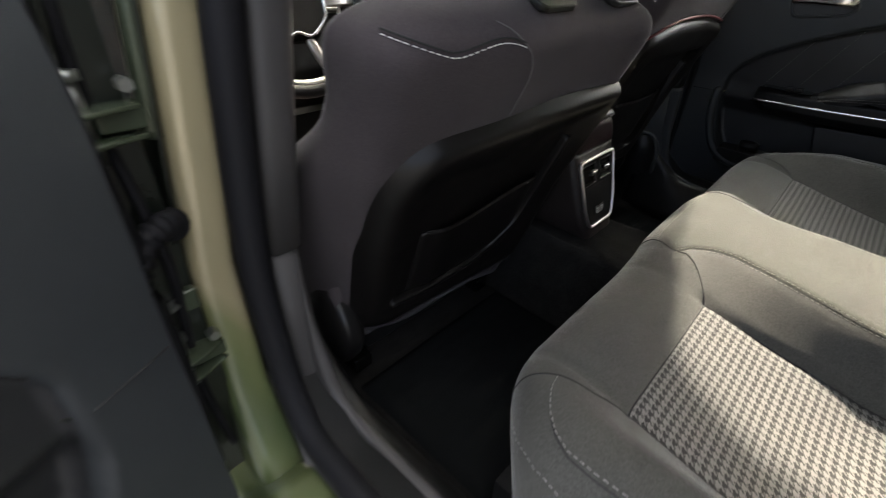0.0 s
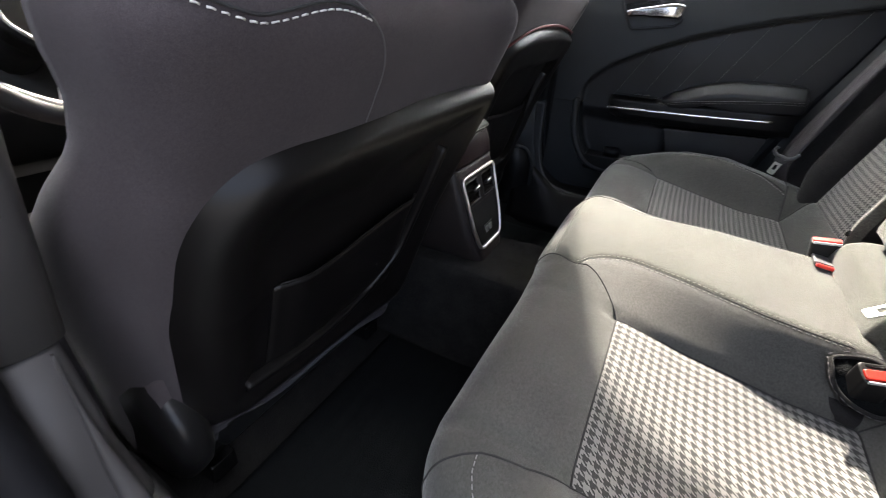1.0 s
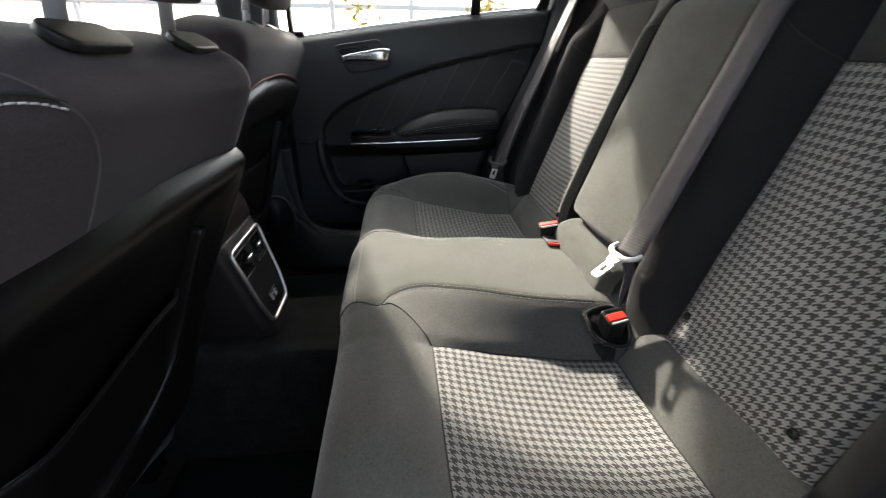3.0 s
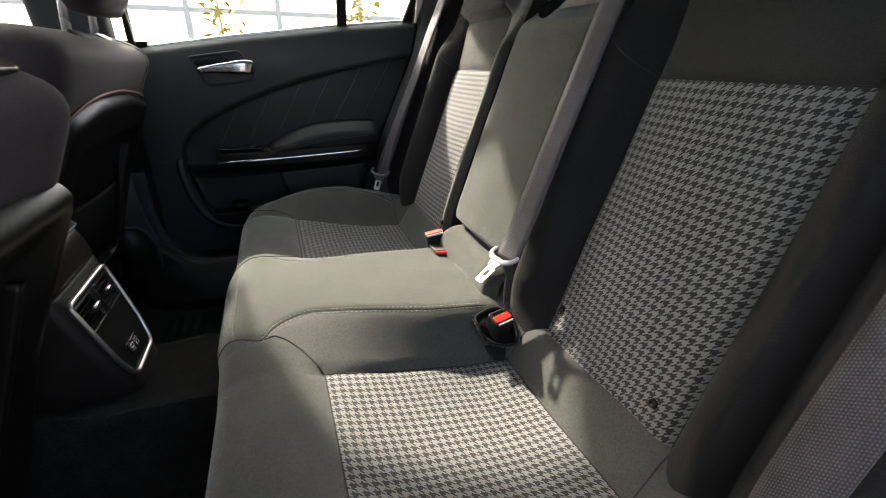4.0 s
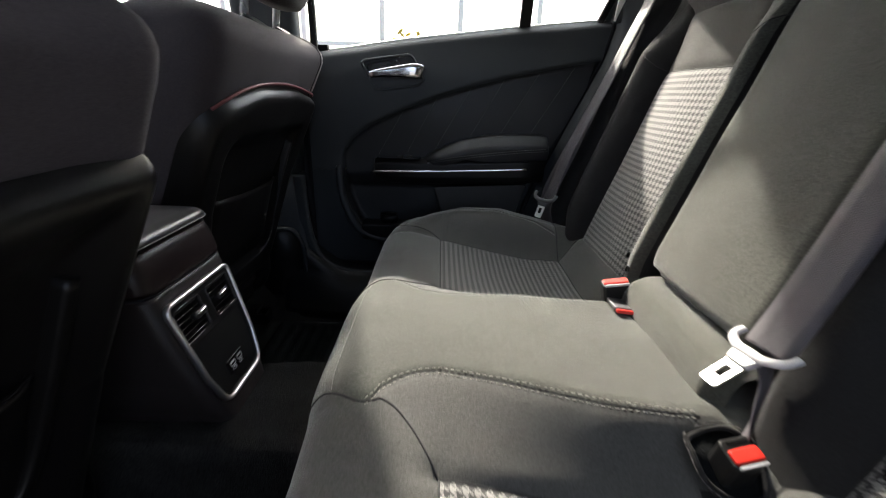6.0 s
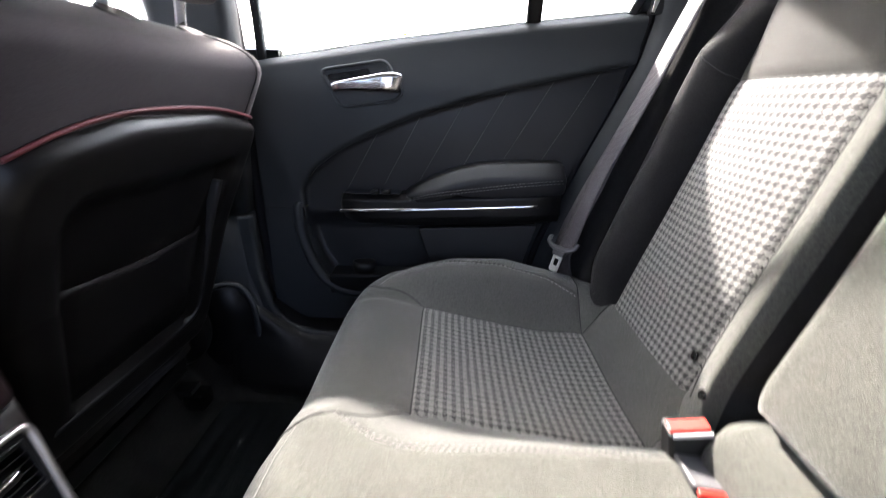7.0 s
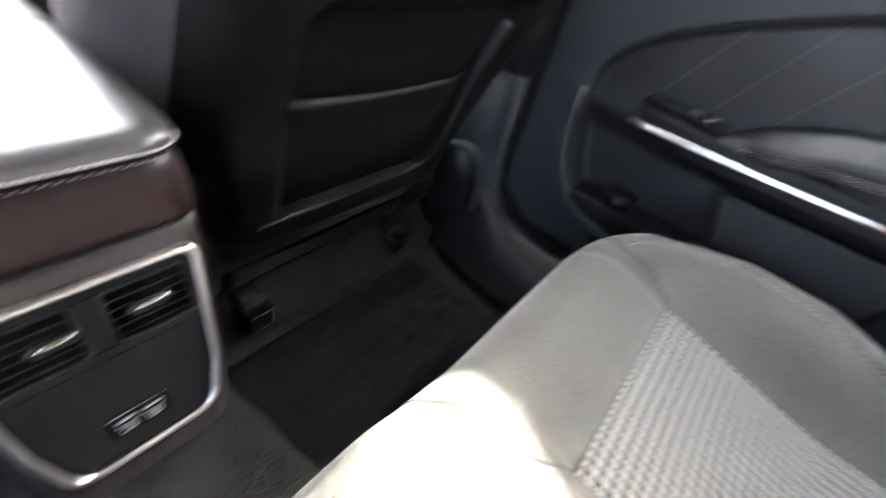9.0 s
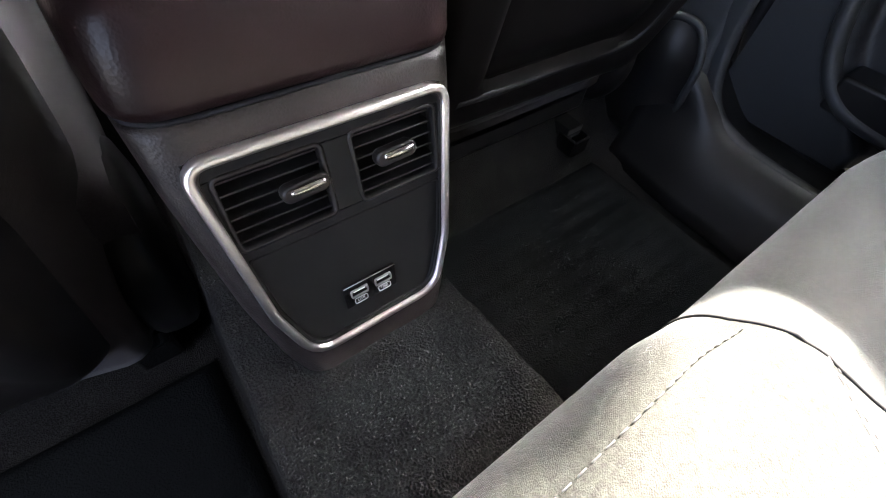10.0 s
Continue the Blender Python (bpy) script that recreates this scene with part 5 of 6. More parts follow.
def console_half(z):
    return table([(0.215, 0.040), (0.24, 0.058), (0.27, 0.070), (0.32, 0.080), (0.40, 0.089), (0.455, 0.092)], z)


def console_ring(z, w, xr, front=-1.45, r=0.022):
    return [(x, y, z) for x, y in rounded_polygon([(front, -w), (xr, -w), (xr, w), (front, w)], [0.004, r, r, 0.004], 6)]


def open_faced(data, m, outline):
    """Leaves out the faces that lie inside the outline on the plane of m."""
    back = m.inverted()

    def inside(x, y):
        hit = False
        for (x0, y0), (x1, y1) in zip(outline, outline[1:] + outline[:1]):
            if (y0 > y) != (y1 > y) and x < (x1 - x0) * (y - y0) / (y1 - y0) + x0:
                hit = not hit
        return hit
    keep = []
    for f in data[1]:
        c = back @ (sum((Vector(data[0][i]) for i in f), Vector()) / len(f))
        if not (abs(c.z) < 0.012 and inside(c.x, c.y)):
            keep.append(f)
    return data[0], keep


def dense_ring(z):
    ring = console_ring(z, console_half(z), face_x(z) - 0.001)
    mid = len(ring) // 2
    a, b = Vector(ring[mid - 1]), Vector(ring[mid])
    return ring[:mid] + [tuple(a.lerp(b, k / 25)) for k in range(1, 25)] + ring[mid:]


SLOPE = math.atan2(0.671 - 0.627, 0.424 - 0.277)
FACE = Matrix.Translation((-0.649, 0, 0.350)) @ Matrix(((0, -math.sin(SLOPE), math.cos(SLOPE)), (1, 0, 0), (0, math.cos(SLOPE), math.sin(SLOPE)))).to_4x4()
OUTLINE = [(-0.076, 0.077), (0.076, 0.077), (0.066, -0.030), (0.052, -0.077), (-0.052, -0.077), (-0.066, -0.030)]
rings = [dense_ring(z) for z in knots([0.224, 0.25, 0.4405], 0.0055)]
part("body", open_faced(loft(rings), FACE, OUTLINE), CONSOLE, console)
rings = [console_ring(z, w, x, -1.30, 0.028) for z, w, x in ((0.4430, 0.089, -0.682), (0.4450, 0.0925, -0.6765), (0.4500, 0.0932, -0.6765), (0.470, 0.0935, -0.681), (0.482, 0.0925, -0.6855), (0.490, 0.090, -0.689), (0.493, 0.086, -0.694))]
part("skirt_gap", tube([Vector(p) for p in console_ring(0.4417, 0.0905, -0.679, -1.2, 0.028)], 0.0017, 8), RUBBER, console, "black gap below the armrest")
part("armrest_skirt", loft(rings), SKIRT_LEATHER, console, "black leather armrest side, tinted for a red reflection")
rings = [console_ring(z, w, x, -1.30, 0.03) for z, w, x in ((0.4935, 0.086, -0.694), (0.497, 0.092, -0.687), (0.502, 0.093, -0.686), (0.508, 0.089, -0.692), (0.511, 0.078, -0.706))]
part("armrest_lid", loft(rings), LID_LEATHER, console, "black leather armrest lid, lightened for reflected sky")
edge = [Vector(p) for p in console_ring(0.4985, 0.0933, -0.6855, -1.2, 0.03)]
part("stitching", stitches(edge, 0.0032, 0.0010, 0.0008), THREAD, console, "coarse light grey stitching")

row = [Vector(p) for p in console_ring(0.4905, 0.0905, -0.6885, -1.2, 0.028)]
part("stitching", stitches(row, 0.004, 0.003, 0.0005), THREAD_DIM, console, "fine grey stitching")

outer = rounded_polygon(OUTLINE, [0.011, 0.011, 0.06, 0.024, 0.024, 0.06], 7)
frame_path = [FACE @ Vector((a, b, 0.002)) for a, b in outer]
part("vent_frame", sweep(frame_path, [(-0.0031, -0.003), (-0.0031, 0.0012), (-0.0023, 0.0029), (-0.001, 0.0036), (0.001, 0.0036), (0.0023, 0.0029), (0.0031, 0.0012), (0.0031, -0.003)], True, hint=FACE.to_3x3() @ Vector((0, 0, 1))), CHROME, console, "satin chrome vent frame")
inner = [(a * 0.955, b * 0.965) for a, b in outer]


# sloping inner wall of the frame, and the face with its two vent openings
wall = [FACE @ Vector((a, b, 0.0005)) for a, b in inner]
part("frame_wall", sweep(wall, [(-0.0022, -0.0045), (-0.0022, 0.0016), (0.0004, 0.0022), (0.0022, -0.0045)], True, hint=FACE.to_3x3() @ Vector((0, 0, 1))), LOUVRE, console, "black inner wall of the frame")


def plate_with_holes():
    """Face plate around the two vents: strips butted between the openings."""
    strips = [(-0.072, 0.0665, 0.072, 0.074), (-0.0090, 0.0225, 0.0090, 0.0665), (-0.073, 0.0225, -0.0665, 0.0665), (0.0665, 0.0225, 0.073, 0.0665), (-0.0715, 0.0155, 0.0715, 0.0225)]
    return join(*[moved(box(a, b, -0.005, c, d, 0.0010), FACE) for a, b, c, d in strips])


part("vent_surround", plate_with_holes(), MATTE_BLACK, console, bevel=0.001, smooth=False)
low = rounded_polygon([(-0.066, 0.0152), (0.066, 0.0152), (0.0605, -0.030), (0.0475, -0.072), (-0.0475, -0.072), (-0.0605, -0.030)], [0.005, 0.005, 0.05, 0.02, 0.02, 0.05], 6)
part("lower_panel", prism(low, 0.003, FACE @ pose(0, 0, -0.0035)), MATTE_BLACK, console, "matte black panel", bevel=0.0008, smooth=False)
lip = [FACE @ Vector((a * 1.012, b * 1.01, -0.0002)) for a, b in low]
part("panel_lip", sweep(lip, [(-0.0013, -0.003), (-0.0013, 0.0006), (0, 0.0012), (0.0013, 0.0006), (0.0013, -0.003)], True, hint=FACE.to_3x3() @ Vector((0, 0, 1))), MATTE_BLACK, console)
for sign in (-1, 1):
    mid = sign * 0.0378
    vent = part("air_vent", moved(box(mid - 0.0290, 0.0222, -0.030, mid + 0.0290, 0.0668, -0.026), FACE), GLOSS_BLACK, console, "black louvred air vent", smooth=False)
    rim = [FACE @ Vector((mid + a, 0.0445 + b, 0.0008)) for a, b in round_rect(0.0580, 0.0448, 0.004, 5)]
    part("vent_lip", sweep(rim, [(-0.0014, -0.006), (-0.0014, 0.0006), (0, 0.0013), (0.0014, 0.0006), (0.0014, -0.006)], True, hint=FACE.to_3x3() @ Vector((0, 0, 1))), LOUVRE, vent)
    for k in range(6):
        h = 0.0262 + k * 0.0074
        m = FACE @ pose(mid, h, -0.008, 10, 0, 0)
        part("louvre", moved(box(-0.0287, -0.0007, -0.010, 0.0287, 0.0007, 0.005), m), LOUVRE, vent, bevel=0.0005, smooth=False)
    tab_at = -0.0235 if sign < 0 else 0.0350
    grip = prism(round_rect(0.0285, 0.0105, 0.0050, 6), 0.0085, FACE @ pose(tab_at, 0.0465, -0.002, 0, 0, 2))
    part("vent_tab", grip, LOUVRE, vent, "black capsule-shaped vent tab", bevel=0.0022, smooth=False)
    bar = [FACE @ Vector((tab_at + 0.001 + a, 0.0478 + a * 0.035, 0.0062 + 0.0006 * math.cos(a / 0.0108 * 1.5))) for a in knots([-0.0105, 0.0105], 0.0015)]
    part("tab_insert", tube(bar, 0.0026, 12, hint=FACE.to_3x3() @ Vector((0, 0, 1)), scale=lambda t: 0.6 + 0.4 * math.sin(math.pi * t) ** 0.3), LEVER_CHROME, vent, "bright chrome tab insert")

socket = part("usb_panel", prism(rounded_polygon([(-0.0205, -0.010), (0.0205, -0.010), (0.0205, 0.010), (-0.0205, 0.010)], 0.001), 0.0016, FACE @ pose(0.0, -0.046, -0.0010)), GLOSS_BLACK, console, "glossy black double socket panel", bevel=0.0005, smooth=False)
# grey line drawn for the glint along the panel's top bevel
edge = [FACE @ Vector((a, -0.036, 0.0022)) for a in (-0.0202, 0.0202)]
part("panel_edge", tube(edge, 0.0004, 6, hint=(1, 0, 0)), STEEL, socket)
for sign in (-1, 1):
    mid = sign * 0.0095
    ring = [FACE @ Vector((mid + a, -0.0435 + b, 0.0024)) for a, b in round_rect(0.0125, 0.0058, 0.0008, 3)]
    part("port_rim", sweep(ring, [(-0.0006, -0.0004), (0.0006, -0.0004), (0.0006, 0.0004), (-0.0006, 0.0004)], True, hint=FACE.to_3x3() @ Vector((0, 0, 1))), STEEL, socket)
    part("port_tongue", moved(box(mid - 0.0045, -0.0425, 0.002, mid + 0.0045, -0.0410, 0.0026), FACE), PRINT, socket, smooth=False)
    text = bpy.data.curves.new("port_text", "FONT")
    text.body, text.size, text.align_x, text.align_y = "USB", 0.0034, "CENTER", "CENTER"
    ob = new("port_text", text)
    bpy.context.view_layer.update()
    me = bpy.data.meshes.new_from_object(ob.evaluated_get(bpy.context.evaluated_depsgraph_get()))
    bpy.data.objects.remove(ob)
    me.transform(FACE @ pose(mid, -0.0507, 0.00235))
    part("port_text", me, PRINT, socket, "white lettering USB")
    ring = [FACE @ Vector((mid + a, -0.0507 + b, 0.0023)) for a, b in round_rect(0.0098, 0.0046, 0.0012, 3)]
    part("port_mark", sweep(ring, [(-0.00022, -0.0001), (0.00022, -0.0001), (0.00022, 0.0002), (-0.00022, 0.0002)], True, hint=FACE.to_3x3() @ Vector((0, 0, 1))), PRINT, socket)


# ---- doors ----
ARC = [(-0.640, 0.47), (-0.628, 0.51), (-0.60, 0.548), (-0.55, 0.585), (-0.468, 0.625), (-0.363, 0.666), (-0.268, 0.695), (-0.178, 0.718), (-0.082, 0.738), (0.07, 0.768)]
BELT = [(-0.73, 0.766), (-0.686, 0.772), (-0.45, 0.808), (-0.14, 0.846), (0.08, 0.868), (0.2, 0.88)]


def door_inside(x, z):
    """1 inside the curved lower field of the door trim, 0 outside."""
    arc = table(ARC, x)
    rib = table([(0.20, -0.50), (0.255, -0.55), (0.29, -0.585), (0.33, -0.610), (0.40, -0.632), (0.50, -0.634), (0.53, -0.62)], z)
    return (1 - ease(arc - 0.008, arc + 0.002, z)) * ease(rib, rib + 0.010, x)


def door_face(x, z):
    y = 0.742 + 0.010 * ease(0.70, 0.80, z) - 0.006 * math.sin(math.pi * clamp((z - 0.5) / 0.3))
    y += 0.014 * door_inside(x, z)
    y += 0.030 * door_inside(x, z) * ease(0.45, 0.40, z)
    y += 0.014 * ease(table(BELT, x) - 0.022, table(BELT, x), z) ** 2
    return y + 0.0012 * noise.noise(Vector((x * 14, z * 14, 8.0)))


def rear_limit(z):
    return table([(0.17, -0.14), (0.362, -0.09), (0.482, -0.045), (0.563, -0.01), (0.771, 0.085), (0.88, 0.105)], z)


def rear_door(m, label, window=True):
    """A rear door's trim in the place of the right-hand one, moved by m."""
    door = thing("car_door", (-0.45, 0.75, 0.16), label, "car door", "rear doors")

    def place(x, t):
        top = table(BELT, x)
        z = lerp(0.172, top, t)
        return (x, door_face(x, z), z)
    us = knots([-0.722, 0.105], 0.0065)
    ts = knots([0, 1], 0.0105)

    def field(side):
        def inner(x, t):
            z = lerp(0.172, table(BELT, x), t)
            f = door_inside(x, z) - 0.5
            return min(rear_limit(z) - x, -f if side == "upper" else f, 9 if side == "upper" else z - 0.46 if side == "insert" else 0.46 - z)
        return inner
    part("trim_panel", cut_sheet(us, ts, place, field("upper")), PANEL, door)
    part("insert_panel", cut_sheet(us, ts, place, field("insert")), LEATHER, door, "black stitched leatherette insert")
    part("lower_panel", cut_sheet(us, ts, place, field("lower")), LEATHER, door)
    tops = [(-0.535, 0.59), (-0.458, 0.622), (-0.363, 0.659), (-0.268, 0.688), (-0.178, 0.711), (-0.082, 0.731), (0.014, 0.750)]
    feet = [(-0.590, 0.500), (-0.531, 0.498), (-0.447, 0.507), (-0.368, 0.515), (-0.278, 0.536), (-0.182, 0.564), (-0.096, 0.566)]
    for a, b in zip(tops[1:], feet[1:]):
        line = [Vector((lerp(a[0], b[0], k / 16), 0, lerp(a[1], b[1], k / 16))) for k in range(17)]
        line = [Vector((p.x, door_face(p.x, p.z) - 0.0009, p.z)) for p in line]
        part("stitching", stitches(line, 0.0045, 0.0025, 0.0005, Vector((0, -0.0004, 0))), THREAD_DIM, door, "fine light stitching")
    arc = [Vector((x, door_face(x, table(ARC, x) - 0.004) - 0.0005, table(ARC, x) - 0.004)) for x in knots([-0.62, 0.07], 0.012)]
    part("trim_gap", tube(arc, 0.0022, 6, hint=(0, -1, 0)), SEAM, door)
    joint = [Vector((x, door_face(x, 0.456) - 0.0004, 0.456)) for x in (-0.718, -0.69, -0.66, -0.642)]
    part("trim_gap", tube(joint, 0.0012, 6, hint=(0, -1, 0)), SEAM, door)

    # curved lower rib of the trim
    rib = smooth_path([(-0.641, 0.738, 0.462), (-0.642, 0.732, 0.450), (-0.634, 0.728, 0.378), (-0.610, 0.726, 0.313), (-0.575, 0.725, 0.272), (-0.52, 0.725, 0.252), (-0.40, 0.725, 0.248), (-0.16, 0.725, 0.25)], 8)
    if not window:
        rib = [p for p in rib if p.z < 0.29]
    part("lower_rib", sweep(rib, [(-0.010, -0.012), (-0.011, 0.004), (-0.007, 0.011), (0.0, 0.014), (0.007, 0.011), (0.011, 0.004), (0.010, -0.012)], hint=(0, -1, 0)), PANEL, door)

    # armrest: housing with the bright strip, soft pad, switch plate
    def arm_ring(x, top, low, y_in, y_out=0.775):
        c = rounded_polygon([(y_out, low + 0.02), (y_in + 0.02, low), (y_in, low + 0.022), (y_in, top - 0.012), (y_in + 0.016, top), (y_out, top)], [0.002, 0.012, 0.012, 0.010, 0.010, 0.002], 4)
        return [(x, y, z) for y, z in c]
    rings = [arm_ring(x, top, low, yi) for x, top, low, yi in ((-0.543, 0.482, 0.452, 0.745), (-0.540, 0.490, 0.443, 0.722), (-0.532, 0.496, 0.436, 0.708), (-0.50, 0.497, 0.424, 0.702), (-0.40, 0.497, 0.423, 0.700),
                                                               (-0.25, 0.503, 0.426, 0.698), (-0.12, 0.508, 0.431, 0.697), (-0.055, 0.510, 0.436, 0.697))]
    part("armrest_housing", loft(rings), HARD_BLACK, door)
    rings = []
    for x, top, low, yi in ((-0.396, 0.497, 0.485, 0.722), (-0.390, 0.503, 0.482, 0.706), (-0.37, 0.516, 0.480, 0.694), (-0.33, 0.536, 0.483, 0.688), (-0.28, 0.554, 0.500, 0.685), (-0.22, 0.566, 0.492, 0.684), (-0.12, 0.570, 0.498, 0.684),
                            (-0.06, 0.569, 0.503, 0.685), (-0.050, 0.564, 0.506, 0.690), (-0.046, 0.552, 0.512, 0.70)):
        c = rounded_polygon([(0.775, low), (yi + 0.006, low), (yi, top - 0.03 if top - low > 0.05 else lerp(low, top, 0.6)), (yi + 0.03, top), (0.775, top)], [0.002, 0.006, 0.018, 0.02, 0.002], 5)
        rings.append([(x, y, z) for y, z in c])
    part("armrest_pad", loft(rings), LEATHER, door, "soft black armrest pad")
    for drop in (0.0, 0.006):
        row = smooth_path([(-0.385, 0.6945, 0.489 - drop * 0.4), (-0.33, 0.6865, 0.504 - drop), (-0.226, 0.683, 0.519 - drop), (-0.13, 0.6826, 0.530 - drop), (-0.052, 0.684, 0.536 - drop)], 6)
        part("stitching", stitches(row, 0.0045, 0.0025, 0.0006, Vector((0, -0.0004, 0))), THREAD_DIM, door, "fine light stitching")
    strip = smooth_path([(-0.541, 0.712, 0.4585), (-0.533, 0.7065, 0.4590), (-0.50, 0.7010, 0.4605), (-0.40, 0.6985, 0.464), (-0.25, 0.6965, 0.4705), (-0.104, 0.6955, 0.4775)], 6)
    part("bright_strip", sweep(strip, [(-0.0035, -0.002), (0.0035, -0.002), (0.0038, 0.0012), (0.0018, 0.0026), (-0.0018, 0.0026), (-0.0038, 0.0012)], hint=(0, -1, 0.25)), BRIGHT_CHROME, door, "bright chrome strip")
    plate = prism(rounded_polygon([(-0.530, 0.706), (-0.405, 0.702), (-0.405, 0.748), (-0.530, 0.748)], 0.008), 0.003, pose(0, 0, 0.4960))
    part("switch_plate", plate, GLOSS_BLACK, door, bevel=0.001, smooth=False)
    for x in (-0.462, -0.437):
        part("window_switch", prism(round_rect(0.018, 0.026, 0.004), 0.006, pose(x, 0.722, 0.498, 0, -8, 0)), HARD_BLACK, door, bevel=0.002, smooth=False)
        part("switch_accent", prism(round_rect(0.010, 0.002, 0.0008), 0.001, pose(x, 0.712, 0.5038, 0, -8, 0)), BRIGHT_CHROME, door, smooth=False)
    # map pocket and the bottle holder under the armrest
    panel = [(-0.366, 0.419), (-0.10, 0.431), (-0.128, 0.340), (-0.16, 0.30), (-0.32, 0.30), (-0.343, 0.345)]
    m_pocket = Matrix.Translation((0, 0.706, 0)) @ Matrix(((1, 0, 0), (0, 0, 1), (0, 1, 0))).to_4x4()
    part("map_pocket", prism(rounded_polygon(panel, [0.006, 0.006, 0.02, 0.02, 0.02, 0.02]), 0.010, m_pocket), LEATHER, door, bevel=0.003, smooth=False)
    part("pocket_floor", box(-0.58, 0.715, 0.25, -0.12, 0.782, 0.30), HARD_BLACK, door, bevel=0.006, smooth=False)
    cup = [[(-0.500 + r * math.cos(a), 0.745 + r * 0.7 * math.sin(a), z) for a in [2 * math.pi * k / 24 for k in range(24)]] for r, z in ((0.026, 0.30), (0.028, 0.325), (0.024, 0.325), (0.022, 0.302))]
    part("bottle_holder", loft(cup), HARD_BLACK, door)

    # inner handle: bezel, recess and lever
    outline = rounded_polygon([(-0.571, 0.751), (-0.434, 0.771), (-0.397, 0.706), (-0.416, 0.691), (-0.530, 0.677)], [0.012, 0.022, 0.012, 0.012, 0.02], 6)
    plane = Matrix(((1, 0, 0), (0, 0, 1), (0, 1, 0))).to_4x4()

    def on_door(a, b, out):
        return Vector((a, door_face(a, b) - out, b))
    bezel = [on_door(a, b, 0.0015) for a, b in outline]
    part("handle_bezel", sweep(bezel, [(-0.0035, -0.003), (-0.0035, 0.001), (0, 0.0028), (0.0035, 0.001), (0.0035, -0.003)], True, hint=(0, -1, 0)), PANEL, door)
    bowl = []
    for k, out in ((1.0, 0.0014), (0.93, -0.0005), (0.86, -0.0010)):
        bowl.append([on_door(-0.482 + (a + 0.482) * k, 0.731 + (b - 0.731) * k, out) for a, b in outline])
    n = len(outline)
    verts, faces = loft(bowl, cap=False)
    verts.append(on_door(-0.482, 0.731, -0.0010))
    faces += [(2 * n + i, 2 * n + (i + 1) % n, len(verts) - 1) for i in range(n)]
    part("handle_bowl", (verts, faces), HARD_BLACK, door)
    # thin black plate on the face, painting the shade of a deeper recess
    hole = rounded_polygon([(-0.558, 0.741), (-0.470, 0.755), (-0.454, 0.728), (-0.472, 0.712), (-0.538, 0.704)], 0.007, 4)
    part("handle_cavity", prism(hole, 0.0014, Matrix.Translation((0, 0.7375, 0)) @ plane @ pose(0, 0, 0)), GLOSS_BLACK, door, smooth=False)
    lever = smooth_path([(-0.545, 0.737, 0.7165), (-0.530, 0.731, 0.7195), (-0.500, 0.7275, 0.7225), (-0.465, 0.7265, 0.7250), (-0.435, 0.7275, 0.7275), (-0.415, 0.732, 0.7275), (-0.407, 0.740, 0.7260)], 6)
    part("lever", sweep(lever, [(x, y * 0.55) for x, y in round_rect(0.030, 0.030, 0.009)], hint=(0, -1, 0), scale=lambda t: 0.62 + 0.68 * ease(0.1, 0.80, t) - 0.12 * ease(0.95, 1.0, t)), LEVER_CHROME, door, "bright chrome pull lever")

    # belt seal, outer skin, glass and the window bars
    belt = [Vector((x, 0.772, table(BELT, x) - 0.014)) for x in knots([-0.715, 0.10], 0.03)]
    mould = [p + Vector((0, 0.020, 0.014)) for p in belt]
    part("outer_moulding", sweep(mould, round_rect(0.012, 0.014, 0.004), hint=(0, 0, 1)), CHROME, door, "satin bright outer moulding")
    part("belt_seal", sweep(belt, round_rect(0.014, 0.016, 0.005), hint=(0, 0, 1)), RUBBER, door)
    skin = [(0.802, 0.15), (0.86, 0.16), (0.895, 0.45), (0.86, 0.72), (0.815, 0.85), (0.802, 0.84)]
    rings = [[(x, y, z + (0 if z < 0.6 else table(BELT, x) - 0.846)) for y, z in skin] for x in knots([-0.735, 0.09], 0.1)]
    part("outer_skin", loft(rings), PAINT, door, "glossy green and tan camouflage outer skin")
    if window:
        def pane(a, b, thick=0.004):
            lo, hi = [], []
            for x in knots([a, b], 0.05):
                top = table([(-0.72, 1.115), (-0.45, 1.12), (-0.25, 1.12), (-0.11, 1.11), (0.0, 1.085), (0.12, 1.03)], x)
                lo.append((x, table(BELT, x) - 0.02))
                hi.append((x, top))
            def y_at(z):
                return 0.772 - 0.42 * max(0, z - 0.84)
            rows = [[(x, y_at(z) + o, z) for (x, z) in line] for line, o in ((lo, 0), (hi, 0), (hi, thick), (lo, thick))]
            return loft([list(c) for c in zip(*rows)])
        pane_front = part("window_pane", pane(-0.69, -0.138), CLEAR, door, "clear side glass", smooth=False)
        pane_rear = part("quarter_pane", pane(-0.122, 0.095), CLEAR, door, "clear quarter glass", smooth=False)
        pane_front.visible_shadow = pane_rear.visible_shadow = False
        bar = [(-0.130, 0.775, 0.84), (-0.131, 0.752, 0.895), (-0.134, 0.712, 0.985), (-0.138, 0.667, 1.115)]
        part("window_bar", sweep(smooth_path(bar, 4), round_rect(0.030, 0.014, 0.004), hint=(0, -1, 0)), HARD_BLACK, door)
        frame_line = smooth_path([(-0.700, 0.772, 0.765), (-0.697, 0.752, 0.90), (-0.698, 0.705, 1.02), (-0.690, 0.680, 1.085), (-0.655, 0.668, 1.115), (-0.45, 0.664, 1.120), (-0.25, 0.664, 1.122), (-0.11, 0.667, 1.112), (-0.01, 0.677, 1.088), (0.075, 0.694, 1.050), (0.112, 0.720, 0.995), (0.098, 0.745, 0.94), (0.085, 0.760, 0.902), (0.070, 0.772, 0.862)], 6)
        part("window_frame", sweep(frame_line, round_rect(0.018, 0.020, 0.005), hint=(0, -1, 0.3)), HARD_BLACK, door)
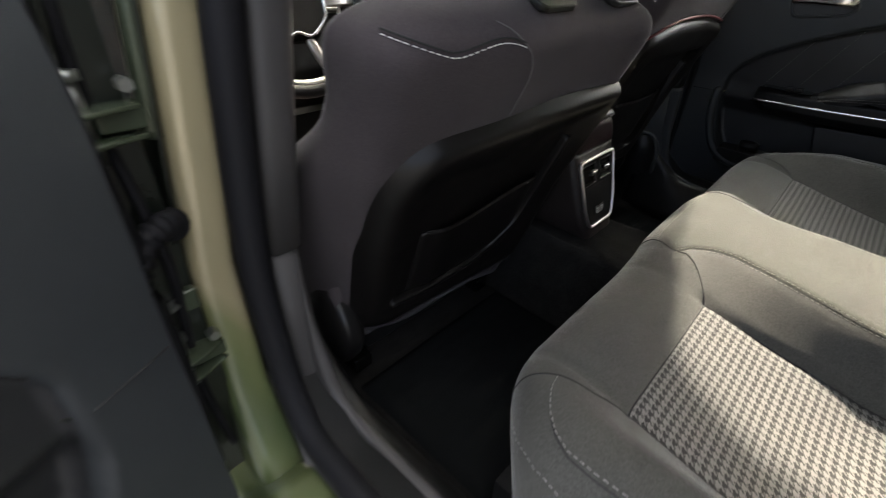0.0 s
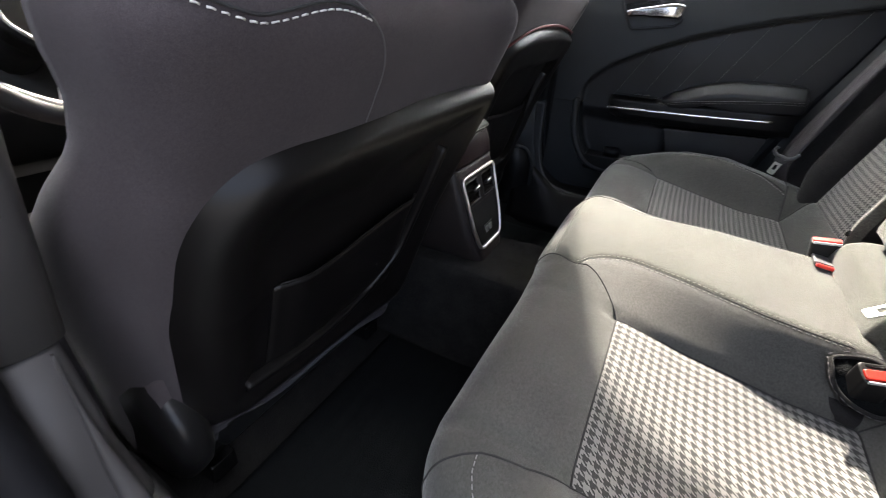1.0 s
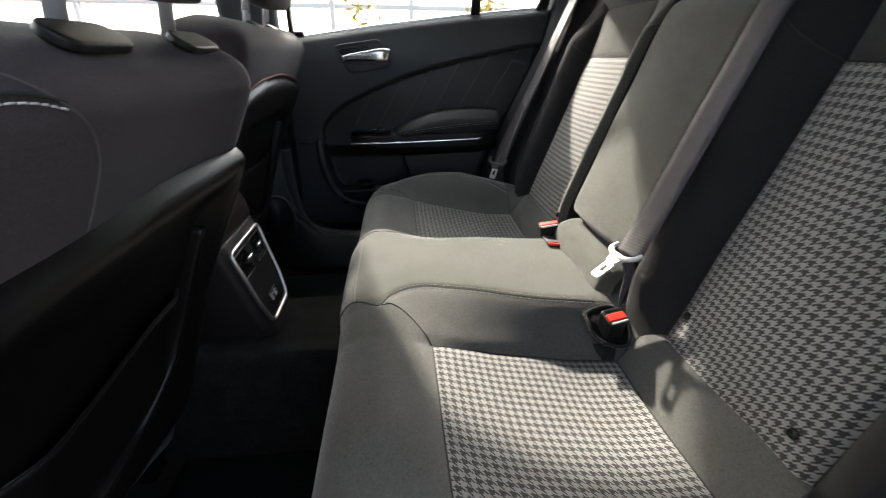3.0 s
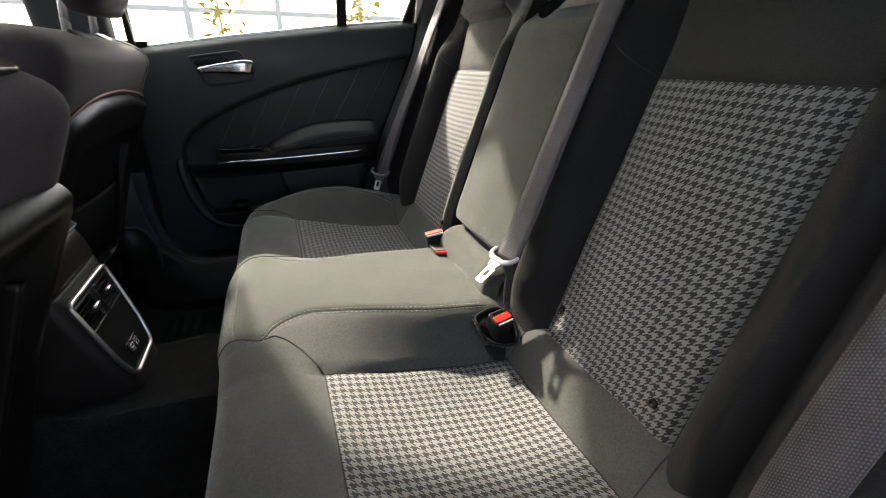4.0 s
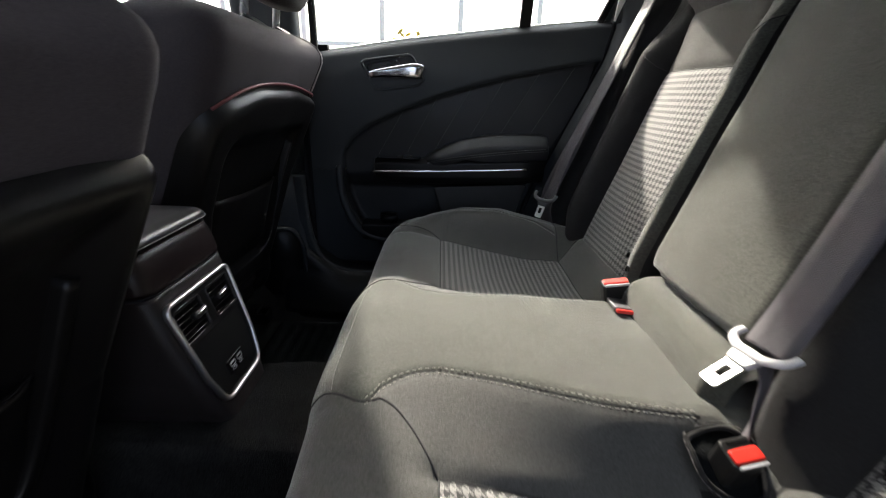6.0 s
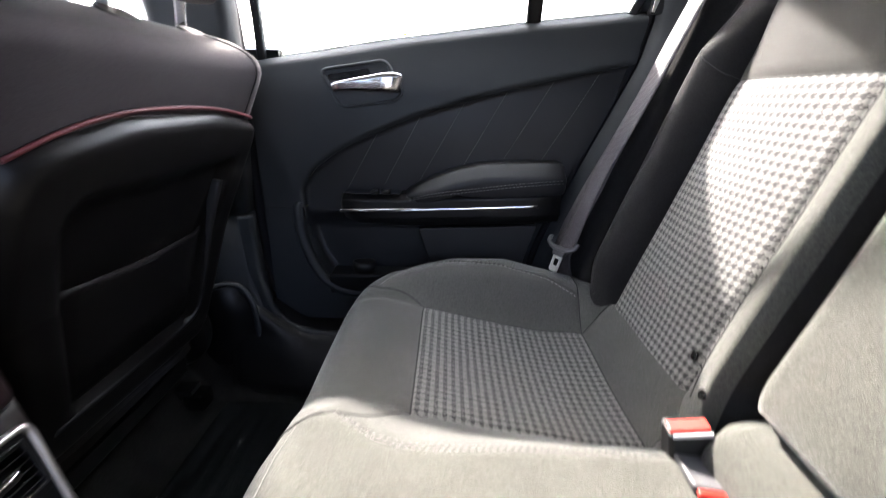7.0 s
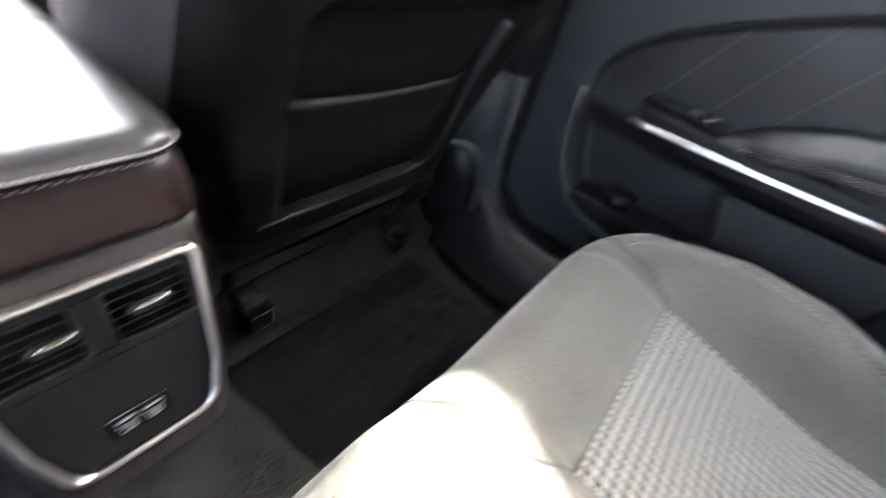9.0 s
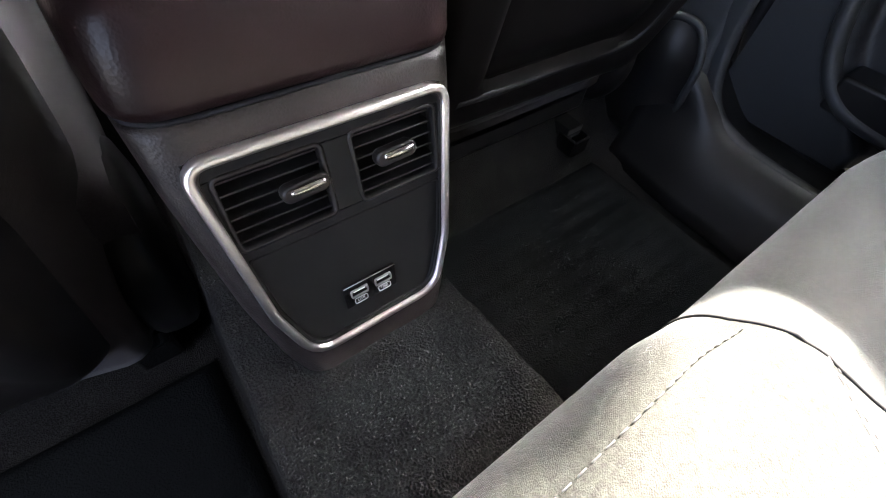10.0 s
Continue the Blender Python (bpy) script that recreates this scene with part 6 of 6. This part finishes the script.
        # added strip: the glare behind the glass is put into its pale colour
        strip = smooth_path([(0.097, 0.734, 0.862), (0.104, 0.728, 0.90), (0.114, 0.716, 0.95), (0.128, 0.700, 1.00)], 5)
        part("bright_edge", sweep(strip, round_rect(0.022, 0.008, 0.003), hint=(0, -1, 0.3), scale=lambda t: 0.25 + 0.75 * ease(0.0, 0.6, t)), PALE_GLARE, door, "pale strip for the glare behind the quarter glass")
    if m is not None:
        door.matrix_basis = m @ door.matrix_basis
    return door


rear_door(None, "closed dark rear door trim with chrome lever and armrest")
# the other rear door is the mirror image, swung open on its hinges
MIRROR = Matrix.Diagonal((1, -1, 1, 1))
HINGE = Vector((-0.80, -0.835, 0))


def open_door():
    before = set(scene.objects)
    made = rear_door(None, "dark rear door swung wide open on its hinges", False)
    swing = Matrix.Translation(HINGE) @ pose(0, 0, 0, 0, 0, -64) @ Matrix.Translation(-HINGE)
    for ob in set(scene.objects) - before:
        if ob.type == "MESH":
            ob.data.transform(swing @ MIRROR)
            ob.data.flip_normals()
    made.location = swing @ Vector((-0.45, -0.75, 0.16))
    bpy.context.view_layer.update()
    for ob in made.children_recursive:
        if ob.parent == made:
            ob.matrix_parent_inverse = made.matrix_world.inverted()
    # edge of the shell with its seal
    edge = [swing @ Vector(p) for p in ((-0.735, -0.78, 0.20), (-0.742, -0.78, 0.35), (-0.745, -0.78, 0.55), (-0.735, -0.78, 0.76))]
    part("edge_seal", tube(smooth_path(edge, 6), 0.011, 8), RUBBER, made)
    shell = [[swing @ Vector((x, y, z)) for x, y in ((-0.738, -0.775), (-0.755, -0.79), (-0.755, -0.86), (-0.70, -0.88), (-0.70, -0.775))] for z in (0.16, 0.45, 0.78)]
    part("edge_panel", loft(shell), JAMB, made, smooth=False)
    for z in (0.36, 0.65):
        leaf = part("hinge", box(-0.775, -0.846, z - 0.010, -0.746, -0.806, z + 0.012), HINGE_PAINT, made, "dark painted steel hinge", bevel=0.004, smooth=False)
        part("pin", tube([(-0.752, -0.852, z - 0.036), (-0.752, -0.852, z + 0.040)], 0.0065, 12, hint=(1, 0, 0)), STEEL, leaf)
        for dz in (-0.016, 0.010):
            arm = sweep(smooth_path([(-0.760, -0.815, z + dz), (-0.744, -0.850, z + dz + 0.002), (-0.738, -0.905, z + dz - 0.004)], 5), round_rect(0.030, 0.005, 0.002), hint=(0, 0, 1))
            part("door_leaf", arm, HINGE_PAINT, leaf)
        part("pin_head", tube([(-0.752, -0.852, z + 0.036), (-0.752, -0.852, z + 0.044)], 0.010, 12, hint=(1, 0, 0)), STEEL, leaf, "bright pin head")
        for dy, dz in ((-0.816, 0.030), (-0.892, -0.026), (-0.884, 0.024)):
            part("bolt", prism([(0.0065 * math.cos(math.pi * k / 3), 0.0065 * math.sin(math.pi * k / 3)) for k in range(6)], 0.014, pose(-0.752, dy, z + dz, 0, 90, 0)), STEEL, leaf, "zinc hexagon bolt", smooth=False)


open_door()


check = thing("door_check_strap", (-0.78, -0.83, 0.45), "steel door check arm between pillar and open door", "door check")
part("arm", sweep(smooth_path([(-0.775, -0.815, 0.442), (-0.752, -0.85, 0.442), (-0.745, -0.90, 0.440)], 5), round_rect(0.014, 0.006, 0.002)), STEEL, check)
part("bracket", box(-0.775, -0.832, 0.428, -0.752, -0.815, 0.456), HINGE_PAINT, check, bevel=0.003, smooth=False)
loom = thing("door_wiring_boot", (-0.78, -0.83, 0.52), "black ribbed rubber wiring boot to the open door", "wiring boot")
path = smooth_path([(-0.768, -0.815, 0.530), (-0.748, -0.822, 0.545), (-0.734, -0.842, 0.542), (-0.728, -0.862, 0.515), (-0.730, -0.872, 0.475), (-0.742, -0.880, 0.430)], 16)
part("boot", tube(path, 0.0125, 14, scale=lambda t: 1.0 + 0.13 * math.sin(t * 2 * math.pi * 15)), RUBBER, loom)
part("collar", tube([(-0.775, -0.812, 0.528), (-0.760, -0.817, 0.537)], 0.018, 14, hint=(0, 0, 1)), RUBBER, loom)
for y, r, w, mat, what in ((-0.838, 0.0055, 0.006, RUBBER, "black"), (-0.858, 0.004, 0.009, JAMB, "dark green"), (-0.876, 0.007, 0.005, RUBBER, "black")):
    cable = thing("cable", (-0.755, y, 0.2), "thin %s cable running down the door jamb" % what, "cable", "cables in the door jamb")
    run = smooth_path([(-0.756 + 0.006 * math.sin(k * 1.7 + y * 40), y + w * math.sin(k * 1.3 + y * 90), 0.98 - 0.08 * k) for k in range(11)], 6)
    part("sheath", tube(run, r, 8, hint=(1, 0, 0)), mat, cable)


def front_door(side, label):
    door = thing("car_door", (-1.3, side * 0.75, 0.16), label, "car door", "front doors")
    prof = [(0.735, 0.17), (0.75, 0.40), (0.735, 0.44), (0.69, 0.45), (0.688, 0.50), (0.745, 0.52), (0.735, 0.66), (0.748, 0.76), (0.775, 0.775), (0.86, 0.70), (0.89, 0.45), (0.85, 0.16)]
    rings = [[(x, side * y, z - 0.02 * ease(-0.95, -1.75, x) * (z > 0.6)) for y, z in prof] for x in knots([-1.78, -0.925], 0.09)]
    part("trim_panel", loft(rings), PANEL, door)
    path = smooth_path([(-1.45, side * 0.73, 0.62), (-1.40, side * 0.722, 0.628), (-1.33, side * 0.725, 0.63)], 5)
    part("lever", sweep(path, circle(0.010, 10, 0.6), hint=(0, -side, 0)), BRIGHT_CHROME, door, "bright chrome pull lever")
    pane_rows = [[(-1.72, side * 0.775, 0.74), (-0.90, side * 0.775, 0.755), (-0.90, side * 0.779, 0.755), (-1.72, side * 0.779, 0.74)],
                 [(-1.28, side * 0.66, 1.08), (-0.88, side * 0.64, 1.135), (-0.88, side * 0.644, 1.135), (-1.28, side * 0.664, 1.08)]]
    g = part("window_pane", loft(pane_rows), CLEAR, door, "clear side glass", smooth=False)
    g.visible_shadow = False


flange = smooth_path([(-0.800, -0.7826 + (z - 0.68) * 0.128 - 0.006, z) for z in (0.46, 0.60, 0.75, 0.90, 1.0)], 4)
structure("jamb_panel_left", sweep(flange, round_rect(0.004, 0.052, 0.0018), hint=(1, 0, 0)), JAMB, "dark green flange of the door jamb", "door jamb")
# paler bead laid along the dark flange to stand for its highlight
bead = smooth_path([(-0.783 - 0.03 * ease(0.74, 0.92, z), -0.7826 + (z - 0.68) * 0.128 - 0.010, z) for z in (0.62, 0.70, 0.78, 0.86, 0.94)], 6)
structure("jamb_bead_left", tube(bead, 0.009, 12, hint=(1, 0, 0)), HINGE_PAINT, "glossy green bead for the highlight on the door jamb", "door jamb")
structure("hinge_recess_left", slab([(-0.92, 0.02), (-0.772, 0.02), (-0.764, 0.30), (-0.764, 0.80), (-0.79, 1.0), (-0.92, 1.05)], -0.815, -0.93), JAMB, "very dark recess behind the hinges of the open door", "door jamb", smooth=False)
front_door(1, "closed dark front passenger door")
front_door(-1, "closed dark driver's door")

# side shield beside the passenger seat, with its raised edge
shield = thing("seat_side_shield", (-0.77, 0.66, 0.10), "dark plastic side shield beside the passenger seat", "seat trim")
rim_path = smooth_path([(-0.825, 0.645, 0.290), (-0.797, 0.652, 0.299), (-0.764, 0.656, 0.291), (-0.741, 0.658, 0.246), (-0.737, 0.659, 0.172), (-0.722, 0.66, 0.095)], 6)
# edge coloured lighter than the plate, for the light it catches
part("edge", tube(rim_path, 0.0065, 8), PANEL, shield)
part("plate", loft([[p + Vector((-0.004, 0.002, 0)) for p in rim_path], [Vector((-0.86, p.y - 0.012, p.z - 0.01)) for p in rim_path]], cap=False, closed=False), HARD_BLACK, shield, solid=0.004)

# seat belt of the driver, hanging down the middle pillar
front_belt = thing("seat_belt", (-0.80, -0.68, 0.2), "dark driver's seat belt hanging down the middle pillar", "seat belt", "front seat belts")
part("webbing", belt_strap([(-0.84, -0.63, 1.05), (-0.85, -0.655, 0.8), (-0.87, -0.665, 0.5), (-0.88, -0.66, 0.25)], [(-0.3, 1, 0), (-0.5, 1, 0)]), WEBBING, front_belt)

# ---- dashboard and steering wheel ----
dash = thing("dashboard", (-1.6, 0, 0.5), "dark dashboard with silver-rimmed instrument hood", "dashboard")
prof = [(-1.86, 0.80), (-1.62, 0.80), (-1.52, 0.775), (-1.48, 0.72), (-1.50, 0.60), (-1.46, 0.50), (-1.52, 0.38), (-1.70, 0.30), (-1.86, 0.30)]
part("panel", slab(rounded_polygon(prof, 0.03, 4), -0.73, 0.73, 2), HARD_BLACK, dash)
ring = [(-1.475, -0.37 + 0.17 * math.cos(a), 0.72 + 0.095 * max(math.sin(a), -0.6)) for a in [2 * math.pi * k / 32 for k in range(32)]]
part("hood", loft([[(x - 0.16, y, z + 0.01) for x, y, z in ring], ring, [(x + 0.03, lerp(y, -0.37, -0.04), z + 0.012) for x, y, z in ring]], cap=False), PANEL, dash, solid=0.012)
for s in (-0.075, 0.075):
    dial = [(-1.49, -0.37 + s + 0.058 * math.cos(a), 0.72 + 0.058 * math.sin(a)) for a in [2 * math.pi * k / 28 for k in range(28)]]
    part("dial_ring", tube(dial, 0.002, 8, True, hint=(1, 0, 0)), BRIGHT_CHROME, dash, "bright dial ring")
part("screen", box(-1.500, -0.10, 0.56, -1.462, 0.12, 0.70), GLOSS_BLACK, dash, "dark glossy centre screen", bevel=0.006, smooth=False)
frame_ring = [(-1.460, 0.01 + a, 0.63 + b) for a, b in round_rect(0.24, 0.16, 0.02)]
part("screen_frame", tube(frame_ring, 0.005, 8, True, hint=(1, 0, 0)), CHROME, dash)
for y in (-0.62, 0.62):
    vent_ring = [(-1.470, y + a, 0.66 + b) for a, b in round_rect(0.13, 0.085, 0.02)]
    part("vent_ring", tube(vent_ring, 0.005, 8, True, hint=(1, 0, 0)), CHROME, dash)
wheel = thing("steering_wheel", (-1.30, -0.37, 0.68), "black leather steering wheel with satin silver spokes", "steering wheel")
TILT = Matrix.Translation((-1.27, -0.37, 0.688)) @ pose(0, 0, 0, 0, 68, 0)
rim = [TILT @ Vector((0.185 * math.cos(a), 0.185 * math.sin(a), 0)) for a in [2 * math.pi * k / 48 for k in range(48)]]
part("rim", tube(rim, 0.0165, 12, True, hint=TILT.to_3x3() @ Vector((0, 0, 1))), LEATHER, wheel)
hub = rounded_polygon([(-0.075, -0.080), (-0.075, 0.080), (0.045, 0.092), (0.082, 0.050), (0.082, -0.050), (0.045, -0.092)], [0.03, 0.03, 0.03, 0.03, 0.03, 0.03], 6)
part("hub", prism(hub, 0.045, TILT @ pose(0, 0, -0.035)), MATTE_BLACK, wheel, bevel=0.012, smooth=False)
trim = smooth_path([TILT @ Vector((x, y, 0.0095)) for x, y in ((-0.055, -0.080), (0.0, -0.084), (0.040, -0.078), (0.074, -0.034), (0.066, 0.0), (0.074, 0.034), (0.040, 0.078), (0.0, 0.084), (-0.055, 0.080))], 5)
part("hub_trim", tube(trim, 0.0032, 8, hint=TILT.to_3x3() @ Vector((0, 0, 1))), BRIGHT_CHROME, wheel, "bright chrome trim line round the hub")
arc = [TILT @ Vector((0.172 * math.cos(a), 0.172 * math.sin(a), 0.004)) for a in [radians(-48 + 6 * k) for k in range(17)]]
part("rim_inlay", tube(arc, 0.0105, 10, hint=TILT.to_3x3() @ Vector((0, 0, 1)), scale=lambda t: 0.25 + 0.75 * math.sin(math.pi * t) ** 0.5), CHROME, wheel, "satin silver inlay of the lower rim")
for a in (90, 270, 20, -20):
    d = Vector((math.cos(radians(a)), math.sin(radians(a)), 0))
    part("spoke", sweep([TILT @ (d * 0.07), TILT @ (d * 0.12 + Vector((0, 0, -0.004))), TILT @ (d * 0.18)], round_rect(0.020 if abs(a) < 60 else 0.030, 0.012, 0.005), hint=TILT.to_3x3() @ Vector((0, 0, 1))), CHROME, wheel, "satin silver spoke")
part("column", tube([TILT @ Vector((0, 0, -0.04)), TILT @ Vector((0, 0, -0.25))], 0.045, 14, hint=(0, 1, 0)), HARD_BLACK, wheel)
for s in (-1, 1):
    part("stalk", tube([TILT @ Vector((0.0, s * 0.05, -0.06)), TILT @ Vector((0.01, s * 0.15, -0.045))], 0.008, 10), HARD_BLACK, wheel)

# ---- outside ----
ASPHALT = surface("grey_asphalt", (0.11, 0.108, 0.104), 0.9, vary=0.3, grain=120, bump=0.4, dist=0.004, patch=0.8)
WALL = surface("pale_metal_cladding", (0.82, 0.81, 0.78), 0.5, vary=0.05, grain=40, bump=0.05, patch=0.5)
WINDOW_FRAME = surface("grey_aluminium_frame", (0.50, 0.50, 0.49), 0.5, 0.0, vary=0.06, grain=60, bump=0.03)
PLANT = surface("dry_yellow_leaves", (0.35, 0.27, 0.06), 0.8, vary=0.4, grain=60, bump=0.2)
RED_PAINT = surface("red_car_paint", (0.45, 0.02, 0.02), 0.25, vary=0.08, bump=0.0, coat=1.0)
structure("ground", sheet([-300, -60, -20, -8, -3, 0, 3, 8, 20, 60, 300], [-300, -60, -20, -8, -3, 0, 3, 8, 20, 60, 300], lambda x, y: (x, y, -0.34), lambda x, y: True)[:2], ASPHALT, "grey asphalt yard", "ground", smooth=False)

hall = thing("glass_screen", (0, 9.2, -0.34), "wide grey-framed glass screen standing along the yard", "glass screen")
part("wall", box(-9.55, 9.24, 2.9, 9.55, 9.36, 3.1), WALL, hall, smooth=False)
part("plinth", box(-9.55, 9.22, -0.34, 9.55, 9.38, 0.10), WALL, hall, smooth=False)
for k in range(13):
    x = -9.5 + k * 1.583
    part("mullion", box(x - 0.05, 9.22, 0.10, x + 0.05, 9.38, 2.9), WINDOW_FRAME, hall, bevel=0.008, smooth=False)
    if k < 12:
        part("transom", box(x + 0.05, 9.24, 1.55, x + 1.533, 9.36, 1.63), WINDOW_FRAME, hall, bevel=0.006, smooth=False)
        for z0, z1 in ((0.10, 1.55), (1.63, 2.9)):
            part("pane", box(x + 0.05, 9.30, z0, x + 1.533, 9.32, z1), CLEAR, hall, smooth=False).visible_shadow = False
for k in range(3):
    plant = thing("potted_plant", (-1.0 + k * 2.4, 8.4, -0.34), "tall yellowing plant in a pot before the glass front", "plant", "plants by the glass front")
    base = Vector((-1.0 + k * 2.4, 8.4, -0.34))
    pot = [[base + Vector((r * math.cos(a), r * math.sin(a), z)) for a in [2 * math.pi * j / 16 for j in range(16)]] for r, z in ((0.16, 0), (0.22, 0.4), (0.20, 0.4))]
    part("pot", loft(pot), WINDOW_FRAME, plant)
    rng = random.Random(7 + k)
    leaves = []
    for _ in range(130):
        h, a, r = rng.uniform(0.5, 2.1), rng.uniform(0, 6.28), rng.uniform(0.02, 0.40)
        c = base + Vector((r * math.cos(a), r * math.sin(a), h))
        u = Vector((rng.uniform(-1, 1), rng.uniform(-1, 1), rng.uniform(-1, 1))).normalized()
        w = u.cross(Vector((0.3, 0.5, 0.8))).normalized()
        leaves.append(([c - u * 0.10, c + w * 0.035, c + u * 0.10, c - w * 0.035], [(0, 1, 2, 3)]))
    part("leaves", join(*leaves), PLANT, plant, smooth=False)
    part("stem", tube([base + Vector((0, 0, 0.35)), base + Vector((0.03, 0, 1.2)), base + Vector((0, 0.04, 2.0))], 0.02, 8, hint=(1, 0, 0)), PLANT, plant)

far_car = thing("parked_car", (-6.5, 5.5, -0.34), "glossy red car parked out in the yard", "car")
body = [(-2.2, 0.25), (-2.25, 0.55), (-2.0, 0.80), (-1.1, 0.92), (-0.5, 1.38), (0.8, 1.42), (1.5, 1.0), (2.1, 0.92), (2.25, 0.6), (2.2, 0.25)]
rings = [[(-6.5 + x, 5.5 + s * 0.88 * (1 if z < 0.95 else 0.82), z - 0.34) for x, z in rounded_polygon(body, 0.12, 4)] for s in (-1, 1)]
part("body", loft(rings), RED_PAINT, far_car, bevel=0.08)
side_glass = rounded_polygon([(-0.95, 0.94), (-0.45, 1.32), (0.75, 1.35), (1.3, 1.0)], 0.06)
for s in (-1, 1):
    part("side_glass", prism(side_glass, 0.02, Matrix.Translation((-6.5, 5.5 + s * 0.80, -0.34)) @ Matrix(((1, 0, 0), (0, 0, s), (0, 1, 0))).to_4x4()), GLOSS_BLACK, far_car, smooth=False)
    for x in (-1.4, 1.4):
        tyre = tube([(-6.5 + x + 0.27 * math.cos(a), 5.5 + s * 0.80, -0.02 + 0.27 * math.sin(a)) for a in [2 * math.pi * j / 24 for j in range(24)]], 0.07, 10, True, hint=(0, 1, 0))
        w = part("wheel", tyre, RUBBER, far_car)
        disc = [[(-6.5 + x + r * math.cos(a), 5.5 + s * y, -0.02 + r * math.sin(a)) for a in [2 * math.pi * j / 20 for j in range(20)]] for r, y in ((0.22, 0.84), (0.10, 0.87))]
        part("rim", loft(disc), CHROME, w)
